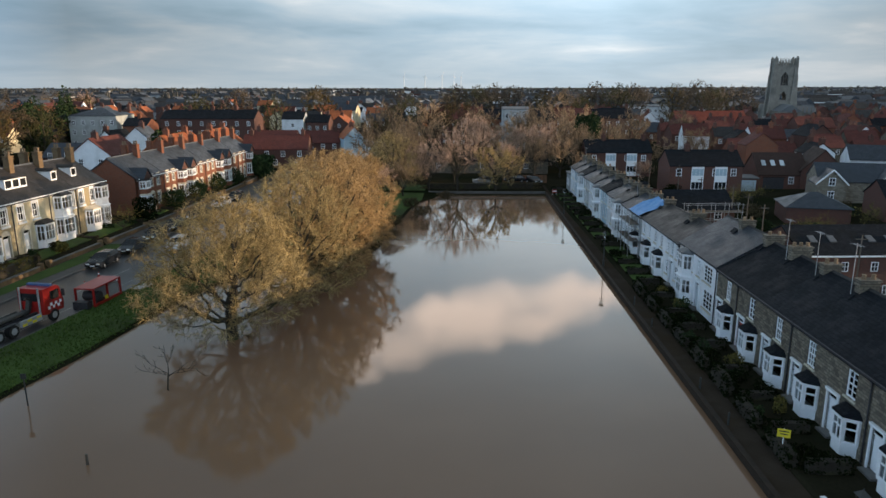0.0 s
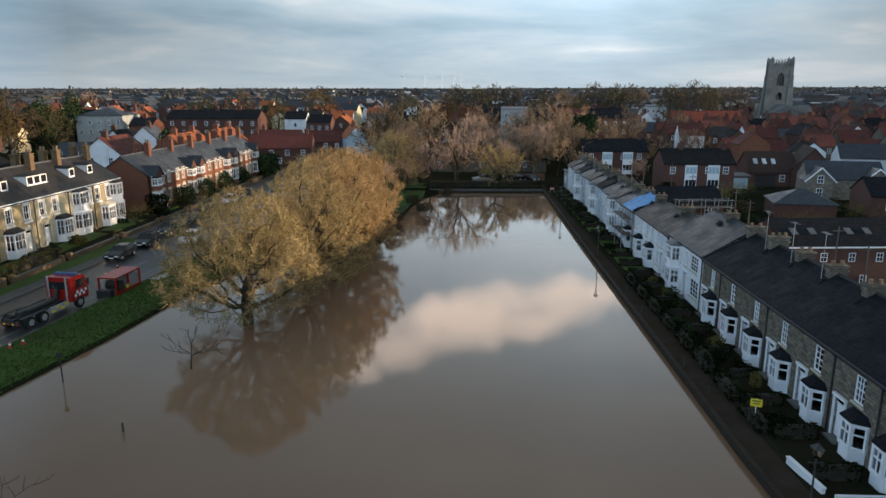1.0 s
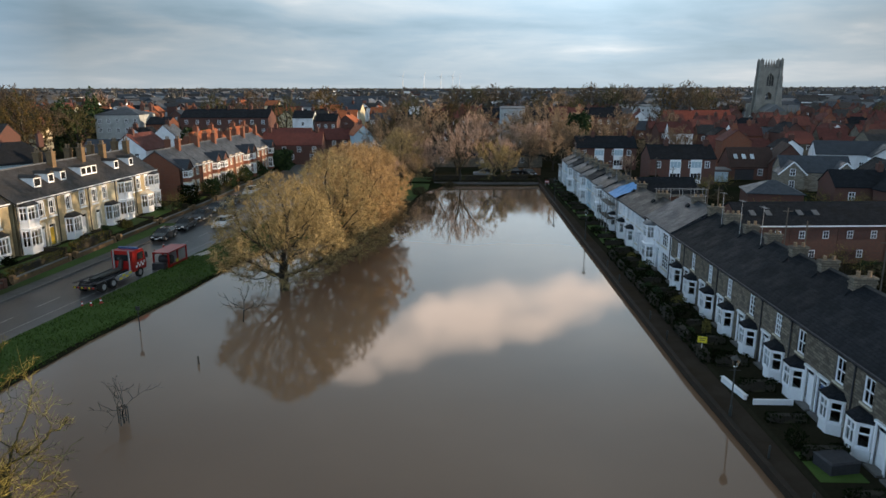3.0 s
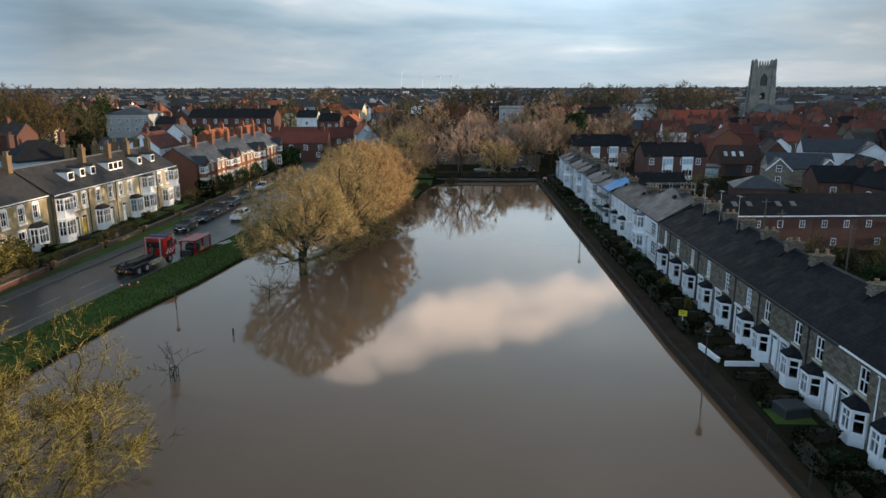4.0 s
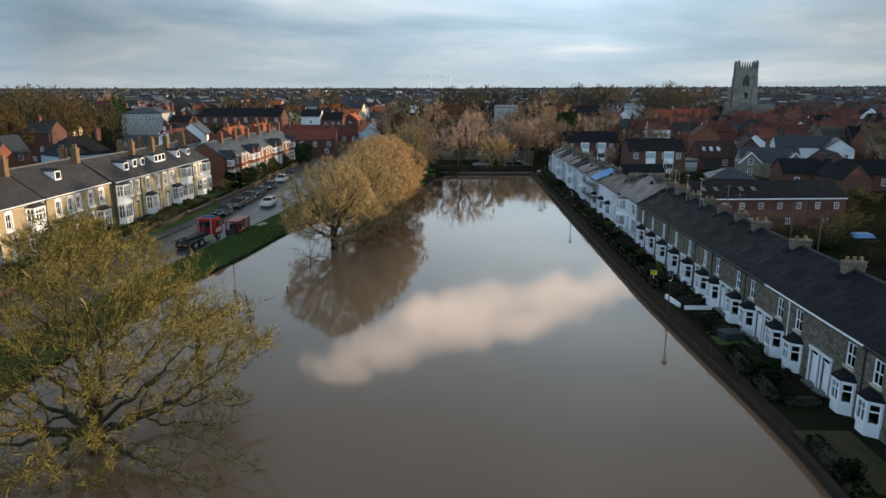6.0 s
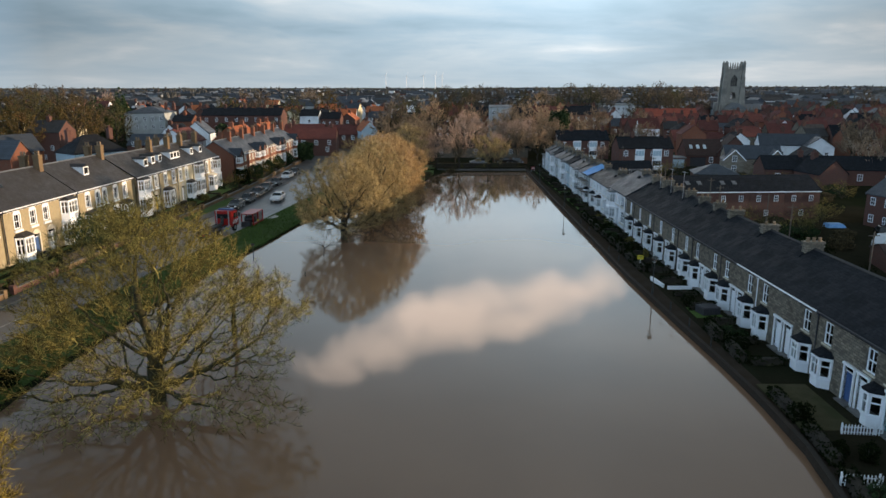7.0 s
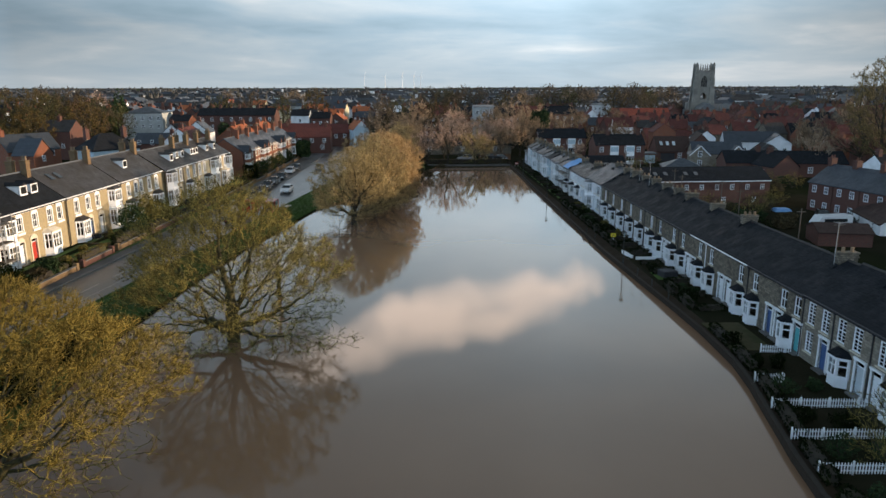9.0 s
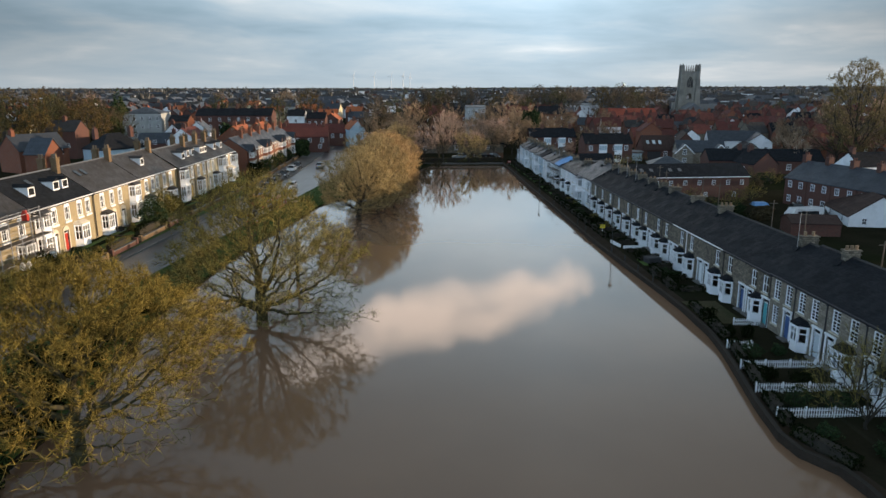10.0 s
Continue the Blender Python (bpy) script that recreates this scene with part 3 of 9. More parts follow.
def build_ground():
    ys = [-400, -150, -100, -60, -40] + list(range(-30, 136, 2)) + [136, 136.5, 137, 137.5, 138, 140, 145, 150, 160, 180, 200, 250, 300, 400, 600, 900, 1500, 2500, 4600]
    rows = [[(x, y, z - 0.0) for x, z in row_profile(y)] for y in ys]
    g = solid("ground", sheet(rows, 0), M["ground"], "damp winter soil and grass round the flooded green", "ground", kind="structure")
    for p in g.data.polygons:
        p.use_smooth = False
    w = MB()
    w.quad((-45, -160, 0), (19, -160, 0), (19, 137.4, 0), (-45, 137.4, 0))
    solid("water", w, M["water"], "still brown flood water covering the green", "flood water", kind="structure")
    # grass verge between road and water
    rows = []
    for y in list(range(-60, 84, 2)) + [84, 90, 100, 110, 120, 130, 136, 140, 146]:
        wl = lerp_table(LEFT_WATER, y) if y < 134 else -8.0
        xs = [road_r(y) + 0.14 + (wl - 0.35 - road_r(y) - 0.14) * k / 8 for k in range(9)]
        rows.append([(x, y, ground_z(x, y) + 0.07 + 0.02 * noise.noise((x * 0.7, y * 0.7, 0))) for x in xs])
    solid("grass_verge", sheet(rows, 0), M["grass"], "sloping wet grass verge between road and flood water", "grass verge", kind="structure")
    ys = list(range(-150, 10, 20)) + list(range(10, 120, 10)) + [120, 150, 200, 260]
    rows = []
    for y in [v for v in ys if 25 < v < 100]:
        a, b = garden_x(y) + 0.3, garden_x(y) + 0.4 + max(0.0, road_l(y) - garden_x(y) - 2.0)
        rows.append([(a + (b - a) * k / 2, y, 1.085) for k in range(3)])
    solid("roadside_grass", sheet(rows, 0), M["grass"], "strip of wet grass between pavement and garden walls", "grass verge", kind="structure")
    rows = [[(road_l(y) + (road_r(y) - road_l(y)) * k / 4, y, 0.90 - 0.01 * k) for k in range(5)] for y in ys]
    road = solid("road", sheet(rows, 0), M["asphalt"], "wet grey asphalt road with worn white dashes", "road", kind="structure")
    strip = lambda xa, xb, a, b, w, z: [(xa, a, z), (xa + w, a, z), (xb + w, b, z), (xb, b, z)]
    for k, y in enumerate(range(-20, 200, 6)):
        mid = lambda v: (road_l(v) + road_r(v)) / 2
        d = MB()
        d.poly(strip(mid(y), mid(y + 3.2), y, y + 3.2, 0.14, 0.889))
        part("road_dash", d, M["line"], road)
    for k, y in enumerate(range(-58, 200, 4)):
        d = MB()
        d.poly(strip(road_r(y) - 1.55, road_r(y + 3.9) - 1.55, y, y + 3.9, 0.09, 0.877))
        part("edge_line", d, M["line"], road)
    rows = [[(garden_x(y) + 0.1, y, 1.045), (road_l(y) - 0.15, y, 1.05), (road_l(y) - 0.15, y, 0.7)] for y in ys]
    solid("pavement", sheet(rows, 0), M["paving"], "damp grey flagged pavement along the garden walls", "pavement", kind="structure")
    for edge, dx, z, nm in ((road_l, -0.15, 1.055, "kerb"), (road_r, 0.002, 0.95, "kerb")):
        kb = MB()
        for y in range(-60, 200, 1):
            a, b, zz = edge(y) + dx, edge(y + 1) + dx, z + 0.004 * ((y * 7) % 3)
            kb.hexa([(a, y + 0.006, 0.6), (a + 0.15, y + 0.006, 0.6), (b + 0.15, y + 0.994, 0.6), (b, y + 0.994, 0.6), (a, y + 0.006, zz), (a + 0.15, y + 0.006, zz), (b + 0.15, y + 0.994, zz), (b, y + 0.994, zz)])
        solid(nm, kb, M["kerb"], "row of pale concrete kerb stones beside the road", "kerb", kind="structure")
    # lane along the water with its low retaining wall
    rows = []
    for y in list(range(-60, 150, 2)):
        bx = lerp_table(RIGHT_BANK, y)
        out = max(bx + 0.9, wall_x(y) - 4.0 if y > 10 else bx + 1.0)
        rows.append([(bx + 0.28 + (out - bx - 0.28) * k / 3, y, 0.40 + 0.008 * noise.noise((k, y * 0.5, 3))) for k in range(4)])
    solid("lane", sheet(rows, 0), M["lane"], "narrow dark tarmac lane beside the flood water", "lane", kind="structure")
    wl = MB()
    ys = list(range(-60, 139, 2))
    for a, b in zip(ys, ys[1:]):
        xa, xb = lerp_table(RIGHT_BANK, a), lerp_table(RIGHT_BANK, b)
        h = 0.50 + 0.10 * (1 - smooth(4, 14, a))
        wl.hexa([(xa - 0.05, a + 0.01, -0.8), (xa + 0.28, a + 0.01, -0.8), (xb + 0.28, b - 0.01, -0.8), (xb - 0.05, b - 0.01, -0.8),
                 (xa - 0.05, a + 0.01, h), (xa + 0.28, a + 0.01, h), (xb + 0.28, b - 0.01, h), (xb - 0.05, b - 0.01, h)])
    solid("retaining_wall", wl, M["damp_brick"], "low damp brick kerb wall holding the lane above the water", "wall", kind="structure")


build_ground()

# ---- building parts ----
def wall_front(mb, w, h, holes, t=0.3, y=0.0, z0=0.0, mi=0):
    """A wall w wide with openings right through it: holes are (x0, z0, x1, z1)."""
    xs = sorted({0.0, w, *[a for q in holes for a in (q[0], q[2])]})
    zs = sorted({z0, h, *[a for q in holes for a in (q[1], q[3])]})
    for xa, xb in zip(xs, xs[1:]):
        for za, zb in zip(zs, zs[1:]):
            cx, cz = (xa + xb) / 2, (za + zb) / 2
            if any(q[0] < cx < q[2] and q[1] < cz < q[3] for q in holes):
                continue
            mb.quad((xa, y, za), (xb, y, za), (xb, y, zb), (xa, y, zb), mi)
            mb.quad((xb, y + t, za), (xa, y + t, za), (xa, y + t, zb), (xb, y + t, zb), mi)
    for a, b, c, d in holes:
        mb.quad((a, y, b), (a, y + t, b), (a, y + t, d), (a, y, d), mi)
        mb.quad((c, y + t, b), (c, y, b), (c, y, d), (c, y + t, d), mi)
        mb.quad((a, y, d), (a, y + t, d), (c, y + t, d), (c, y, d), mi)
        mb.quad((a, y + t, b), (a, y, b), (c, y, b), (c, y + t, b), mi)


def sash_meshes(w, h, bars=(2, 2), sill=True):
    """Window frame, panes and sill of one size, shared by all windows of that size. Origin: lower left corner of the opening."""
    def make():
        fr, gl, sl = MB(), MB(), MB()
        t = 0.105
        nx, nz = bars
        holes = []
        for lo, hi in ((t, h / 2 - 0.035), (h / 2 + 0.035, h - t)):
            for i in range(nx):
                for j in range(nz):
                    cw, ch = (w - 2 * t) / nx, (hi - lo) / nz
                    holes.append((t + cw * i + (0.02 if i else 0), lo + ch * j + (0.016 if j else 0), t + cw * (i + 1) - (0.02 if i < nx - 1 else 0), lo + ch * (j + 1) - (0.016 if j < nz - 1 else 0)))
        wall_front(fr, w, h, holes, 0.08, 0.065)
        for q in ((0, 0), (w, 0)):
            fr.quad((q[0], 0.065, 0), (q[0], 0.145, 0), (q[0], 0.145, h), (q[0], 0.065, h))
        fr.weld()
        gl.box(t - 0.01, 0.105, t - 0.01, w - t + 0.01, 0.112, h - t + 0.01)
        sl.box(-0.08, -0.09, -0.10, w + 0.08, 0.10, 0.0)
        return fr.mesh("window", M["white"]), gl.mesh("pane", M["glass"]), sl.mesh("sill", M["trim"])
    return shared(("sash", round(w, 2), round(h, 2), bars), make)


def add_window(house, x, z, w, h, bars=(2, 1), curtain=True, rng=random, frame_mat=None, sill_mat=None):
    fr, gl, sl = sash_meshes(w, h, bars)
    win = part("window", fr, None, house, at=(x, 0, z))
    part("pane", gl, None, win).visible_shadow = False
    part("sill", sl, None, win)
    if curtain and rng.random() < 0.55:
        def make():
            cu = MB()
            for s in (0, 1):
                for k in range(4):
                    a = (0.02 + 0.07 * k) if s == 0 else (w - 0.30 + 0.07 * k)
                    cu.box(a, 0.21 + 0.02 * (k % 2), 0.02, a + 0.065, 0.24 + 0.02 * (k % 2), h - 0.02)
            return cu.mesh("curtain", M["curtain"])

        def blind():
            cu = MB()
            for k in range(6):
                z0 = h * (0.5 + 0.48 * k / 6)
                cu.box(0.03, 0.2, z0, w - 0.03, 0.215, z0 + h * 0.075)
            return cu.mesh("blind", M["curtain"])
        if rng.random() < 0.6:
            part("curtain", shared(("cur", round(w, 2), round(h, 2)), make), None, win)
        else:
            part("blind", shared(("bli", round(w, 2), round(h, 2)), blind), None, win)
    return win


def surround(mb, x, z, w, h, arch=False, wid=0.16, y=-0.05):
    """Raised stone dressing round an opening."""
    mb.box(x - wid, y, z, x, 0.02, z + h), mb.box(x + w, y, z, x + w + wid, 0.02, z + h)
    if arch:
        n, r, cx = 6, w / 2, x + w / 2
        pts = [(cx + (r + wid) * math.cos(math.pi * k / n), z + h - 0.02 + (r * 0.75 + wid) * math.sin(math.pi * k / n)) for k in range(n + 1)]
        mb.prism_y(pts, y, 0.02)
    else:
        mb.box(x - wid, y, z + h, x + w + wid, 0.02, z + h + 0.22)


def add_door(house, x, z, w, h, mat, fan=True, glazed=True):
    dr = MB()
    dr.box(0, 0.12, 0, w, 0.17, h)
    for a, b, c, d in ((0.12, 0.15, w / 2 - 0.05, h * 0.42), (w / 2 + 0.05, 0.15, w - 0.12, h * 0.42), (0.12, h * 0.5, w / 2 - 0.05, h - 0.15), (w / 2 + 0.05, h * 0.5, w - 0.12, h - 0.15)):
        dr.box(a, 0.105, b, c, 0.12, d)
    door = part("door", dr, mat, house, at=(x, 0, z))
    fr = MB()
    top = h + (0.45 if fan else 0.0)
    fr.box(-0.1, 0.02, 0, 0, 0.2, top + 0.08), fr.box(w, 0.02, 0, w + 0.1, 0.2, top + 0.08), fr.box(0, 0.02, top, w, 0.2, top + 0.08)
    fr.box(0, 0.05, h, w, 0.18, h + 0.06)
    part("door_frame", fr, M["white"], door)
    if fan:
        g = MB()
        g.box(0, 0.1, h + 0.06, w, 0.108, top)
        part("fanlight", g, M["glass"], door).visible_shadow = False
    kn = MB()
    kn.tube((w * 0.86, 0.12, h * 0.48), (w * 0.86, 0.05, h * 0.48), 0.03, 0.035, 8)
    part("knob", kn, M["steel"], door)
    st = MB()
    st.box(-0.15, -0.45, -0.18, w + 0.15, 0.15, 0.0)
    part("doorstep", st, M["kerb"], door)
    return door


def bay_parts(house, x, z0, w, depth, sill_z, top_z, cant, base_mat_, frame_mat_, roof_mat_, bars=1, name="bay_window", tall=False):
    """Canted bay standing out from the front wall: base, posts and rails, panes, roof."""
    plan = [(0, 0.0), (cant, -depth), (w - cant, -depth), (w, 0.0)]

    def grow(g):
        return [(-g, 0.0), (cant - g * 0.6, -depth - g), (w - cant + g * 0.6, -depth - g), (w + g, 0.0)]

    def ccw(p):
        return [p[0], p[1], p[2], p[3]]
    bs = MB()
    bs.prism_z(ccw(plan), z0, sill_z)
    bay = part(name, bs, base_mat_, house, at=(x, 0, 0))
    fr, gl = MB(), MB()
    t = 0.19
    for px, py in plan:
        fr.beam((px, py + (0.03 if py < 0 else -0.03), sill_z), (px, py + (0.03 if py < 0 else -0.03), top_z), t, t)
    for a, b in zip(plan, plan[1:]):
        A, B = Vector((*a, 0)), Vector((*b, 0))
        for zz, hh in ((sill_z + 0.07, 0.16), (top_z - 0.11, 0.24), ((sill_z + top_z) / 2 + 0.1, 0.09)):
            fr.beam((A.x, A.y, zz), (B.x, B.y, zz), 0.12 if hh > 0.1 else 0.09, hh)
        n = max(1, round((B - A).length / 0.55)) if bars else 1
        for k in range(1, n):
            q = A.lerp(B, k / n)
            fr.beam((q.x, q.y, sill_z), (q.x, q.y, top_z), 0.10, 0.08)
        gl.quad((A.x, A.y, sill_z + 0.1), (B.x, B.y, sill_z + 0.1), (B.x, B.y, top_z - 0.1), (A.x, A.y, top_z - 0.1))
    part("frame", fr, frame_mat_, bay)
    part("pane", gl, M["glass"], bay).visible_shadow = False
    # pale curtains, also added to brighten panes in place of sky reflections
    if (round(x * 10) + round(w * 10)) % 3:
        cu = MB()
        for k in range(3):
            cu.box(cant + 0.03 + 0.07 * k, -depth + 0.2 + 0.02 * (k % 2), sill_z + 0.02, cant + 0.095 + 0.07 * k, -depth + 0.23 + 0.02 * (k % 2), top_z - 0.02)
            cu.box(w - cant - 0.24 + 0.07 * k, -depth + 0.2 + 0.02 * (k % 2), sill_z + 0.02, w - cant - 0.175 + 0.07 * k, -depth + 0.23 + 0.02 * (k % 2), top_z - 0.02)
        cu.box(cant, -depth + 0.2, top_z - 0.5, w - cant, -depth + 0.215, top_z - 0.05)
        part("curtain", cu, M["curtain"], bay)
    sl = MB()
    sl.prism_z(grow(0.07), sill_z - 0.07, sill_z)
    part("sill", sl, frame_mat_, bay)
    rf = MB()
    lo, hi = grow(0.14), [(0.25, 0.0), (cant + 0.12, -depth * 0.35), (w - cant - 0.12, -depth * 0.35), (w - 0.25, 0.0)]
    rf.prism_z(lo, top_z, top_z + 0.1)
    k = len(rf.v)
    rise = 0.32
    rf.v += [(a, b, top_z + 0.1) for a, b in lo] + [(a, b, top_z + 0.1 + rise) for a, b in hi]
    for i in range(3):
        rf.f.append((k + i, k + i + 1, k + 5 + i, k + 4 + i)), rf.m.append(0)
    rf.f.append((k + 4, k + 5, k + 6, k + 7)), rf.m.append(0)
    part("bay_roof", rf, roof_mat_, bay)
    return bay


def gable_roof(mb, w, d, eave, ridge, ridge_y, over=0.22, t=0.16, x0=0.0, left=0.0, right=0.0, back_eave=None):
    """Two slopes along x with thickness. The outline is in (y, z)."""
    be = eave if back_eave is None else back_eave
    sl = (ridge - eave) / ridge_y
    sb = (ridge - be) / (d - ridge_y)
    pts = [(-over, eave - over * sl), (ridge_y, ridge), (d + over, be - over * sb), (d + over, be - over * sb + t), (ridge_y, ridge + t * 1.15), (-over, eave - over * sl + t)]
    mb.prism_x(list(reversed(pts)), x0 - left, x0 + w + right)


def chimney(house, x, y, z0, z1, lx, ly, mat, pots=2, pot_mat=None, pot_h=0.55):
    st = MB()
    st.box(x - lx / 2, y - ly / 2, z0, x + lx / 2, y + ly / 2, z1)
    st.box(x - lx / 2 - 0.06, y - ly / 2 - 0.06, z1 - 0.32, x + lx / 2 + 0.06, y + ly / 2 + 0.06, z1 - 0.2)
    st.box(x - lx / 2 - 0.08, y - ly / 2 - 0.08, z1, x + lx / 2 + 0.08, y + ly / 2 + 0.08, z1 + 0.12)
    ch = part("chimney", st, mat, house)
    n = pots
    for k in range(n):
        f = (k + 0.5) / n - 0.5
        px, py = (x, y + f * ly) if ly >= lx else (x + f * lx, y)
        pt = MB()
        pt.tube((px, py, z1 + 0.12), (px, py, z1 + 0.12 + pot_h), 0.15, 0.11, 8)
        pt.tube((px, py, z1 + 0.05 + pot_h), (px, py, z1 + 0.13 + pot_h), 0.14, 0.14, 8)
        part("chimney_pot", pt, pot_mat or M["clay"], ch)
    return ch


def aerial(house, x, y, z0, h):
    a = MB()
    a.tube((x, y, z0), (x, y, z0 + h), 0.025, 0.02, 6)
    a.tube((x - 0.5, y, z0 + h - 0.1), (x + 0.5, y, z0 + h - 0.1), 0.015, 0.015, 5)
    for k in range(6):
        xx = x - 0.45 + 0.18 * k
        a.tube((xx, y - 0.22, z0 + h - 0.1), (xx, y + 0.22, z0 + h - 0.1), 0.008, 0.008, 4)
    part("aerial", a, M["steel"], house)


def drainpipe(house, x, z0, z1, y=-0.08, mat=None):
    p = MB()
    p.tube((x, y, z0), (x, y, z1), 0.05, 0.05, 6)
    p.box(x - 0.1, y - 0.09, z1 - 0.25, x + 0.1, y + 0.05, z1)
    part("drainpipe", p, mat or M["dark"], house)


def gutter(house, w, z, mat, y=-0.26):
    g = MB()
    g.box(0, y, z - 0.05, w, y + 0.12, z + 0.05)
    part("gutter", g, mat, house)


def shell(house, w, d, h, mat, holes, gable_l=None, gable_r=None, side=True, t=0.3):
    """Outer walls with the openings of the front; gables run up to the ridge at (y, z)."""
    mb = MB()
    wall_front(mb, w, h, holes, t)
    e = 0.003
    for x, g in ((e, gable_l), (w - e, gable_r)):
        top = [(t, 0), (d, 0), (d, h), (t, h)] if g is None else [(t, 0), (d, 0), (d, h), (g[0], g[1]), (t, h)]
        xa, xb = (x, x + 0.2) if x < w / 2 else (x - 0.2, x)
        mb.prism_x(top, xa, xb)
    mb.box(0.2, d - 0.25, 0, w - 0.2, d - 0.002, h)
    return part("wall", mb, mat, house)

# ---- terrace along the water ----
RT = random.Random(11)
TERR_Z = 0.5


def terrace_pose(y_hi, z=TERR_Z):
    return pose(wall_x(y_hi), y_hi, z, 0, 0, -90 + math.degrees(math.atan(0.022)))


def cottage(y_hi, y_lo, wall, roof, label, uppers, bays, doors, lowers=(), eave=4.9, ridge=7.1, ridge_y=4.2, depth=8.4, stack=None, trims="white",
            bay_mat="white", gut="dark", pipe=None, ends=(False, False), bay_top=2.32, tall_bays=(), stack_mat="stone", bars=(2, 2), curtains=True):
    """One two-storey house of the terrace. Positions run along the front from the end farther along the lane."""
    w = y_hi - y_lo
    h = thing("terraced_house", label, "house", terrace_pose(y_hi), "terrace by the water")
    holes = [(x, z, x + a, z + b) for x, z, a, b in uppers] + [(x, z, x + a, z + b) for x, z, a, b in lowers]
    holes += [(x, 0.0, x + 0.92, 2.55) for x, m in doors]
    holes += [(x + 0.36, 0.75, x + bw - 0.36, bay_top - 0.1) for x, bw in bays]
    holes += [(x + 0.25, 0.75, x + bw - 0.25, 4.5) for x, bw in tall_bays]
    g = (ridge_y, ridge)
    shell(h, w, depth, eave, M[wall], holes, g if ends[0] else None, g if ends[1] else None)
    rf = MB()
    gable_roof(rf, w, depth, eave, ridge, ridge_y, left=0.15 if ends[0] else -0.004, right=0.15 if ends[1] else -0.004)
    rb = part("roof", rf, M[roof], h)
    rg = MB()
    rg.prism_x([(ridge_y - 0.16, ridge + 0.14), (ridge_y, ridge + 0.27), (ridge_y + 0.16, ridge + 0.14)], 0.01, w - 0.01)
    part("ridge_tiles", rg, M["ridge"], rb)
    for x, z, a, b in uppers:
        add_window(h, x, z, a, b, bars, curtains, RT)
    for x, z, a, b in lowers:
        add_window(h, x, z, a, b, bars, curtains, RT)
    for x, m in doors:
        add_door(h, x, 0.12, 0.92, 1.98, M[m])
        hd = MB()
        hd.box(x - 0.16, -0.09, 0, x - 0.02, 0.02, 2.55), hd.box(x + 0.94, -0.09, 0, x + 1.08, 0.02, 2.55), hd.box(x - 0.20, -0.16, 2.55, x + 1.12, 0.02, 2.70)
        part("door_surround", hd, M[trims], h)
    for x, bw in bays:
        bay_parts(h, x + 0.14, 0.0, bw - 0.28, 0.66, 0.74, bay_top - 0.06, 0.46, M[bay_mat], M["white"], M["slate"])
    for x, bw in tall_bays:
        b = bay_parts(h, x, 0.0, bw, 0.8, 0.8, 2.35, 0.45, M[bay_mat], M["white"], M[trims])
        bay_parts(h, x + 0.02, 2.42, bw - 0.04, 0.78, 3.05, 4.6, 0.45, M[bay_mat], M["white"], M["lead"], name="upper_bay")
    gutter(h, w, eave + 0.02, M[gut])
    if pipe is not None:
        drainpipe(h, pipe, 0.1, eave, mat=M[gut] if gut == "white" else M["dark"])
    if stack is not None:
        chimney(h, stack, ridge_y, ridge - 1.0, ridge + RT.uniform(0.5, 0.72), 0.6, RT.choice((1.2, 1.5, 1.5)), M[stack_mat], RT.choice((2, 3, 3)), pot_h=RT.uniform(0.26, 0.38))
        fl = MB()
        fl.prism_x([(ridge_y - 1.35, ridge - 0.48), (ridge_y - 0.95, ridge - 0.48), (ridge_y - 0.95, ridge - 0.1)], stack - 0.4, stack + 0.4)
        part("flashing", fl, M["slate"], h)
        if RT.random() < 0.5:
            aerial(h, stack + 0.1, ridge_y - 1.05, ridge - 0.3, 2.6 + RT.random())
    return h


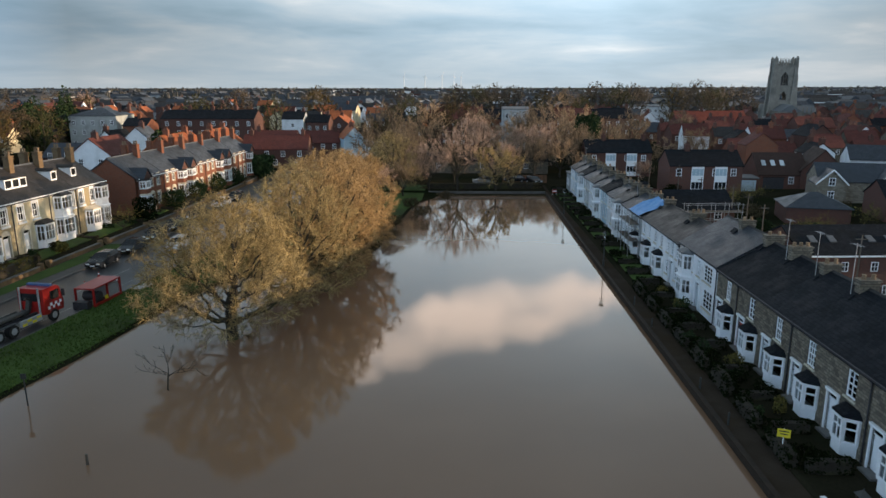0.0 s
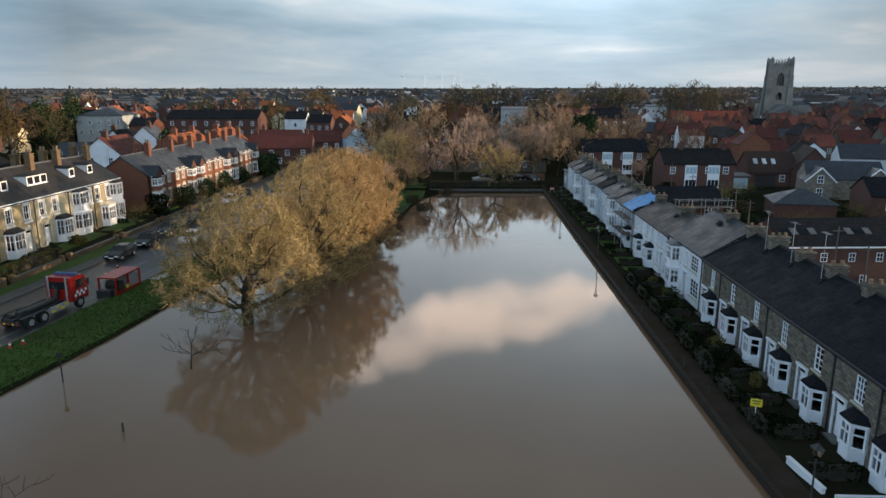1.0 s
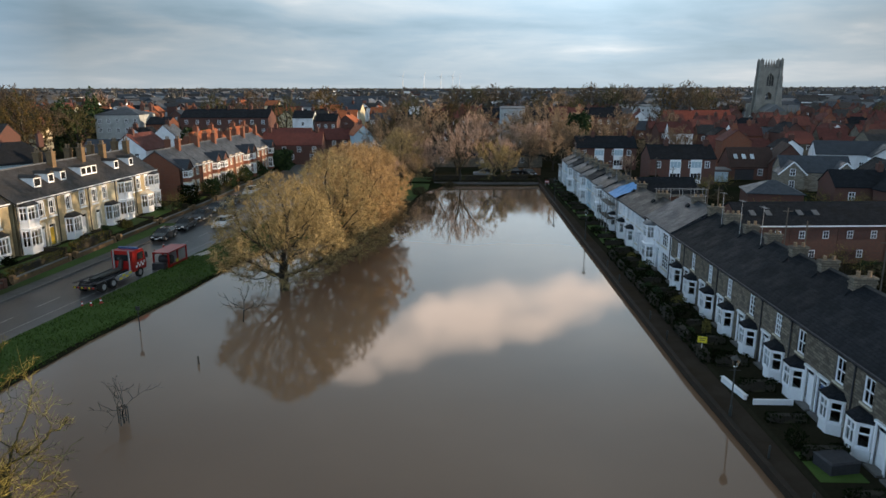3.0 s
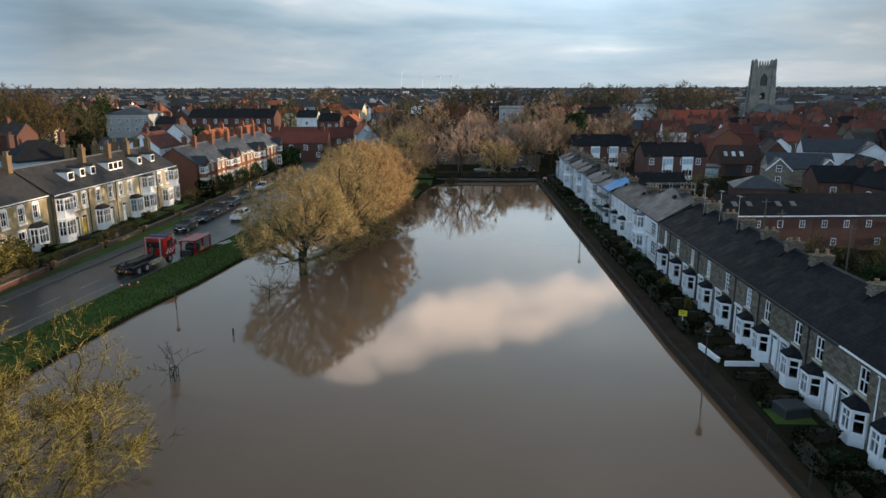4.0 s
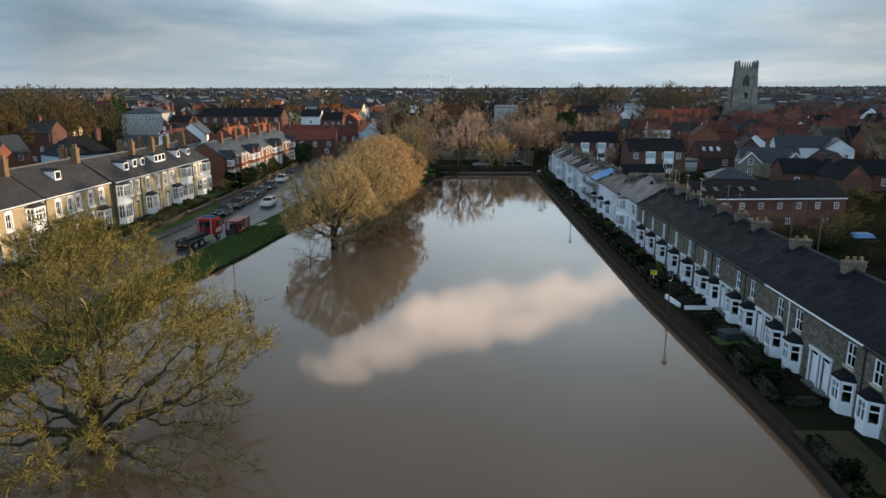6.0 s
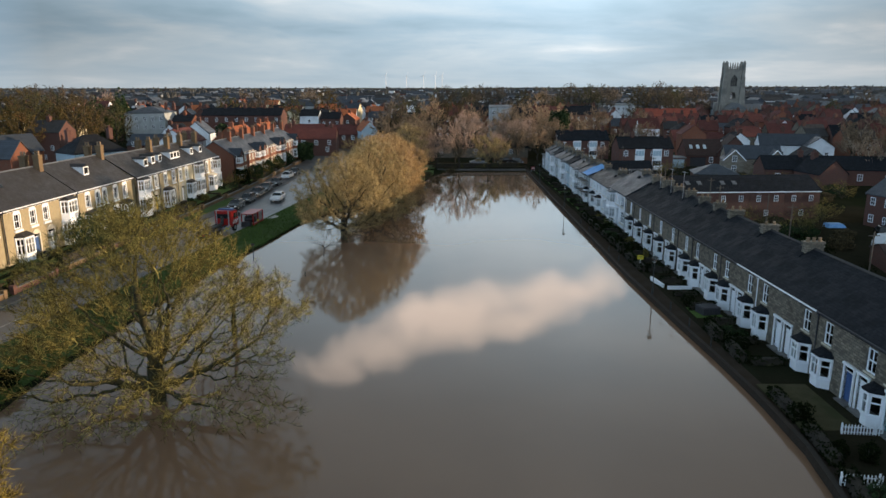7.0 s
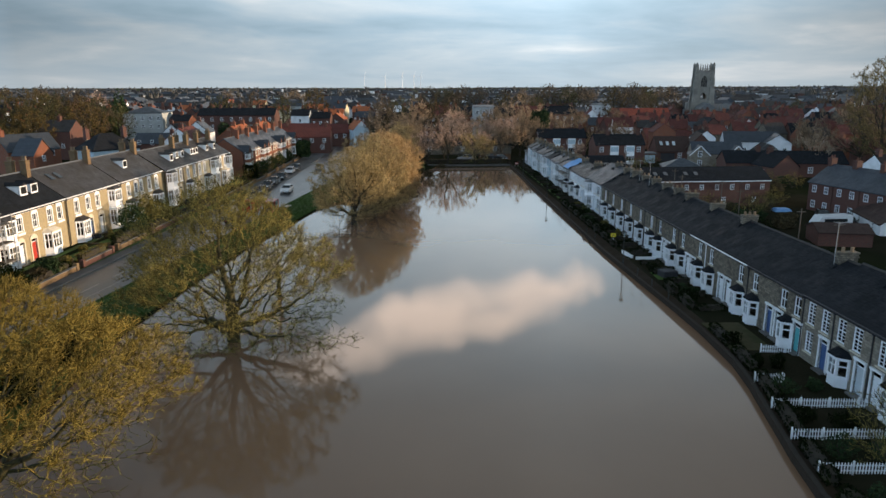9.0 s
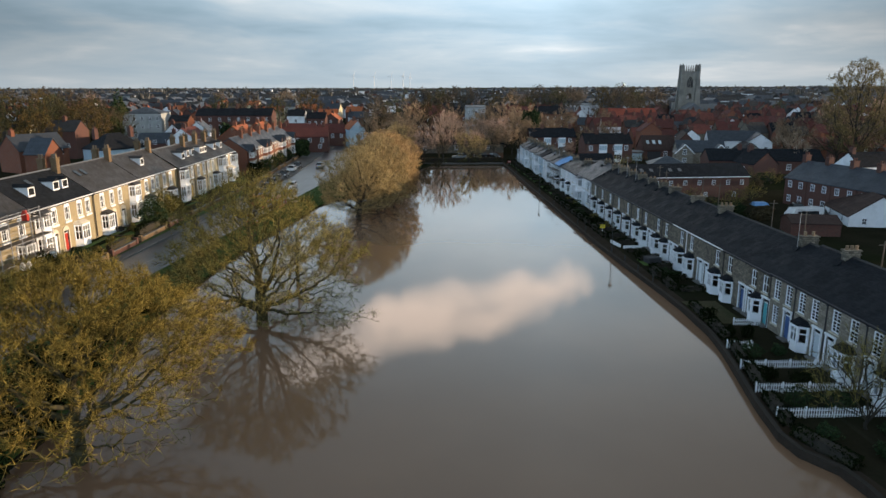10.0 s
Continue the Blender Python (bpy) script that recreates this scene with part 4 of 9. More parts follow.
def build_terrace():
    up = lambda x, a=0.98, b=1.6: (x, 2.95, a, b)
    # near end: taller sash windows, cream stone
    for hi, lo, u, d, b, low, ends in ((4.8, 0.9, [up(0.55, 1.0, 1.75), up(2.35, 1.0, 1.75)], [(2.62, "door_blue")], [], [(0.6, 0.75, 1.0, 1.65)], (False, False)),
                                      (0.9, -3.4, [up(0.4, 1.0, 1.75), up(2.2, 1.0, 1.75)], [(2.95, "door")], [(0.35, 2.1)], [], (False, False)),
                                      (-3.4, -8.0, [up(0.6, 1.0, 1.75), up(2.7, 1.0, 1.75)], [(0.35, "white")], [(1.7, 2.2)], [], (False, False)),
                                      (-8.0, -12.6, [up(0.6, 1.0, 1.75), up(2.7, 1.0, 1.75)], [(0.35, "door")], [(1.7, 2.2)], [], (False, False))):
        cottage(hi, lo, "stone_pale", "slate", "pale stone terraced house with tall white sash windows", u, b, d, low, eave=5.0, ridge=7.3,
                stack=hi - lo if hi in (4.8, -3.4) else None, pipe=0.05, ends=ends, bars=(2, 3))
    # unseen houses added behind the camera; their shadow covers the near water
    for k in range(5):
        cottage(-12.6 - 12 * k, -24.6 - 12 * k, "stone_pale", "slate", "unseen pale stone terraced house, blank slate roof, added for shadow", [up(2.0), up(8.0)], [], [(5.0, "door")], eave=5.0, ridge=7.3, ends=(False, k == 4))
    # mirrored pairs with joined doors
    ys = [4.8, 8.95, 13.9, 18.5, 23.2, 27.0, 30.8, 34.5, 38.2]
    doors = ["white", "door_blue", "white", "white", "door", "white", "door_blue", "white"]
    for k in range(8):
        lo, hi = ys[k], ys[k + 1]
        w = hi - lo
        first = k % 2 == 1         # the house farther along of its pair: bay first, then door
        bx, dx = (0.35, w - 1.2) if first else (w - 2.45, 0.30)
        u = [up(bx + 0.5)]
        if k == 0:
            u = [up(0.7), up(2.75)]
        door = [(dx, doors[k])]
        if k == 0:
            door = [(0.28, "white"), (w - 1.0, "door_teal")]
            bx = 1.26
        cottage(hi, lo, "stone", "slate", "weathered stone terraced house with white bay window and dark slate roof", u, [(bx, 2.05 if k else 1.75)], door,
                stack=0.0 if first and k > 1 else (w * 0.5 if k == 0 else None), gut="white" if k in (2, 3, 4) else "dark", pipe=0.06 if first else None, bars=(2, 1))
    ys = [38.2 + 4.35 * i for i in range(7)]
    dm = ["white", "white", "white", "door", "door_red", "white"]
    for k in range(6):
        lo, hi = ys[k], ys[k + 1]
        cottage(hi, lo, "stone", "slate", "weathered stone terraced house with white canted bay and white door", [up(1.95)], [(1.75, 2.1)], [(0.45, dm[k])],
                stack=0.1, pipe=4.28 if k % 2 else None, bars=(2, 2) if k in (1, 4) else (3, 2))
    y = ys[-1]
    # white-painted houses
    cottage(y + 5.4, y, "white_render", "slate_blue", "white painted terraced house with wide upper window and slate roof", [(0.5, 3.05, 0.85, 1.5), (2.1, 3.05, 2.0, 1.5)], [], [(0.5, "door")],
            [(2.3, 0.7, 2.2, 1.7)], stack=0.2, pipe=5.3, eave=5.0, ridge=7.4, bars=(3, 2))
    y += 5.4
    cottage(y + 4.4, y, "white_render", "slate_blue", "white painted terraced house with two-storey bay", [(3.1, 3.05, 0.8, 1.4)], [], [(0.3, "white")], [], stack=None, eave=5.0, ridge=7.4, tall_bays=[(1.5, 2.2)])
    y += 4.4
    cottage(y + 4.8, y, "white_render", "slate_brown", "white painted terraced house with brown slate roof", [(0.5, 3.0, 0.8, 1.5), (2.0, 3.0, 0.8, 1.5), (3.5, 3.0, 0.8, 1.5)], [], [(2.0, "white")],
            [(0.5, 0.8, 0.9, 1.5), (3.4, 0.8, 0.9, 1.5)], stack=0.1, pipe=4.7, eave=4.7, ridge=6.35, ridge_y=3.1, depth=6.6)
    y += 4.8
    for k in range(2):
        cottage(y + 4.6, y, "white_render", "slate_brown", "white painted terraced house with glazed porch bay", [(0.6, 3.0, 0.85, 1.4), (2.9, 3.0, 0.85, 1.4)], [(2.0, 2.2)], [(0.6, "door")],
                stack=0.1 if k else None, eave=4.7, ridge=6.2, ridge_y=3.0, depth=6.4)
        y += 4.6
    # house under repair, then the far part
    cottage(y + 5.2, y, "grey_render", "slate", "grey terraced house under repair with stripped roof", [(0.6, 3.0, 0.85, 1.4), (3.0, 3.0, 0.85, 1.4)], [(2.2, 2.1)], [(0.7, "white")], stack=0.1, eave=4.6, ridge=6.0, ridge_y=2.9, depth=6.2)
    under = (y, y + 5.2)
    y += 5.2
    mats = ["white_render", "grey_render", "white_render", "blue_render", "white_render", "white_render", "grey_render", "white_render", "blue_render", "white_render"]
    k = 0
    while y < 139:
        tall = k % 3 == 1
        cottage(y + 4.6, y, mats[k % 10], ("slate_blue", "slate_brown", "slate_blue", "slate")[k % 4], "narrow painted terraced house with tall pale sash windows", [(0.6, 2.9, 0.9, 1.5)] + ([] if tall else [(2.0, 2.9, 0.9, 1.5), (3.3, 2.9, 0.9, 1.5)]),
                [], [(0.6, "white")], [] if tall else [(2.0, 0.75, 0.9, 1.6), (3.3, 0.75, 0.9, 1.6)], stack=0.1, ends=(y > 134.4, False), eave=4.6 + 0.12 * (k % 2), ridge=5.95 + 0.16 * (k % 2), ridge_y=2.8, depth=6.0, curtains=False, bars=(1, 2),
                tall_bays=[(2.1, 2.0)] if tall else ())
        y += 4.6
        k += 1
    return under, y


REPAIR, TERR_END = build_terrace()

# ---- villas across the road ----
RL = random.Random(23)


def left_pose(y_lo, dx=0.0, z=1.9):
    return pose(left_x(y_lo) + dx, y_lo, z, 0, 0, 90 - math.degrees(math.atan(0.042)))


def dormer(house, x, y, z, w, h, mat, glass_w=0.8, depth=2.2):
    """Small gabled or flat dormer: cheeks, window, roof. y, z: foot of its front on the slope."""
    d = MB()
    d.box(x, y, z, x + w, y + depth, z + h)
    dm = part("dormer", d, M["white"], house)
    g = MB()
    n = max(1, round(w / 1.1))
    for k in range(n):
        a = x + w * k / n
        g.box(a + 0.14, y - 0.012, z + 0.3, a + w / n - 0.14, y + 0.004, z + h - 0.15)
    part("pane", g, M["dark_glass"], dm)
    r = MB()
    r.prism_y([(x - 0.12, z + h), (x + w + 0.12, z + h), (x + w / 2, z + h + 0.35 if w < 2 else z + h + 0.12)], y - 0.15, y + depth)
    part("dormer_roof", r, M["slate_brown"] if mat is None else mat, dm)
    return dm


def villa(y_lo, w, wall, roof, label, spec, eave=6.05, ridge=9.2, ridge_y=4.6, depth=9.2, dx=0.0, z=1.9, ends=(False, False), stack_x=(), stack_mat="stack", stack_h=1.45, gut="trim", group="villas across the road", bay_base="white", surr="white", gablet=False):
    """Two tall storeys. spec rows: (kind, x, width); kinds: bay, bay2 (two storeys), door, arch (upper), win (upper), low, dormer."""
    h = thing("villa", label, "house", left_pose(y_lo, dx, z), group)
    holes, ups = [], []
    for row in spec:
        kind, x, a = row[:3]
        if kind in ("bay", "bay2"):
            holes.append((x + 0.25, 0.8, x + a - 0.25, 2.9))
        if kind == "bay2":
            holes.append((x + 0.25, 3.9, x + a - 0.25, 5.5))
        if kind == "door":
            holes.append((x, 0.0, x + a, 2.7))
        if kind in ("arch", "win"):
            holes.append((x, 3.75, x + a, 5.4))
        if kind == "low":
            holes.append((x, 0.9, x + a, 2.7))
    g = (ridge_y, ridge)
    shell(h, w, depth, eave, M[wall], holes, g if ends[0] else None, g if ends[1] else None)
    rf = MB()
    gable_roof(rf, w, depth, eave, ridge, ridge_y, over=0.3, left=0.12 if ends[0] else -0.004, right=0.12 if ends[1] else -0.004)
    rb = part("roof", rf, M[roof], h)
    rg = MB()
    rg.prism_x([(ridge_y - 0.18, ridge + 0.12), (ridge_y, ridge + 0.28), (ridge_y + 0.18, ridge + 0.12)], 0.01, w - 0.01)
    part("ridge_tiles", rg, M["lead"], rb)
    band = MB()
    band.box(0.01, -0.12, eave - 0.28, w - 0.01, 0.02, eave - 0.04)
    part("cornice", band, M["white"], h)
    gutter(h, w - 0.02, eave + 0.0, M["white"], y=-0.36)
    drainpipe(h, 0.1, 0.2, eave - 0.1)
    for row in spec:
        kind, x, a = row[:3]
        if kind == "bay":
            bay_parts(h, x, 0.0, a, 0.8, 0.85, 2.85, 0.45, M[bay_base], M["white"], M["slate_brown"] if RL.random() < 0.5 else M["trim"])
        elif kind == "bay2":
            bay_parts(h, x, 0.0, a, 0.8, 0.85, 2.9, 0.45, M[bay_base], M["white"], M[surr])
            bay_parts(h, x + 0.02, 3.0, a - 0.04, 0.77, 3.85, min(5.55, eave - 0.3), 0.45, M[bay_base], M["white"], M["slate_brown"], name="upper_bay")
            if gablet:
                gb = MB()
                s = (ridge - eave) / ridge_y
                gb.prism_y([(x - 0.1, eave - 0.05), (x + a + 0.1, eave - 0.05), (x + a / 2, eave + 1.25)], -0.8, 0.05)
                part("gablet", gb, M["dark_brick"], h)
                gr = MB()
                gr.prism_y([(x - 0.25, eave - 0.05), (x + a / 2, eave + 1.38), (x + a + 0.25, eave - 0.05), (x + a + 0.25, eave + 0.07), (x + a / 2, eave + 1.52), (x - 0.25, eave + 0.07)], -0.95, 2.2)
                part("gablet_roof", gr, M[roof], h)
        elif kind == "door":
            add_door(h, x, 0.1, a, 2.1, M[row[3]])
            s = MB()
            surround(s, x, 0.0, a, 2.6, True, 0.2, -0.1)
            part("door_surround", s, M["trim"], h)
        elif kind in ("arch", "win", "low"):
            z0, hh = (0.9, 1.8) if kind == "low" else (3.75, 1.65)
            add_window(h, x, z0, a, hh, (2, 1), rng=RL)
            s = MB()
            if kind == "arch":
                s.box(x - 0.14, -0.06, z0, x, 0.02, z0 + hh), s.box(x + a, -0.06, z0, x + a + 0.14, 0.02, z0 + hh)
                n, r, cx = 8, a / 2, x + a / 2
                pts = [(cx - (r + 0.14) * math.cos(math.pi * k / n), z0 + hh + (r * 0.6 + 0.14) * math.sin(math.pi * k / n)) for k in range(n + 1)]
                s.prism_y(pts, -0.06, 0.02)
                s.box(x - 0.2, -0.16, z0 - 0.35, x + a + 0.2, 0.02, z0 - 0.12)
            else:
                surround(s, x, z0, a, hh, False, 0.14)
            part("window_surround", s, M[surr], h)
        elif kind == "dormer":
            z = eave + (ridge - eave) * row[3]
            dormer(h, x, ridge_y * row[3] - 0.1, z, a, 1.25, M[roof])
        elif kind == "rooflight":
            s = (ridge - eave) / ridge_y
            rl = MB()
            y0 = ridge_y * row[3]
            rl.beam((x, y0, eave + s * y0 + 0.26), (x, y0 + 0.95, eave + s * (y0 + 0.95) + 0.26), 0.75, 0.08)
            part("rooflight", rl, M["dark_glass"], h)
    for sx in stack_x:
        chimney(h, sx, ridge_y - 0.6, ridge - 1.5, ridge + stack_h, 0.75, 0.75, M[stack_mat], 2, pot_h=0.5)
        chimney(h, sx, ridge_y + 1.2, ridge - 2.0, ridge + stack_h - 0.1, 0.75, 0.75, M[stack_mat], 2, pot_h=0.5)
    return h


def build_villas():
    buff, cream = "buff brick villa with white bays and brown slate roof", "cream rendered villa with white bays and slate roof"
    # five double villas, nearest first
    for k, (lo, hi) in enumerate(((-16.0, -2.9), (-2.8, 11.2), (11.3, 24.9), (25.0, 38.3), (38.5, 52.1), (52.3, 66.2))):
        w = hi - lo
        spec = [("bay2", 0.5, 2.6), ("door", 3.75, 1.0, "white"), ("arch", 3.8, 0.9), ("arch", 5.1, 0.9), ("door", 5.6, 1.0, "door_red"), ("arch", w - 5.3, 0.95), ("bay", w - 3.2, 2.5), ("arch", w - 2.4, 0.95),
                ("rooflight", 4.2, 0.8, 0.62), ("rooflight", 5.6, 0.8, 0.62), ("dormer", 2.0, 1.2, 0.45), ("dormer", 8.0, 1.2, 0.45)]
        if k == 3:
            spec = [("bay2", 0.4, 2.6), ("door", 3.6, 1.0, "white"), ("arch", 3.9, 0.95), ("door", 5.9, 1.0, "door_red"), ("arch", 6.7, 0.95), ("bay", 8.3, 2.6), ("arch", 9.6, 0.95), ("arch", 11.6, 0.95),
                    ("dormer", 2.5, 1.3, 0.35), ("dormer", 7.6, 1.3, 0.35), ("dormer", 9.6, 1.3, 0.35), ("rooflight", 5.6, 0.8, 0.6)]
        if k == 4:
            spec = [("bay", 1.6, 2.4), ("arch", 1.9, 0.95), ("arch", 4.6, 0.95), ("door", 4.7, 1.0, "door_blue"), ("arch", 7.0, 0.95), ("door", 7.4, 1.1, "white"), ("bay2", 10.3, 2.7),
                    ("rooflight", 2.6, 0.8, 0.55), ("rooflight", 4.2, 0.8, 0.55)]
        if k == 5:
            spec = [("bay", 1.3, 2.5), ("arch", 1.9, 0.95), ("arch", 4.3, 0.95), ("arch", 6.0, 0.95), ("door", 5.2, 1.0, "white"), ("arch", 8.8, 0.95), ("low", 8.4, 1.2), ("bay", 10.2, 2.5), ("arch", 11.3, 0.95),
                    ("dormer", 5.3, 1.2, 0.42)]
        villa(lo, w, "buff", "slate_brown" if k != 3 else "slate", buff, spec, stack_x=(w - 0.35,) if k < 5 else (w - 0.4,), ends=(k == 0, False))
    # long terrace of four
    y = 66.6
    rows = [("buff", buff, [("bay2", 0.4, 2.7), ("door", 3.5, 1.0, "white"), ("arch", 3.7, 0.95), ("arch", 5.7, 0.95), ("door", 5.2, 1.0, "door_yellow"), ("dormer", 5.4, 1.3, 0.3)], ()),
            ("buff", buff, [("arch", 1.9, 0.95), ("bay", 1.3, 2.5), ("door", 4.6, 1.0, "white"), ("arch", 4.8, 0.95), ("dormer", 1.4, 1.1, 0.35), ("dormer", 3.8, 1.1, 0.35)], (7.4,)),
            ("cream", cream, [("arch", 1.0, 0.95), ("arch", 3.4, 0.95), ("bay", 4.0, 2.5), ("door", 1.4, 1.0, "white"), ("dormer", 1.6, 3.6, 0.35)], (7.4,)),
            ("cream", cream, [("bay2", 0.8, 2.8), ("door", 4.2, 0.95, "white"), ("arch", 5.3, 0.85), ("door", 5.6, 0.95, "door"), ("dormer", 3.2, 1.1, 0.35)], (7.4,)),
            ("buff", buff, [("bay", 1.6, 2.5), ("arch", 0.7, 0.95), ("arch", 3.1, 0.95), ("bay2", 5.0, 2.3), ("dormer", 2.0, 1.1, 0.35)], (6.0,))]
    ws = [7.6, 7.0, 6.9, 5.6, 7.2]
    ws = [w * (31.6 / sum(ws)) for w in ws]
    for k, ((wall, lab, spec, st), w) in enumerate(zip(rows, ws)):
        spec = [(r[0], min(r[1], w - r[2] - 0.3), *r[2:]) for r in spec]
        villa(y, w - 0.01, wall, "slate_brown", lab, spec, eave=5.95, ridge=8.9, stack_x=[min(s, w - 0.4) for s in st], ends=(k == 0, k == 4), dx=0.45 if k == 0 else 0.45)
        y += w
    # red brick row further along
    red = "red brick terraced house with stone bays and slate roof"
    y = 104.3
    for k in range(6):
        spec = [("bay2", 0.5, 2.1), ("door", 3.5, 1.0, "door"), ("win", 3.5, 0.85), ("win", 5.6, 0.85), ("low", 5.5, 0.95)]
        if k % 2:
            spec = [("low", 0.9, 0.95), ("win", 0.9, 0.85), ("win", 2.9, 0.85), ("door", 2.8, 1.0, "door"), ("bay2", 4.8, 2.1)]
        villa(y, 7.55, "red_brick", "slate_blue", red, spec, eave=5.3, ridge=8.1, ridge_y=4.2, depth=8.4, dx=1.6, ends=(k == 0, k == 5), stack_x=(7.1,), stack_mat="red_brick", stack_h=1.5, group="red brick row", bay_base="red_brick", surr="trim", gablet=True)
        gb = y
        y += 7.6


build_villas()

# ---- trees ----
def prisms(segs, sides):
    """Tapered twigs as an open-ended mesh: segs rows are p, q, r0, r1."""
    s = np.asarray(segs, dtype=np.float64)
    p, q, r0, r1 = s[:, 0:3], s[:, 3:6], s[:, 6], s[:, 7]
    d = q - p
    d /= np.maximum(np.linalg.norm(d, axis=1, keepdims=True), 1e-6)
    ref = np.where(np.abs(d[:, 2:3]) > 0.9, np.array([[1.0, 0, 0]]), np.array([[0, 0, 1.0]]))
    a = np.cross(d, ref)
    a /= np.maximum(np.linalg.norm(a, axis=1, keepdims=True), 1e-6)
    b = np.cross(d, a)
    n = len(s)
    ang = np.arange(sides) * 2 * math.pi / sides
    ring = np.cos(ang)[None, :, None] * a[:, None, :] + np.sin(ang)[None, :, None] * b[:, None, :]
    lo = p[:, None, :] + ring * r0[:, None, None]
    hi = q[:, None, :] + ring * r1[:, None, None]
    verts = np.concatenate([lo, hi], axis=1).reshape(-1, 3)
    base = (np.arange(n) * 2 * sides)[:, None]
    i = np.arange(sides)[None, :]
    j = (i + 1) % sides
    faces = np.stack([base + i, base + j, base + sides + j, base + sides + i], axis=2).reshape(-1, 4)
    return verts, faces


def spikes(segs):
    """Twig ends: three-sided, drawn out to a point."""
    s = np.asarray(segs, dtype=np.float64)
    p, q, r = s[:, 0:3], s[:, 3:6], s[:, 6]
    d = q - p
    ref = np.where(np.abs(d[:, 2:3]) > 0.8 * np.linalg.norm(d, axis=1, keepdims=True), np.array([[1.0, 0, 0]]), np.array([[0, 0, 1.0]]))
    a = np.cross(d, ref)
    a /= np.maximum(np.linalg.norm(a, axis=1, keepdims=True), 1e-6)
    b = np.cross(d, a)
    b /= np.maximum(np.linalg.norm(b, axis=1, keepdims=True), 1e-6)
    ring = [p + (a * math.cos(k * 2.0944) + b * math.sin(k * 2.0944)) * r[:, None] for k in range(3)]
    verts = np.stack(ring + [q], axis=1).reshape(-1, 3)
    base = (np.arange(len(s)) * 4)[:, None]
    faces = np.stack([base + np.array([[k, (k + 1) % 3, 3]]) for k in range(3)], axis=1).reshape(-1, 3)
    return verts, faces


def mesh_np(name, verts, faces, mat, smooth_shade=True):
    me = bpy.data.meshes.new(name)
    nf, k = faces.shape
    me.vertices.add(len(verts))
    me.vertices.foreach_set("co", verts.astype(np.float32).ravel())
    me.loops.add(nf * k)
    me.loops.foreach_set("vertex_index", faces.astype(np.int32).ravel())
    me.polygons.add(nf)
    me.polygons.foreach_set("loop_start", np.arange(nf, dtype=np.int32) * k)
    me.polygons.foreach_set("loop_total", np.full(nf, k, dtype=np.int32))
    me.materials.append(mat)
    me.update(calc_edges=True)
    if smooth_shade:
        me.polygons.foreach_set("use_smooth", np.ones(nf, dtype=bool))
    me.validate()
    return me


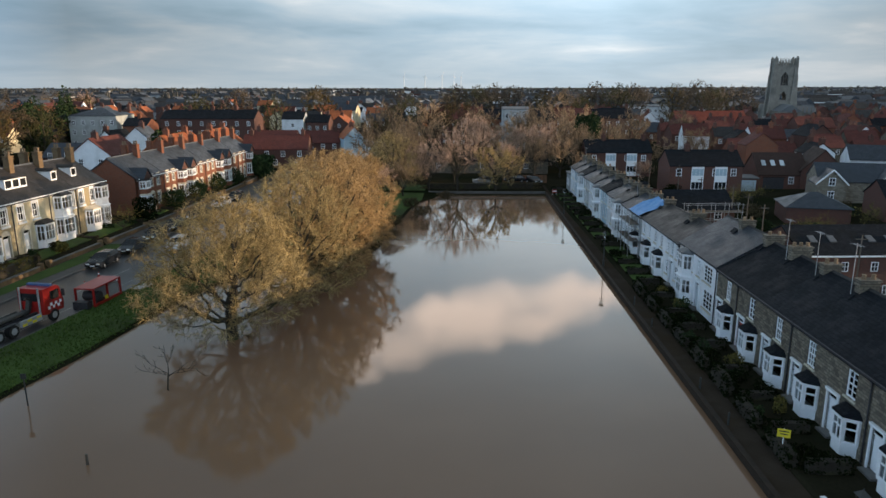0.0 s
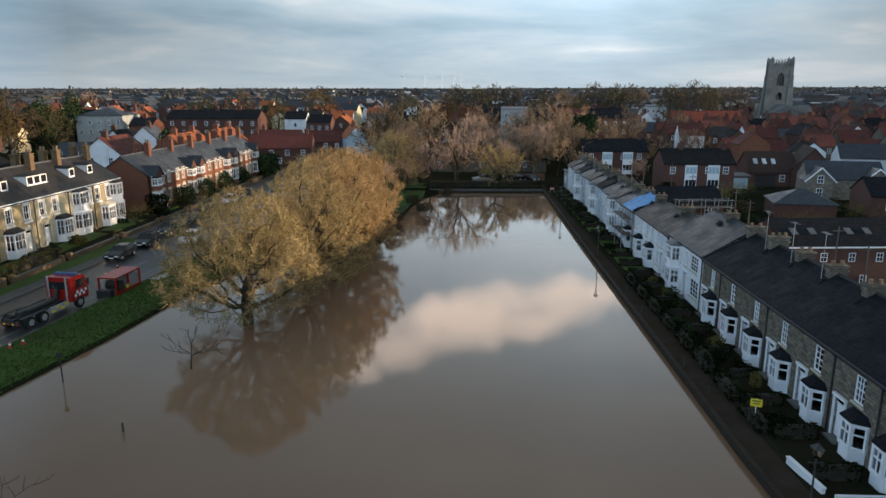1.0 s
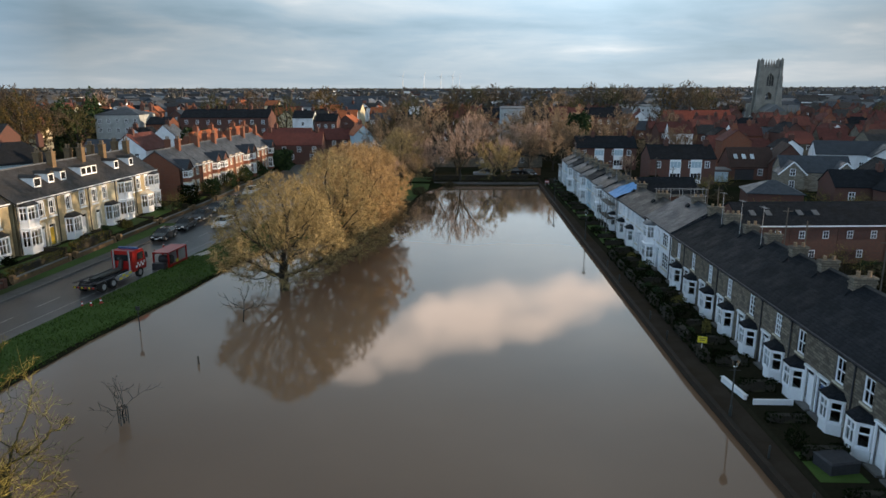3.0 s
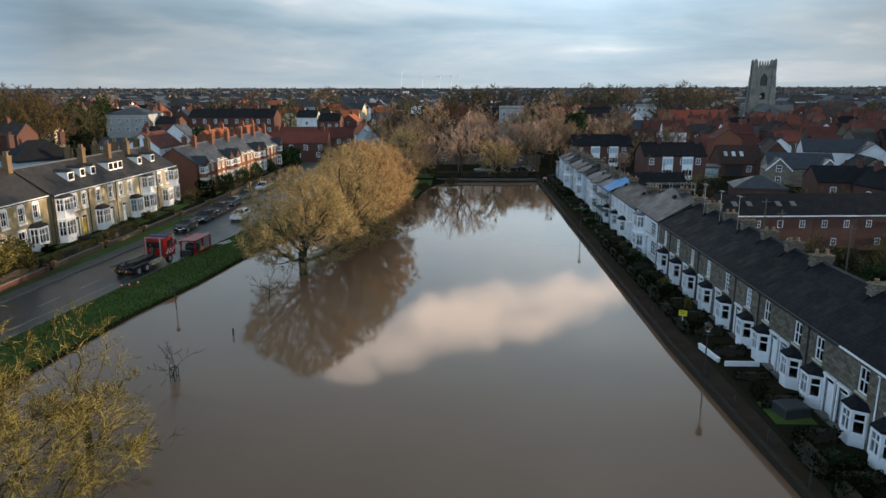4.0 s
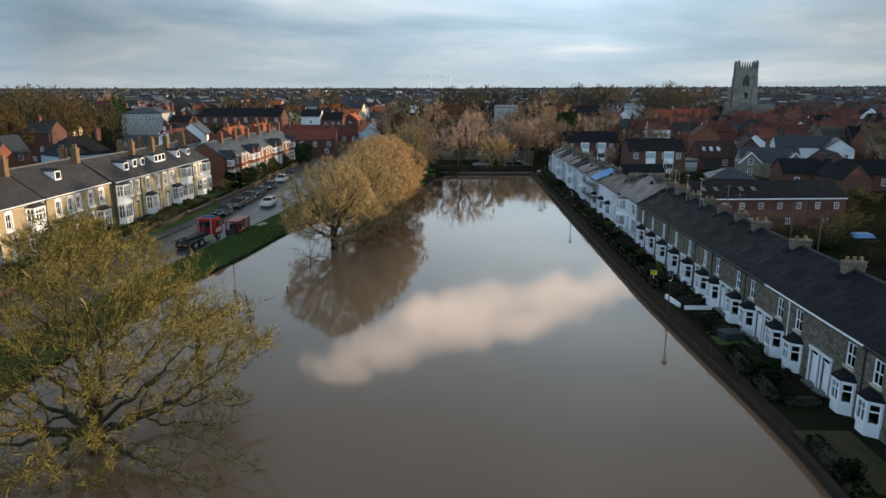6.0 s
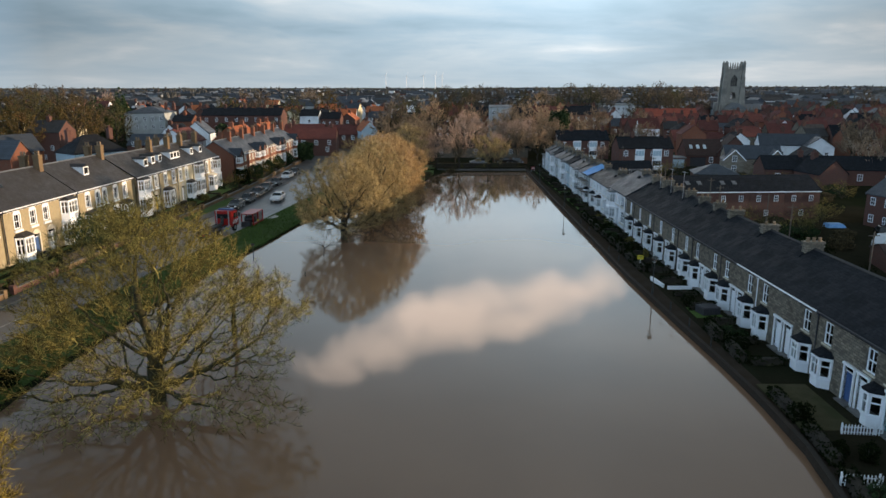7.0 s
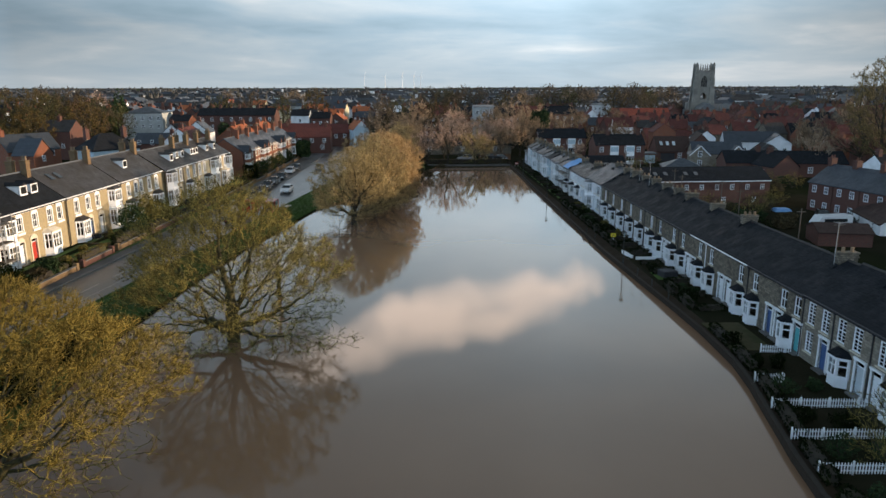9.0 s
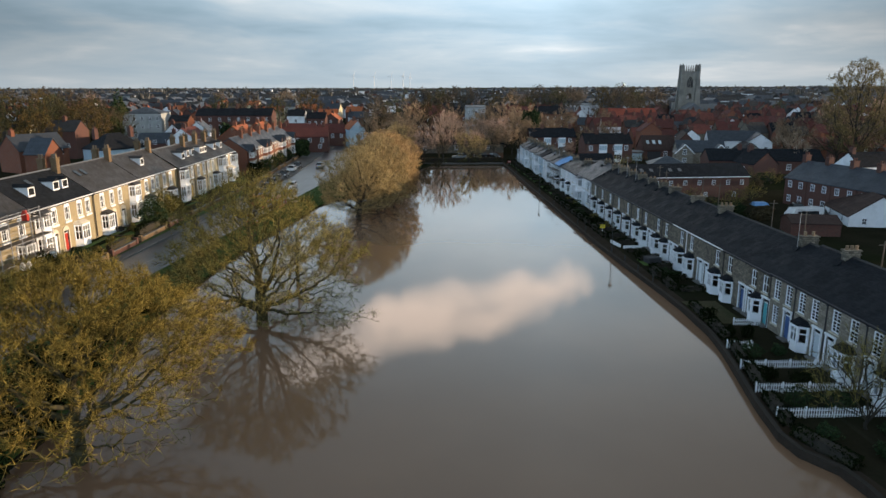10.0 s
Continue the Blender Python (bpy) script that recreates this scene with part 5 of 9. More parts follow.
def grow_tree(seed, height, spread, trunk_h, trunk_r, limbs=7, kids=(7, 7, 7, 6), lift=0.25, droop=0.0, twig_r=0.014, lens=(0.55, 0.46, 0.44, 0.75), limb_angle=(35, 75), tip_lift=0.3, gaps=0.0, wobble=0.2, tip_segs=1, bare_below=0.0):
    """Skeleton of a bare tree by repeated branching. Returns thick and thin segments."""
    rng = np.random.default_rng(seed)
    thick, thin = [], []

    def unit(v):
        return v / max(1e-6, math.sqrt(float(v @ v)))

    def branch(p, d, length, r, level):
        nseg = (6, 6, 4, 3, tip_segs, 1)[min(level, 5)]
        pts = [p]
        step = length / nseg
        for k in range(nseg):
            wob = rng.normal(0, wobble if level < 3 else 0.27, 3)
            pull = lift if level <= 2 else tip_lift
            d = unit(d + wob + np.array([0, 0, pull * (k + 1) / nseg * (0.55 if level < 3 else 1.0) - droop * (level >= 3) * 0.5]))
            pts.append(pts[-1] + d * step)
        top = r * (0.35 if level < 4 else 0.5)
        rs = [r + (top - r) * k / nseg for k in range(nseg + 1)]
        bucket = thick if level <= 2 else thin
        for k in range(nseg):
            bucket.append((*pts[k], *pts[k + 1], rs[k], rs[k + 1]))
        if level >= 5:
            return
        n = kids[level - 1] if level - 1 < len(kids) else 0
        if level == 1 and gaps:
            n = max(3, n - int(rng.integers(0, 3)))
        for c in range(n):
            f = (0.30 if level == 1 else 0.18) + (0.80 if level > 1 else 0.68) * (c + rng.random() * 0.8) / n
            f = min(f, 0.999)
            k = min(nseg - 1, int(f * nseg))
            u = f * nseg - k
            q = pts[k] * (1 - u) + pts[k + 1] * u
            if level >= 3 and q[2] < bare_below and rng.random() < 0.6:
                continue
            axis = unit(pts[k + 1] - pts[k])
            side = unit(np.cross(axis, rng.normal(0, 1, 3)))
            a = math.radians(rng.uniform(28, 62))
            nd = unit(axis * math.cos(a) + side * math.sin(a) + np.array([0, 0, 0.06]))
            ll = length * lens[min(level - 1, 3)] * rng.uniform(0.7, 1.25) * (1.12 - 0.45 * f)
            branch(q, nd, ll, max(twig_r * (1.0 if level >= 3 else 1.6), rs[k] * (0.55 if level < 3 else 0.6)), level + 1)

    # trunk
    base = np.array([0.0, 0.0, -0.9])
    pts = [base]
    for k in range(4):
        pts.append(np.array([rng.normal(0, 0.06 * trunk_h * (k + 1) / 4), rng.normal(0, 0.06 * trunk_h * (k + 1) / 4), -0.9 + (trunk_h + 0.9) * (k + 1) / 4]))
    rs = [trunk_r * 1.35, trunk_r * 1.05, trunk_r * 0.95, trunk_r * 0.9, trunk_r * 0.85]
    for k in range(4):
        thick.append((*pts[k], *pts[k + 1], rs[k], rs[k + 1]))
    reach = height - trunk_h
    for i in range(limbs):
        az = 2 * math.pi * (i + rng.uniform(-0.3, 0.3)) / limbs
        tilt = math.radians(rng.uniform(*limb_angle)) if i else math.radians(8)
        d = np.array([math.cos(az) * math.sin(tilt), math.sin(az) * math.sin(tilt), math.cos(tilt)])
        ln = (spread * math.sin(tilt) + reach * math.cos(tilt)) * rng.uniform(0.62, 0.8)
        branch(pts[-1] + np.array([0, 0, -0.25 * rng.random() * trunk_h]), d, ln, trunk_r * rng.uniform(0.30, 0.46), 1)
    return thick, thin


def fill_tree(seed, profile, trunk_h, trunk_r, points=2600, step=0.42, reach=1.0, sprays=4, spray_len=(0.45, 0.95), twig_r=0.011, lift=0.25, hang=0.0, low=(0.0, 1.0), lean=(0.0, 0.0), lumps=0.14, inner=0.6):
    """A bare tree that grows into its own outline: profile rows are height, radius. Limbs reach for scattered
    points inside it, thicken towards the trunk, and end in sprays of fine twigs. low: height below which only
    a share of the sprays grows; inner: the share within the heart of the crown."""
    rng = np.random.default_rng(seed)
    zs, rs = np.array([p[0] for p in profile]), np.array([p[1] for p in profile])
    top, mid = zs[-1], float(np.average(zs, weights=rs))
    pts = []
    ph = rng.uniform(0, 6.28, 4)
    while len(pts) < points:
        z = rng.uniform(zs[0], top)
        r = float(np.interp(z, zs, rs))
        if rng.random() > (r / rs.max()) ** 1.3:
            continue
        a = rng.uniform(0, 6.28)
        edge = r * (1 + lumps * math.sin(3 * a + ph[0] + 0.7 * z) + 0.7 * lumps * math.sin(5 * a + ph[1] - 0.9 * z) + 0.5 * lumps * math.sin(8 * a + ph[2] + 1.7 * z))
        f = rng.random() ** 0.42
        if z < trunk_h + 1.0 and f < 0.42:
            continue
        pts.append((math.cos(a) * edge * f + lean[0] * z, math.sin(a) * edge * f + lean[1] * z, z))
    goal = np.array(pts)
    n0 = 7
    nodes = [np.array([rng.normal(0, 0.03), rng.normal(0, 0.03), -0.9 + (trunk_h + 0.9) * k / (n0 - 1)]) for k in range(n0)]
    parent = [-1] + list(range(n0 - 1))
    near = np.full(len(goal), 1e9)
    which = np.zeros(len(goal), dtype=int)
    first = n0 - 3
    live = np.ones(len(goal), dtype=bool)

    def meet(ids):
        pos = np.array([nodes[i] for i in ids])
        d = np.linalg.norm(goal[:, None, :] - pos[None, :, :], axis=2)
        k = np.argmin(d, axis=1)
        dk = d[np.arange(len(goal)), k]
        better = dk < near
        near[better] = dk[better]
        which[better] = np.asarray(ids)[k[better]]

    meet(list(range(first, n0)))
    for turn in range(90):
        live &= near > reach * step * 1.5
        if not live.any():
            break
        idx = np.nonzero(live)[0]
        P = np.array(nodes)
        v = goal[idx] - P[which[idx]]
        v /= np.maximum(np.linalg.norm(v, axis=1, keepdims=True), 1e-6)
        total = np.zeros((len(nodes), 3))
        np.add.at(total, which[idx], v)
        ids = []
        for i in np.unique(which[idx]):
            d = total[i]
            d = d / max(1e-6, np.linalg.norm(d)) + rng.normal(0, 0.22, 3)
            d /= np.linalg.norm(d)
            q = nodes[i] + d * step
            nodes.append(q)
            parent.append(int(i))
            ids.append(len(nodes) - 1)
        meet(ids)
    n = len(nodes)
    P = np.array(nodes)
    kids = np.zeros(n, dtype=int)
    for i in range(n - 1, 0, -1):
        kids[parent[i]] += 1
    area = np.zeros(n)
    rad = np.zeros(n)
    for i in range(n - 1, -1, -1):
        rad[i] = twig_r * 1.15 if kids[i] == 0 else area[i] ** (1 / 2.15)
        if parent[i] >= 0:
            area[parent[i]] += max(rad[i], twig_r) ** 2.15
    rad = np.where(rad > 0.03, 0.03 + (rad - 0.03) * max(0.3, (trunk_r - 0.03) / max(0.01, rad[n0 - 1] - 0.03)), rad)
    rad[:n0] = [trunk_r * k for k in (1.45, 1.2, 1.06, 1.0, 0.98, 0.97, 0.95)]
    thick, thin, ends = [], [], []
    for i in range(1, n):
        p = parent[i]
        r0, r1 = min(rad[p], rad[i] * 1.35), rad[i]
        if i < n0:
            r0 = rad[p]
        (thick if r1 > max(0.045, 2.2 * twig_r) else thin).append((*P[p], *P[i], r0, r1))
    heart = np.array([lean[0] * mid, lean[1] * mid, mid * 0.75])
    for i in range(n0, n):
        if rad[i] > max(0.034, 2.2 * twig_r):
            continue
        q = P[i]
        share = 1.0 if q[2] > low[0] else low[1]
        if math.hypot(q[0] - lean[0] * q[2], q[1] - lean[1] * q[2]) < 0.58 * float(np.interp(q[2], zs, rs)) and q[2] < 0.72 * top:
            share *= inner
        along = P[i] - P[parent[i]]
        along /= max(1e-6, np.linalg.norm(along))
        out = q - heart
        out /= max(1e-6, np.linalg.norm(out))
        for k in range(sprays):
            if rng.random() > share:
                continue
            d = along * 0.5 + out * 0.45 + rng.normal(0, 0.62, 3) + np.array([0, 0, lift])
            d /= max(1e-6, np.linalg.norm(d))
            ln = rng.uniform(*spray_len)
            m = q + d * ln * 0.5
            d2 = d + rng.normal(0, 0.3, 3) + np.array([0, 0, 0.5 * lift - hang])
            d2 /= max(1e-6, np.linalg.norm(d2))
            e = m + d2 * ln * 0.5
            thin.append((*q, *m, twig_r, twig_r * 0.85))
            ends.append((*m, *e, twig_r * 1.1))
            d3 = d2 + rng.normal(0, 0.75, 3)
            d3 /= max(1e-6, np.linalg.norm(d3))
            ends.append((*m, *(m + d3 * ln * 0.45), twig_r * 1.1))
    return thick, thin, ends


def tree_meshes(key, twig, bark="bark", sides=3, limb_sides=7, **kw):
    def make():
        thick, thin, *ends = fill_tree(**kw) if "profile" in kw else grow_tree(**kw)
        v, f = prisms(thick, limb_sides)
        a = mesh_np("trunk", v, f, M[bark])
        v, f = prisms(thin or thick[-1:], sides)
        f = np.concatenate([f[:, [0, 1, 2]], f[:, [0, 2, 3]]])
        if ends:
            v2, f2 = spikes(ends[0])
            v, f = np.concatenate([v, v2]), np.concatenate([f, f2 + len(v)])
        b = mesh_np("crown", v, f, M[twig], False)
        return a, b
    return shared(("tree", key), make)


def plant(key, x, y, z, label, scale=1.0, turn=0.0, group="", name="tree", zscale=1.0, **kw):
    a, b = tree_meshes(key, **kw) if kw else SHARED[("tree", key)]
    t = thing(name, label, "tree", pose(x, y, z, 0, 0, turn) @ Matrix.Diagonal((scale, scale, scale * zscale, 1)), group)
    part("trunk", a, None, t)
    part("crown", b, None, t)
    return t


def leaf_clump(seed, n, rx, ry, rz, size, mat, hollow=0.55, flat=False, core=True):
    """Many small leaf faces over an uneven rounded body."""
    rng = np.random.default_rng(seed)
    u = rng.normal(0, 1, (n, 3))
    u /= np.linalg.norm(u, axis=1, keepdims=True)
    lump = 1 + 0.16 * np.sin(u[:, 0:1] * 5 + seed) + 0.14 * np.sin(u[:, 1:2] * 7 + 2 * seed) + 0.12 * np.sin(u[:, 2:3] * 6 + seed)
    r = (hollow + (1 - hollow) * rng.random((n, 1)) ** 0.5) * lump
    if flat:
        u = np.sign(u) * np.abs(u) ** 0.45
        u /= np.max(np.abs(u), axis=1, keepdims=True)
        lump = 1 + 0.05 * rng.normal(0, 1, (n, 1))
        r = (hollow + (1 - hollow) * rng.random((n, 1)) ** 0.4) * lump
    c = u * r * np.array([[rx, ry, rz]])
    c[:, 2] += rz
    a = rng.normal(0, 1, (n, 3))
    a /= np.linalg.norm(a, axis=1, keepdims=True)
    b = np.cross(a, rng.normal(0, 1, (n, 3)))
    b /= np.linalg.norm(b, axis=1, keepdims=True)
    s = size * rng.uniform(0.6, 1.4, (n, 1))
    v = np.stack([c - a * s, c - b * s * 0.5, c + a * s, c + b * s * 0.5], axis=1).reshape(-1, 3)
    v[:, 2] = np.maximum(v[:, 2], 0.0)
    f = np.arange(4 * n).reshape(n, 4)
    return mesh_np("leaves", v, f, mat, False)


def build_trees():
    g = "bare trees on the green"
    plant("t1", -18.8, 61.0, 0.0, "bare spreading tree with golden twigs standing in flood water", turn=40, group=g, twig="twig_gold",
          seed=3, profile=[(1.2, 4.4), (2.4, 6.0), (4.6, 6.5), (7.2, 6.0), (9.4, 4.6), (11.0, 2.8), (12.0, 0.7)], trunk_h=2.2, trunk_r=0.48, points=2600, sprays=10, spray_len=(0.5, 1.1), twig_r=0.013, lift=0.05, hang=0.35, low=(2.4, 0.25))
    plant("t2", -23.5, 10.2, 0.0, "bare wide-spreading tree with olive twigs standing in flood water", turn=0, group=g, twig="twig_olive", bark="moss_bark",
          seed=8, profile=[(0.7, 7.6), (2.0, 9.6), (3.6, 10.5), (5.0, 9.3), (6.5, 8.0), (8.5, 7.2), (10.5, 6.1), (12.5, 4.1), (13.9, 1.2)], trunk_h=1.9, trunk_r=0.55, points=4800, step=0.42, sprays=11, spray_len=(0.4, 1.0), twig_r=0.0105, lift=0.3, hang=0.05, low=(4.4, 0.3), lumps=0.2, inner=0.25)
    plant("t3", -28.6, -14.9, 0.0, "bare bushy tree thick with golden twigs beside the road", turn=70, group=g, twig="twig_rich", bark="moss_bark",
          seed=21, profile=[(1.8, 6.0), (3.0, 8.2), (4.6, 9.4), (6.6, 9.4), (8.6, 8.4), (10.4, 6.4), (11.7, 3.8), (12.4, 0.9)], trunk_h=2.4, trunk_r=0.45, points=4600, step=0.42, sprays=15, spray_len=(0.35, 0.85), twig_r=0.0115, lift=0.25, low=(5.2, 0.07), lumps=0.10)
    plant("t4", -18.0, 108.0, 0.4, "bare rounded tree with russet twigs on the bank", turn=0, group=g, twig="twig_orange",
          seed=31, height=12.4, spread=6.6, trunk_h=2.6, trunk_r=0.45, limbs=10, kids=(9, 8, 6, 5), lift=0.2, tip_lift=0.2, droop=0.1, limb_angle=(12, 80), twig_r=0.020, wobble=0.24, lens=(0.50, 0.50, 0.55, 0.8))
    plant("t1b", -16.2, 71.5, 0.0, "bare bushy tree with golden twigs in the flood water", turn=200, group=g, twig="twig_gold",
          seed=37, profile=[(0.8, 4.2), (2.4, 5.8), (5.4, 6.4), (8.4, 5.6), (11.0, 3.8), (12.6, 1.9), (13.4, 0.6)], trunk_h=1.8, trunk_r=0.4, points=2000, step=0.46, sprays=8, spray_len=(0.5, 1.1), twig_r=0.015, lift=0.15, hang=0.15)
    plant("t1c", -15.4, 80.5, 0.0, "bare bushy tree with russet twigs in the flood water", turn=30, group=g, twig="twig_orange",
          seed=39, profile=[(0.6, 4.2), (2.4, 6.0), (5.4, 6.6), (8.6, 5.8), (11.2, 4.0), (12.8, 2.0), (13.6, 0.6)], trunk_h=1.8, trunk_r=0.4, points=2000, step=0.48, sprays=10, spray_len=(0.5, 1.1), twig_r=0.016, lift=0.15, hang=0.15)
    plant("t1c", -14.2, 89.5, 0.3, "bare bushy tree with russet twigs at the water's edge", 0.92, 150, g)
    plant("t1b", -14.6, 138.0, 0.5, "bare tree with golden twigs at the end of the green", 0.86, 80, g)
    # upright trees at the far end
    plant("birch", -2.0, 139.5, 0.5, "slender upright tree with pinkish bare twigs", 1.0, 0, g, twig="twig_pink",
          seed=41, height=14.0, spread=4.2, trunk_h=3.5, trunk_r=0.26, limbs=10, kids=(7, 6, 5, 0), lift=0.4, tip_lift=0.45, limb_angle=(8, 42), twig_r=0.022)
    plant("willow", 5.2, 139.8, 0.5, "rounded willow with bright golden twigs", 1.0, 0, g, twig="twig_gold",
          seed=44, height=9.8, spread=4.6, trunk_h=2.2, trunk_r=0.3, limbs=10, kids=(7, 6, 5, 4), lift=0.25, tip_lift=0.3, limb_angle=(10, 70), twig_r=0.020)
    plant("birch", -7.5, 138.5, 0.5, "slender upright tree with pinkish bare twigs", 0.72, 100, g)
    # young trees in the water
    y1 = dict(twig="twig_olive", bark="moss_bark", seed=51, profile=[(1.6, 2.2), (3.0, 3.4), (5.0, 3.2), (6.8, 2.4), (8.4, 1.4), (9.3, 0.4)], trunk_h=1.6, trunk_r=0.22, points=300, step=0.36, sprays=2, spray_len=(0.4, 0.9), twig_r=0.010, lift=0.45)
    plant("young", -22.4, 23.3, 0.0, "young upright tree with pale olive twigs in the water", 1.0, 0, "young trees", **y1)
    s1 = dict(twig="twig_brown", seed=55, height=4.6, spread=1.6, trunk_h=1.2, trunk_r=0.06, limbs=7, kids=(3, 2, 0, 0), lift=0.3, tip_lift=0.3, limb_angle=(20, 70), twig_r=0.012, lens=(0.5, 0.5, 0.5, 0.4))
    plant("sapling", -21.2, 32.4, 0.0, "bare sapling with a tree guard standing in water", 0.85, 0, "young trees", "sapling", **s1)
    plant("sapling", -19.8, 51.2, 0.0, "bare leggy sapling standing in water", 1.0, 120, "young trees", "sapling")
    gd = MB()
    for a in range(4):
        x, y = 0.32 * math.cos(a * math.pi / 2), 0.32 * math.sin(a * math.pi / 2)
        gd.tube((x, y, -0.8), (x, y, 1.15), 0.035, 0.035, 5)
    for z in (0.45, 1.05):
        for a in range(4):
            p = [(0.32 * math.cos((a + k) * math.pi / 2), 0.32 * math.sin((a + k) * math.pi / 2), z) for k in (0, 1)]
            gd.beam(p[0], p[1], 0.03, 0.06)
    solid("tree_guard", gd, M["timber"], "square timber guard round a sapling in the water", "tree guard", pose(-21.2, 32.4, 0))
    # thicket by the water's right-hand near corner
    th = dict(twig="twig_olive", seed=61, height=6.4, spread=3.6, trunk_h=0.8, trunk_r=0.12, limbs=10, kids=(6, 5, 5, 0), lift=0.3, tip_lift=0.3, limb_angle=(10, 60), twig_r=0.010)
    plant("thicket", 19.6, -13.6, 0.4, "straggly bare garden tree by the front fences", 1.0, 0, "garden trees", **th)
    plant("thicket", 21.4, -9.8, 0.4, "straggly bare garden tree by the front fences", 0.85, 140, "garden trees")


def grass_blades():
    """Tufts of grass on the verge."""
    rng = np.random.default_rng(15)
    n = 22000
    y = rng.uniform(-8, 92, n)
    wl = np.interp(y, [p[0] for p in LEFT_WATER], [p[1] for p in LEFT_WATER])
    rr = np.interp(y, [p[0] for p in ROAD_RIGHT], [p[1] for p in ROAD_RIGHT])
    x = rr + 0.25 + (np.minimum(wl, -20) - rr - 0.35) * rng.random(n)
    z = np.array([ground_z(float(a), float(b)) for a, b in zip(x, y)]) + 0.05
    c = np.stack([x, y, z], axis=1)
    a = rng.uniform(0, 6.28, n)
    w, h = rng.uniform(0.03, 0.09, n), rng.uniform(0.06, 0.22, n)
    d = np.stack([np.cos(a) * w, np.sin(a) * w, np.zeros(n)], axis=1)
    tip = np.stack([rng.normal(0, 0.06, n), rng.normal(0, 0.06, n), h], axis=1)
    v = np.stack([c - d, c + d, c + tip], axis=1).reshape(-1, 3)
    me = mesh_np("grass_blades", v, np.arange(3 * n).reshape(n, 3), M["blade"], False)
    solid("grass_blades", me, None, "wet winter grass tufts on the verge", "grass", kind="stuff")


build_trees()
grass_blades()

# ---- town ----
RW = random.Random(77)


def town_window():
    def make():
        fr, gl = MB(), MB()
        w, h, t = 1.0, 1.35, 0.1
        m = MB()
        wall_front(m, w, h, [(t, t, w / 2 - 0.035, h / 2 - 0.04), (w / 2 + 0.035, t, w - t, h / 2 - 0.04), (t, h / 2 + 0.04, w / 2 - 0.035, h - t), (w / 2 + 0.035, h / 2 + 0.04, w - t, h - t)], 0.06, -0.06)
        for x0 in (0, w):
            m.quad((x0, -0.06, 0), (x0, 0.0, 0), (x0, 0.0, h), (x0, -0.06, h))
        m.quad((0, -0.06, h), (w, -0.06, h), (w, 0, h), (0, 0, h)), m.quad((0, -0.06, 0), (w, -0.06, 0), (w, 0, 0), (0, 0, 0))
        m.v = [(x - w / 2, y, z) for x, y, z in m.v]
        m.weld()
        gl.box(-w / 2 + t - 0.02, -0.03, t - 0.02, w / 2 - t + 0.02, -0.015, h - t + 0.02)
        far = MB()
        far.v, far.f, far.m = m.v + gl.v, list(m.f) + [tuple(i + len(m.v) for i in q) for q in gl.f], [0] * len(m.f) + [1] * len(gl.f)
        return m.mesh("window", M["white"]), gl.mesh("pane", M["dark_glass"]), far.mesh("window", [M["white"], M["dark_glass"]])
    return shared("town_window", make)


def put_window(house, at, far=False):
    fr, gl, both = town_window()
    if far:
        return part("window", both, None, house, at=at)
    w = part("window", fr, None, house, at=at)
    part("pane", gl, None, w)
    return w


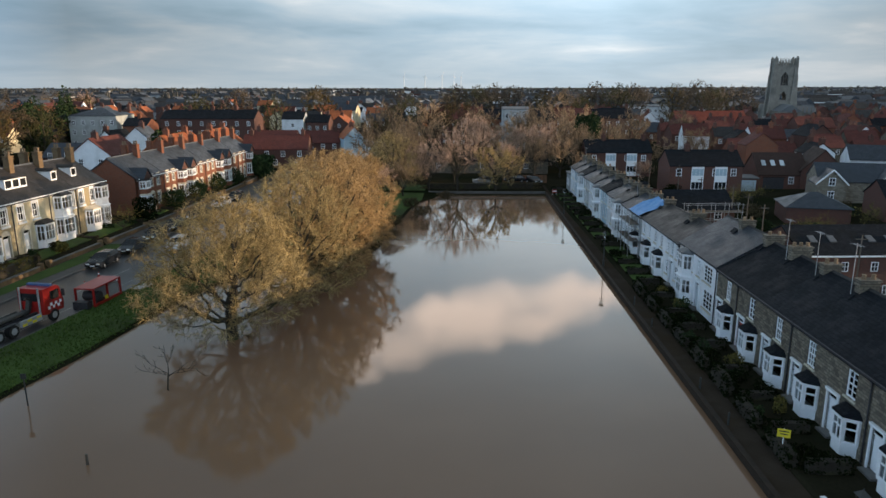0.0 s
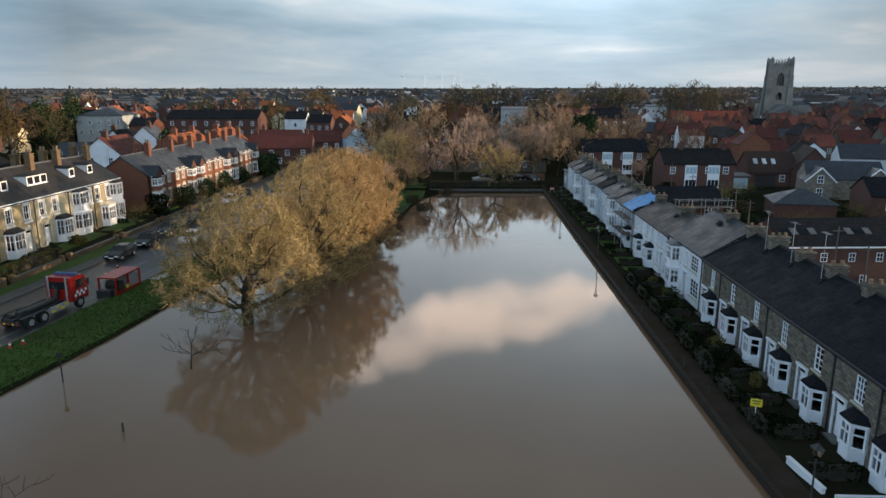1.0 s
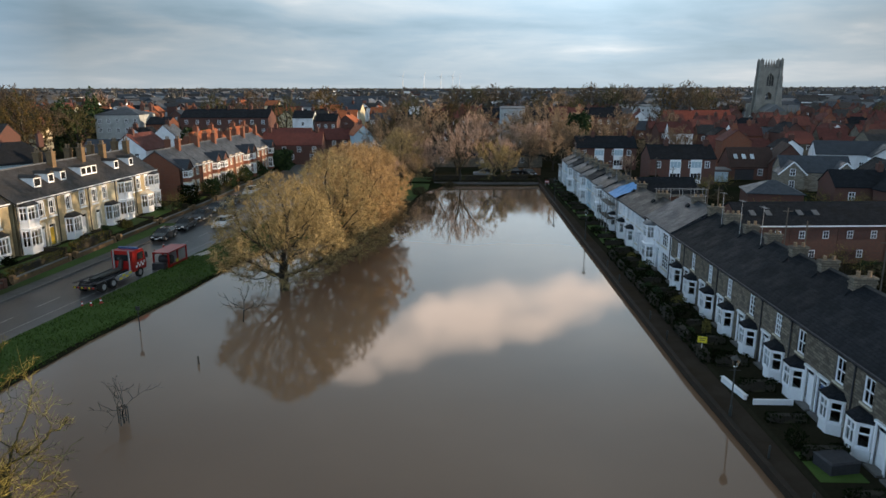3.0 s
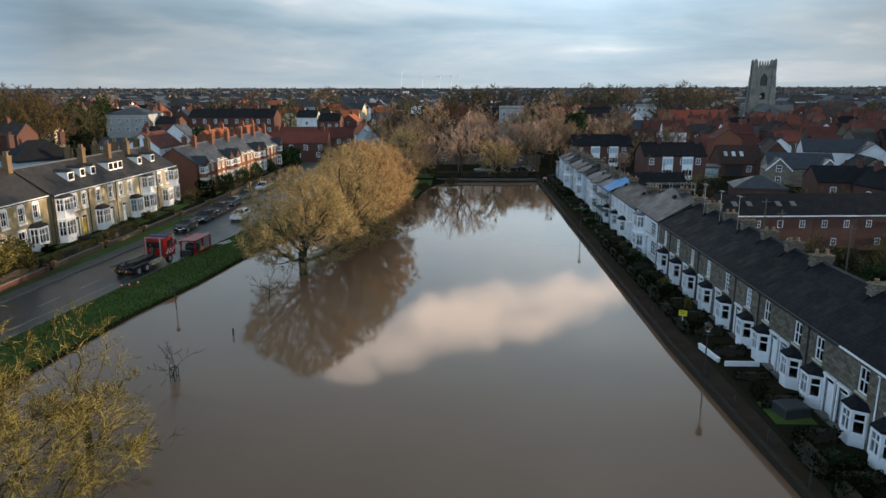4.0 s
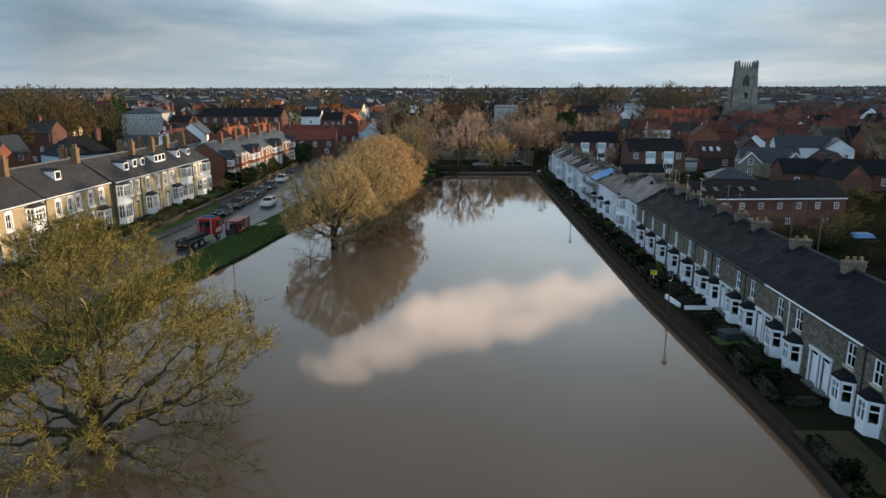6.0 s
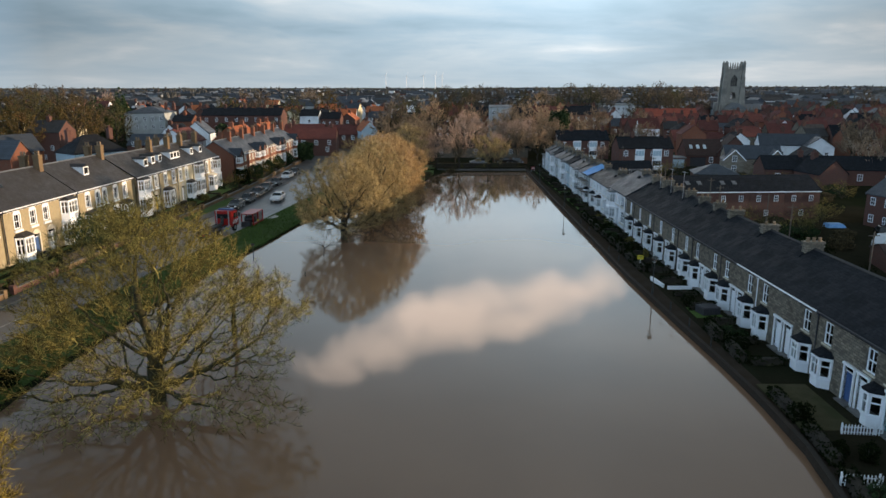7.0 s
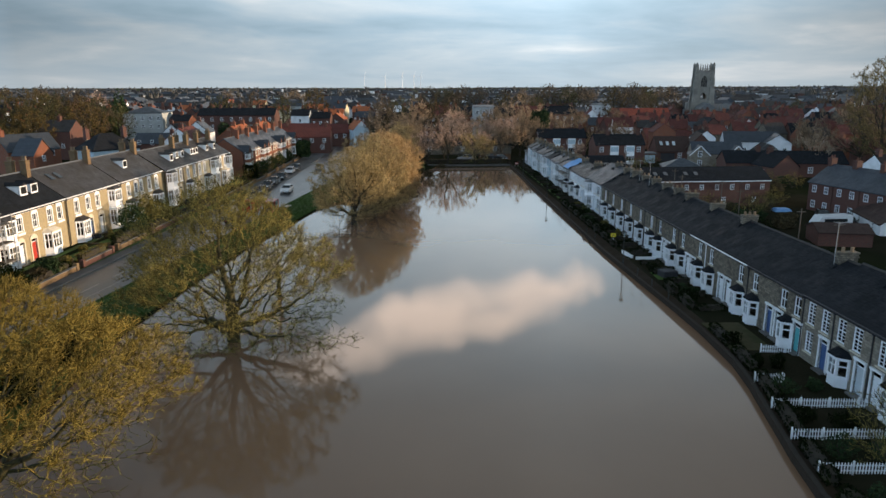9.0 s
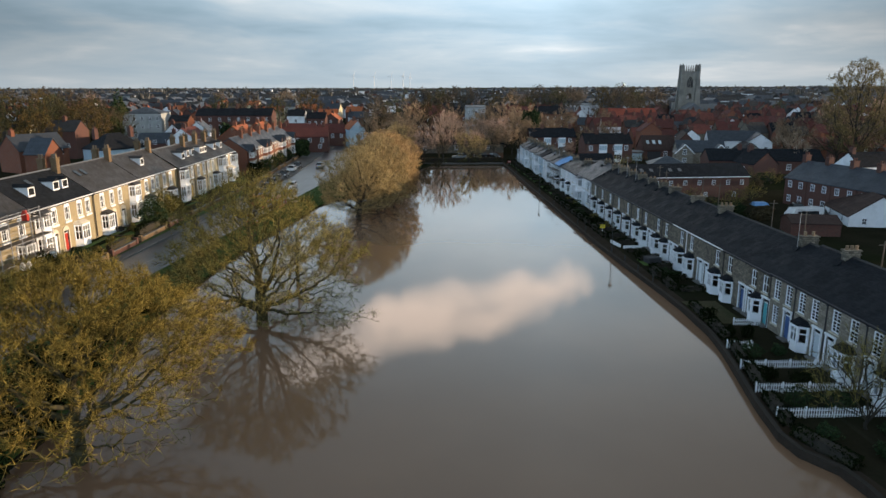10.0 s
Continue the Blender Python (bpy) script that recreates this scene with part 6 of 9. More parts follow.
def town_house(x, y, rot, w, d, eave, rise, wall, roof, label, z=None, wins=((2, 0.9), (2, 3.4)), side_wins=(), stacks=(0.1,), hip=False, name="house", group="town houses", stack_mat=None, ridge_along=True, win_scale=1.0):
    """A plain house: x, y is the middle of its front, which faces -y before it is turned by rot degrees."""
    z = ground_z(x, y) - 0.05 if z is None else z
    h = thing(name, label, "house", pose(x, y, z, 0, 0, rot), group)
    wl = MB()
    wl.box(-w / 2, 0, -0.6, w / 2, d, eave)
    rf = MB()
    o, t = 0.25, 0.14
    if hip:
        k = min(w, d) / 2 * 0.98
        e = eave + 0.003
        a = [(-w / 2 - o, -o), (w / 2 + o, -o), (w / 2 + o, d + o), (-w / 2 - o, d + o)]
        if w >= d:
            r0, r1 = (-w / 2 + k, d / 2), (w / 2 - k, d / 2)
        else:
            r0, r1 = (0, k), (0, d - k)
        rf.prism_z(a, e, e + 0.12)
        top = eave + rise
        A = [(*p, e + 0.12) for p in a]
        R0, R1 = (*r0, top), (*r1, top)
        if w >= d:
            rf.poly([A[0], A[1], R1, R0]), rf.poly([A[2], A[3], R0, R1]), rf.poly([A[1], A[2], R1]), rf.poly([A[3], A[0], R0])
        else:
            rf.poly([A[0], A[1], R0]), rf.poly([A[1], A[2], R1, R0]), rf.poly([A[2], A[3], R1]), rf.poly([A[3], A[0], R0, R1])
    elif ridge_along:
        for xa in (-w / 2, w / 2 - 0.2):
            wl.prism_x([(0.0, eave), (d, eave), (d / 2, eave + rise)], xa, xa + 0.2)
        gable_roof(rf, w, d, eave, eave + rise, d / 2, over=o, t=t, x0=-w / 2, left=0.15, right=0.15)
    else:
        for ya in (0.0, d - 0.2):
            wl.prism_y([(-w / 2, eave), (w / 2, eave), (0, eave + rise)], ya, ya + 0.2)
        s = rise / (w / 2)
        pts = [(-w / 2 - o, eave - o * s), (0, eave + rise), (w / 2 + o, eave - o * s), (w / 2 + o, eave - o * s + t), (0, eave + rise + t * 1.2), (-w / 2 - o, eave - o * s + t)]
        rf.prism_y(pts, -0.25, d + 0.2)
    part("wall", wl, M[wall], h)
    part("roof", rf, M[roof], h)
    for n, zz in wins:
        for k in range(n):
            put_window(h, pose(-w / 2 + w * (k + 0.5) / n, 0, zz) @ Matrix.Scale(win_scale, 4), y > 150)
    for side, n, zz in side_wins:
        for k in range(n):
            yy = d * (k + 0.5) / n
            put_window(h, pose(side * w / 2, yy, zz, 0, 0, 90 * side) @ Matrix.Scale(win_scale, 4), y > 150)
    for f in stacks:
        cx = -w / 2 + w * f
        cy = d / 2
        top = eave + rise
        if not ridge_along:
            cx, cy = 0.0, d * f
        st = MB()
        st.box(cx - 0.42, cy - 0.55, top - 1.2, cx + 0.42, cy + 0.55, top + 1.1)
        st.box(cx - 0.48, cy - 0.61, top + 1.0, cx + 0.48, cy + 0.61, top + 1.15)
        st.tube((cx, cy - 0.25, top + 1.15), (cx, cy - 0.25, top + 1.65), 0.15, 0.12, 6)
        st.tube((cx, cy + 0.25, top + 1.15), (cx, cy + 0.25, top + 1.6), 0.15, 0.12, 6)
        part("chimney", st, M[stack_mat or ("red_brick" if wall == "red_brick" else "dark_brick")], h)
    return h


def build_landmarks():
    # flats behind the far part of the terrace
    for x0, x1, y, lab in ((25.5, 39.6, 159.5, "dark brick flats with white windows and black tiled roof"), (36.6, 49.6, 134.5, "dark brick flats with tall white glazed panels")):
        h = town_house((x0 + x1) / 2, y, 0, x1 - x0, 8.0, 5.2, 2.4, "dark_brick", "slate", lab, z=0.8, wins=((4, 3.3),), side_wins=((1, 1, 3.3),), stacks=(0.3, 0.92), name="block_of_flats", group="brick flats")
        w = x1 - x0
        for f in (0.3, 0.62):
            p = MB()
            a = -w / 2 + w * f
            p.box(a, -0.09, 0.1, a + 2.2, 0.0, 5.0)
            pan = part("panel", p, M["white"], h)
            for zz in (1.0, 3.4):
                for k in range(3):
                    g = MB()
                    g.box(a + 0.12 + 0.68 * k, -0.11, zz, a + 0.72 + 0.68 * k, -0.085, zz + 1.2)
                    part("pane", g, M["blue_render"] if zz > 3 else M["dark_glass"], pan)
    # chapel-like stone house with two front gables
    h = town_house(64.8, 124.5, -12, 12, 8, 3.6, 2.6, "stone_pale", "slate_blue", "stone house with white bargeboards and two front gables", wins=((2, 0.9),), stacks=(), name="stone_house")
    for gx in (-4.4, 4.4):
        gb = MB()
        gb.box(gx - 2.2, -1.6, -0.6, gx + 2.2, 0.6, 3.4)
        gb.prism_y([(gx - 2.2, 3.4), (gx + 2.2, 3.4), (gx, 5.4)], -1.6, 0.6)
        part("gable", gb, M["stone_pale"], h)
        r = MB()
        for s in (-1, 1):
            r.beam((gx + s * 2.5, -1.9, 3.2), (gx, -1.9, 5.65), 0.12, 0.22)
        part("bargeboard", r, M["white"], h)
        rr = MB()
        rr.prism_y([(gx - 2.5, 3.2), (gx, 5.5), (gx + 2.5, 3.2), (gx + 2.5, 3.34), (gx, 5.66), (gx - 2.5, 3.34)], -1.85, 3.5)
        part("gable_roof", rr, M["slate_blue"], h)
        for zz in (0.8, 3.0):
            put_window(h, pose(gx, -1.6, zz))
    town_house(49.8, 106.4, -12, 8.4, 7.5, 2.3, 1.9, "dark_brick", "slate_blue", "low brick garage with hipped slate roof", wins=(), stacks=(), hip=True, name="garage")
    # brick row behind the terrace, its front towards the water's near end
    for k in range(4):
        h = town_house(33.2 + 5.4 * k, 70.2 + 0.3 * k, 3, 5.36, 8.0, 4.5, 1.8, "dark_brick", "slate", "dark brick terraced house with small windows and slate roof", z=0.8, wins=((2, 2.9), (1, 0.7)), stacks=(), name="terraced_house", group="brick row behind", win_scale=0.66)
        fc = MB()
        fc.box(-2.68, -0.32, 4.30, 2.68, -0.26, 4.45)
        part("fascia", fc, M["white"], h)
        if k in (0, 1):
            for a in (-0.9, 0.9):
                rl = MB()
                rl.beam((a, 1.4, 4.5 + 0.45 * 1.4 + 0.2), (a, 2.3, 4.5 + 0.45 * 2.3 + 0.2), 0.6, 0.1)
                part("rooflight", rl, M["lead"], h)
    # brick row facing the water further back
    for k in range(8):
        y = 64.5 - 5.0 * k
        x = 56.5 + (66.9 - y) * 0.235
        town_house(x, y, -90 + 13.2, 4.98, 8.0, 4.9, 2.7, "dark_brick", "slate_blue", "brick terraced house with pale lintels and slate roof", z=0.7, win_scale=0.85, wins=((2, 3.3), (2, 0.8)), stacks=(0.02,), name="terraced_house", group="brick row facing the yards")
    town_house(59.5, 45.0, -14, 8.4, 11, 1.7, 3.0, "white_render", "brown_tile", "white gabled house with a broad brown tiled roof", z=0.8, wins=((2, 0.5),), side_wins=((-1, 2, 0.5),), stacks=(), ridge_along=False, win_scale=0.7)
    town_house(47.0, 40.0, -12, 6.5, 5, 1.8, 0.8, "dark_brick", "brown_tile", "low brick outbuilding with red tiled roof", z=0.8, wins=(), stacks=())
    town_house(66.0, 103.0, -80, 7.5, 6, 3.2, 2.5, "dark_brick", "slate", "brick house with dark roof and white bargeboards", wins=((1, 1.0),), stacks=(0.2,))
    town_house(86.0, 152.0, -14, 15, 8, 4.2, 2.6, "white_render", "slate_blue", "long white house with a blue slate roof", wins=((4, 1.2),), stacks=())
    town_house(91.5, 147.5, -14, 7, 6, 4.0, 2.4, "white_render", "slate_blue", "white gabled wing of a long house", wins=((2, 1.4),), stacks=(), ridge_along=False)
    town_house(75.5, 119.0, -10, 7, 9, 3.2, 2.8, "stone_pale", "slate", "stone gabled house with white bargeboards", wins=((1, 1.6),), stacks=(), ridge_along=False)
    town_house(73.0, 106.5, -8, 26, 8, 3.2, 2.3, "dark_brick", "slate", "long low brick range with a dark slate roof", wins=((5, 1.0),), stacks=(0.3,))
    town_house(90.0, 92.0, 10, 9, 7, 3.4, 2.6, "white_render", "slate", "white cottage with a dark slate roof", wins=((2, 1.0),), stacks=(0.1,))
    # hall with rooflights and gabled brick annexe
    h = town_house(59.6, 140.6, -3, 9.0, 9, 2.8, 3.6, "dark_brick", "brown_tile", "red brick hall with small rooflights and a garage door", wins=(), stacks=(), name="hall")
    for k in range(3):
        r = MB()
        y0 = 1.6
        s = 3.6 / 4.5
        r.beam((-3.1 + 1.7 * k, y0, 2.8 + s * y0 + 0.25), (-3.1 + 1.7 * k, y0 + 1.1, 2.8 + s * (y0 + 1.1) + 0.25), 0.75, 0.1)
        part("rooflight", r, M["door"], h)
    gd = MB()
    gd.box(-3.6, -0.06, 0.0, 0.2, -0.004, 2.2)
    part("garage_door", gd, M["dark"], h, "dark wide garage door")
    gd = MB()
    gd.box(-3.8, -0.09, 2.2, 0.4, -0.004, 2.36)
    part("lintel", gd, M["brown_tile"], h)
    put_window(h, pose(1.5, 0, 1.0))
    town_house(66.2, 139.2, -14, 7.4, 10, 3.6, 3.8, "dark_brick", "brown_tile", "gabled brick annexe beside the hall", wins=((2, 0.9),), stacks=(), ridge_along=False)
    g2 = thing("garage", "small flat-roofed garage with a pale green door", "garage", pose(52.2, 138.0, 0.7, 0, 0, -6))
    gw = MB()
    gw.box(-1.7, 0.0, -0.3, 1.7, 5.0, 2.5)
    part("wall", gw, M["dark_brick"], g2)
    gw = MB()
    gw.box(-1.9, -0.25, 2.5, 1.9, 5.2, 2.72)
    part("roof", gw, M["lead"], g2)
    for k in range(5):
        gw = MB()
        gw.box(-1.35, -0.07, 0.05 + 0.44 * k, 1.35, -0.004, 0.47 + 0.44 * k)
        part("door_panel", gw, M["blue_render"], g2)
    # long red roof, white gable, white-banded block
    town_house(93.0, 281.0, 0, 27, 10, 5.0, 4.0, "stone", "pantile_red", "long hall with a red pantile roof", wins=((5, 2.0),), stacks=(0.4,), name="hall")
    town_house(102.0, 322.0, 0, 6, 10, 6.5, 2.8, "white_render", "slate", "white gabled house among dark roofs", wins=((1, 3.6),), stacks=(), ridge_along=False)
    town_house(89.0, 370.0, 0, 24, 12, 8.0, 0.8, "white_render", "slate_blue", "low pale block with a band of windows", wins=((9, 5.2),), stacks=(), name="office_block")
    # pale Georgian block and dark row to the left
    town_house(-112.0, 210.0, 4, 14.0, 13, 9.6, 2.2, "pale_render", "slate_blue", "pale rendered Georgian house with three storeys", z=2.0, wins=((5, 1.0), (5, 4.2), (5, 7.0)), side_wins=((1, 2, 4.2),), stacks=(0.9, 1.1), hip=True)
    town_house(-97.5, 206.0, 0, 7, 8, 7.0, 2.0, "red_brick", "slate", "brick house in low sun beside the pale block", z=2.0, wins=((2, 3.5),), stacks=(0.5,))
    for k in range(4):
        town_house(-90.5 + 7.2 * k, 216.0, 0, 7.18, 9, 8.6, 2.4, "dark_brick", "slate", "dark three-storey terraced house with white windows", z=2.0, wins=((2, 0.9), (2, 3.7), (2, 6.4)), stacks=(0.05,), group="dark terrace")
    town_house(-61.5, 246.0, 0, 7.5, 8, 7.0, 2.4, "white_render", "slate", "white rendered house with slate roof", wins=((1, 4.2), (2, 1.2)), stacks=(0.9,))
    town_house(-53.0, 246.0, 0, 8.0, 8, 6.0, 2.4, "dark_brick", "slate", "brick house with slate roof beside the white one", wins=((3, 3.4),), stacks=(0.9,))
    town_house(-30.0, 187.0, 20, 5.5, 9, 6.2, 2.8, "blue_render", "pantile_orange", "pale blue gabled house with orange pantile roof", wins=((1, 3.6),), stacks=(0.5,), ridge_along=False)
    town_house(-39.0, 190.0, 12, 9.0, 7.5, 4.6, 2.8, "dark_brick", "pantile", "brick house with red pantile roof", wins=((3, 2.9),), stacks=(0.9,))
    town_house(-49.0, 176.0, 0, 12.0, 8, 4.4, 3.0, "dark_brick", "pantile", "long brick house with dark red roof at the road's end", wins=((3, 2.8), (2, 0.8)), stacks=(0.2,))
    town_house(-19.5, 252.0, 0, 13, 9, 7.6, 2.6, "dark_brick", "slate", "dark house with a white upper gable", wins=((4, 1.2), (3, 4.6)), stacks=(0.1, 0.9))
    bw = MB()
    bw.box(-19.5 - 3.2, 251.7, 10.2, -19.5 + 0.4, 252.1, 13.0)
    solid("roof_lantern", bw, M["white"], "white boarded gable box on the dark house", "gable")
    # orange roofs beyond the red brick row
    for x, y, w in ((-56.5, 141.0, 15), (-54.0, 157.0, 13)):
        town_house(x, y + 8, 90, w, 8, 5.4, 3.2, "red_brick", "pantile_orange", "brick house with bright orange pantile roof", z=2.0, wins=((3, 3.0),), side_wins=((-1, 1, 3.0),), stacks=(0.2, 0.8), group="orange roofs")
    town_house(-45.0, 166.0, 4, 15, 8, 4.4, 3.0, "dark_brick", "pantile", "long brick house with a dark red roof and white windows", z=1.6, wins=((4, 2.6), (3, 0.7)), stacks=(0.1, 0.9))
    # houses behind the villas
    h = town_house(-97.0, 113.0, 60, 12, 8, 5.2, 3.4, "red_brick", "slate_blue", "red brick villa with steep slate gables", z=2.0, wins=((3, 3.6), (2, 1.0)), side_wins=((1, 2, 3.6),), stacks=(0.1,))
    town_house(-91.0, 105.5, 80, 6, 5, 5.0, 3.2, "red_brick", "slate_blue", "gabled wing of a red brick villa", z=2.0, wins=((1, 3.4),), stacks=(), ridge_along=False)
    town_house(-77.0, 110.0, 55, 11, 8, 5.4, 3.6, "blue_render", "slate", "grey villa with white windows and dark hipped roof", z=2.0, wins=((3, 3.2), (2, 0.8)), side_wins=((1, 2, 3.2),), stacks=(0.1, 0.9), hip=True)
    town_house(-70.0, 146.0, 90, 12, 8, 5.0, 3.2, "white_render", "pantile", "house with a red pantile roof and white gable", z=2.0, wins=((2, 3.0),), side_wins=((-1, 2, 3.0),), stacks=(0.2,))
    town_house(-86.0, 152.0, 0, 11, 8, 3.4, 2.6, "dark_brick", "slate_blue", "low brick house with a slate roof", z=2.0, wins=((3, 3.0),), stacks=(0.9,))
    # pub-like low building and brick blocks across the far bank
    town_house(3.0, 166.0, 0, 30, 8, 2.8, 1.6, "stone", "slate", "long low dark building behind the far bank", z=0.6, wins=((3, 1.0),), stacks=(), name="low_building")
    for k in range(5):
        town_house(-4.0 + 12.5 * k, 235.0 + 3 * (k % 2), 0, 12.3, 9, 9.0, 3.0, "red_brick" if k % 2 else "dark_brick", "pantile" if k % 3 == 0 else "slate", "three-storey brick terrace with white windows", wins=((4, 1.0), (4, 3.8), (4, 6.6)), stacks=(0.1, 0.9), group="three-storey row")
    town_house(14.0, 226.0, 0, 8, 8, 12.5, 0.6, "grey_render", "lead", "tall pale square block above the trees", wins=((3, 7.0), (3, 9.8)), stacks=(), name="office_block")


def build_tower():
    """Square church tower with buttresses, belfry openings and pinnacles, and the church below it."""
    t = thing("church", "grey stone church with a square pinnacled tower", "church", pose(142.6, 338.0, 2.5, 0, 0, -12) @ Matrix.Diagonal((0.78, 0.78, 0.92, 1)))
    a = 5.6
    b = MB()
    hs = [(2.6, -0.0, 29.0)]
    wl = MB()
    bell = (3.6, 19.0, 7.6, 25.5)
    low = (3.9, 12.0, 7.3, 16.0)
    for k in range(4):
        m = MB()
        wall_front(m, 2 * a, 28.5, [bell, low], 1.0, -a)
        ang = math.pi / 2 * k
        for x, y, z in m.v:
            x -= a
            wl.v.append((x * math.cos(ang) - y * math.sin(ang), x * math.sin(ang) + y * math.cos(ang), z))
        n0 = len(wl.v) - len(m.v)
        wl.f += [tuple(n0 + i for i in f) for f in m.f]
        wl.m += m.m
    wl.box(-a + 1.1, -a + 1.1, 16.8, a - 1.1, a - 1.1, 17.2), wl.box(-a + 0.3, -a + 0.3, 27.4, a - 0.3, a - 0.3, 27.7)
    # dark box added inside so the belfry openings look shaded
    cr = MB()
    cr.box(-a + 1.6, -a + 1.6, 17.3, a - 1.6, a - 1.6, 27.3)
    part("bell_chamber", cr, M["dark"], t)
    part("tower_wall", wl, M["pale_stone_block"], t)
    for sx in (-1, 1):
        for sy in (-1, 1):
            bt = MB()
            x, y = sx * a, sy * a
            bt.frustum(x, y, 0, 11, 2.1, 2.1, 1.9, 1.9), bt.frustum(x, y, 11, 17.5, 1.7, 1.7, 1.45, 1.45), bt.frustum(x, y, 17.5, 24, 1.3, 1.3, 1.1, 1.1), bt.frustum(x, y, 24, 29.3, 0.85, 0.85, 0.8, 0.8)
            part("buttress", bt, M["pale_stone_block"], t)
            pn = MB()
            pn.frustum(x, y, 29.3, 32.0, 0.8, 0.8, 0.74, 0.74), pn.frustum(x, y, 32.0, 33.0, 0.7, 0.7, 0.15, 0.15)
            part("pinnacle", pn, M["pale_stone_block"], t)
    for k in range(4):
        ang = math.pi / 2 * k
        for j in range(-3, 4):
            x, y = 1.5 * j, -a + 0.2
            p = Vector((x * math.cos(ang) - y * math.sin(ang), x * math.sin(ang) + y * math.cos(ang), 0))
            mp = MB()
            mp.frustum(p.x, p.y, 28.5, 29.8, 0.42, 0.42, 0.4, 0.4)
            mp.frustum(p.x, p.y, 29.8, 32.2, 0.32, 0.32, 0.06, 0.06)
            part("merlon", mp, M["pale_stone_block"], t)
        lv = MB()
        turn = lambda x, y, z: Vector((x * math.cos(ang) - y * math.sin(ang), x * math.sin(ang) + y * math.cos(ang), z))
        for z in np.arange(19.3, 25.0, 0.6):
            lv.beam(turn(-2.0, -a + 0.9, float(z)), turn(2.0, -a + 0.9, float(z)), 0.5, 0.1)
        for x in (-0.65, 0.65):
            lv.beam(turn(x, -a + 0.5, 19.0), turn(x, -a + 0.5, 24.6), 0.2, 0.2)
        ar = MB()
        for z0, half, top in ((22.4, 2.0, 25.5), (14.2, 1.7, 16.0)):
            for s in (-1, 1):
                edge = [(s * half * (1 - (k / 6) ** 1.9), z0 + (top - z0) * k / 6) for k in range(7)]
                for (xa, za), (xb, zb) in zip(edge, edge[1:]):
                    q = [turn(x, y, z) for y in (-a + 0.06, -a + 0.9) for x, z in ((xa, za), (s * half, za), (s * half, zb), (xb, zb))]
                    ar.hexa([tuple(p) for p in q])
        part("arch", ar, M["pale_stone_block"], t)
        sc = MB()
        for z in (17.6, 28.3):
            sc.beam(turn(-a, -a - 0.1, z), turn(a, -a - 0.1, z), 0.4, 0.35)
        part("string_course", sc, M["pale_stone_block"], t)
        part("louvres", lv, M["pale_stone_block"], t)
    nv = MB()
    nv.box(-5.5, -30, 0, 5.5, -6, 7), nv.box(-10, -28, 0, 10, -6, 4.5), nv.box(-6.5, 6, 0, 6.5, 30, 9.5)
    nv.box(6, -8, 0, 18, 6, 6)
    part("nave_wall", nv, M["pale_stone_block"], t)
    nr = MB()
    nr.prism_y([(-5.8, 7), (5.8, 7), (0, 10.2)], -30.3, -5.8)
    nr.prism_x([(-8.3, 6), (6.3, 6), (-1, 9.2)], 5.8, 18.3)
    part("nave_roof", nr, M["lead"], t)
    for k in range(6):
        pn = MB()
        pn.frustum(6.6 + 2.2 * k, -8.0, 5.8, 7.0, 0.4, 0.4, 0.36, 0.36), pn.frustum(6.6 + 2.2 * k, -8.0, 7.0, 9.0, 0.3, 0.3, 0.04, 0.04)
        part("nave_pinnacle", pn, M["pale_stone_block"], t)
    for k in range(5):
        put_window(t, pose(-10.0, -25 + 4.2 * k, 1.6, 0, 0, -90) @ Matrix.Scale(1.9, 4))


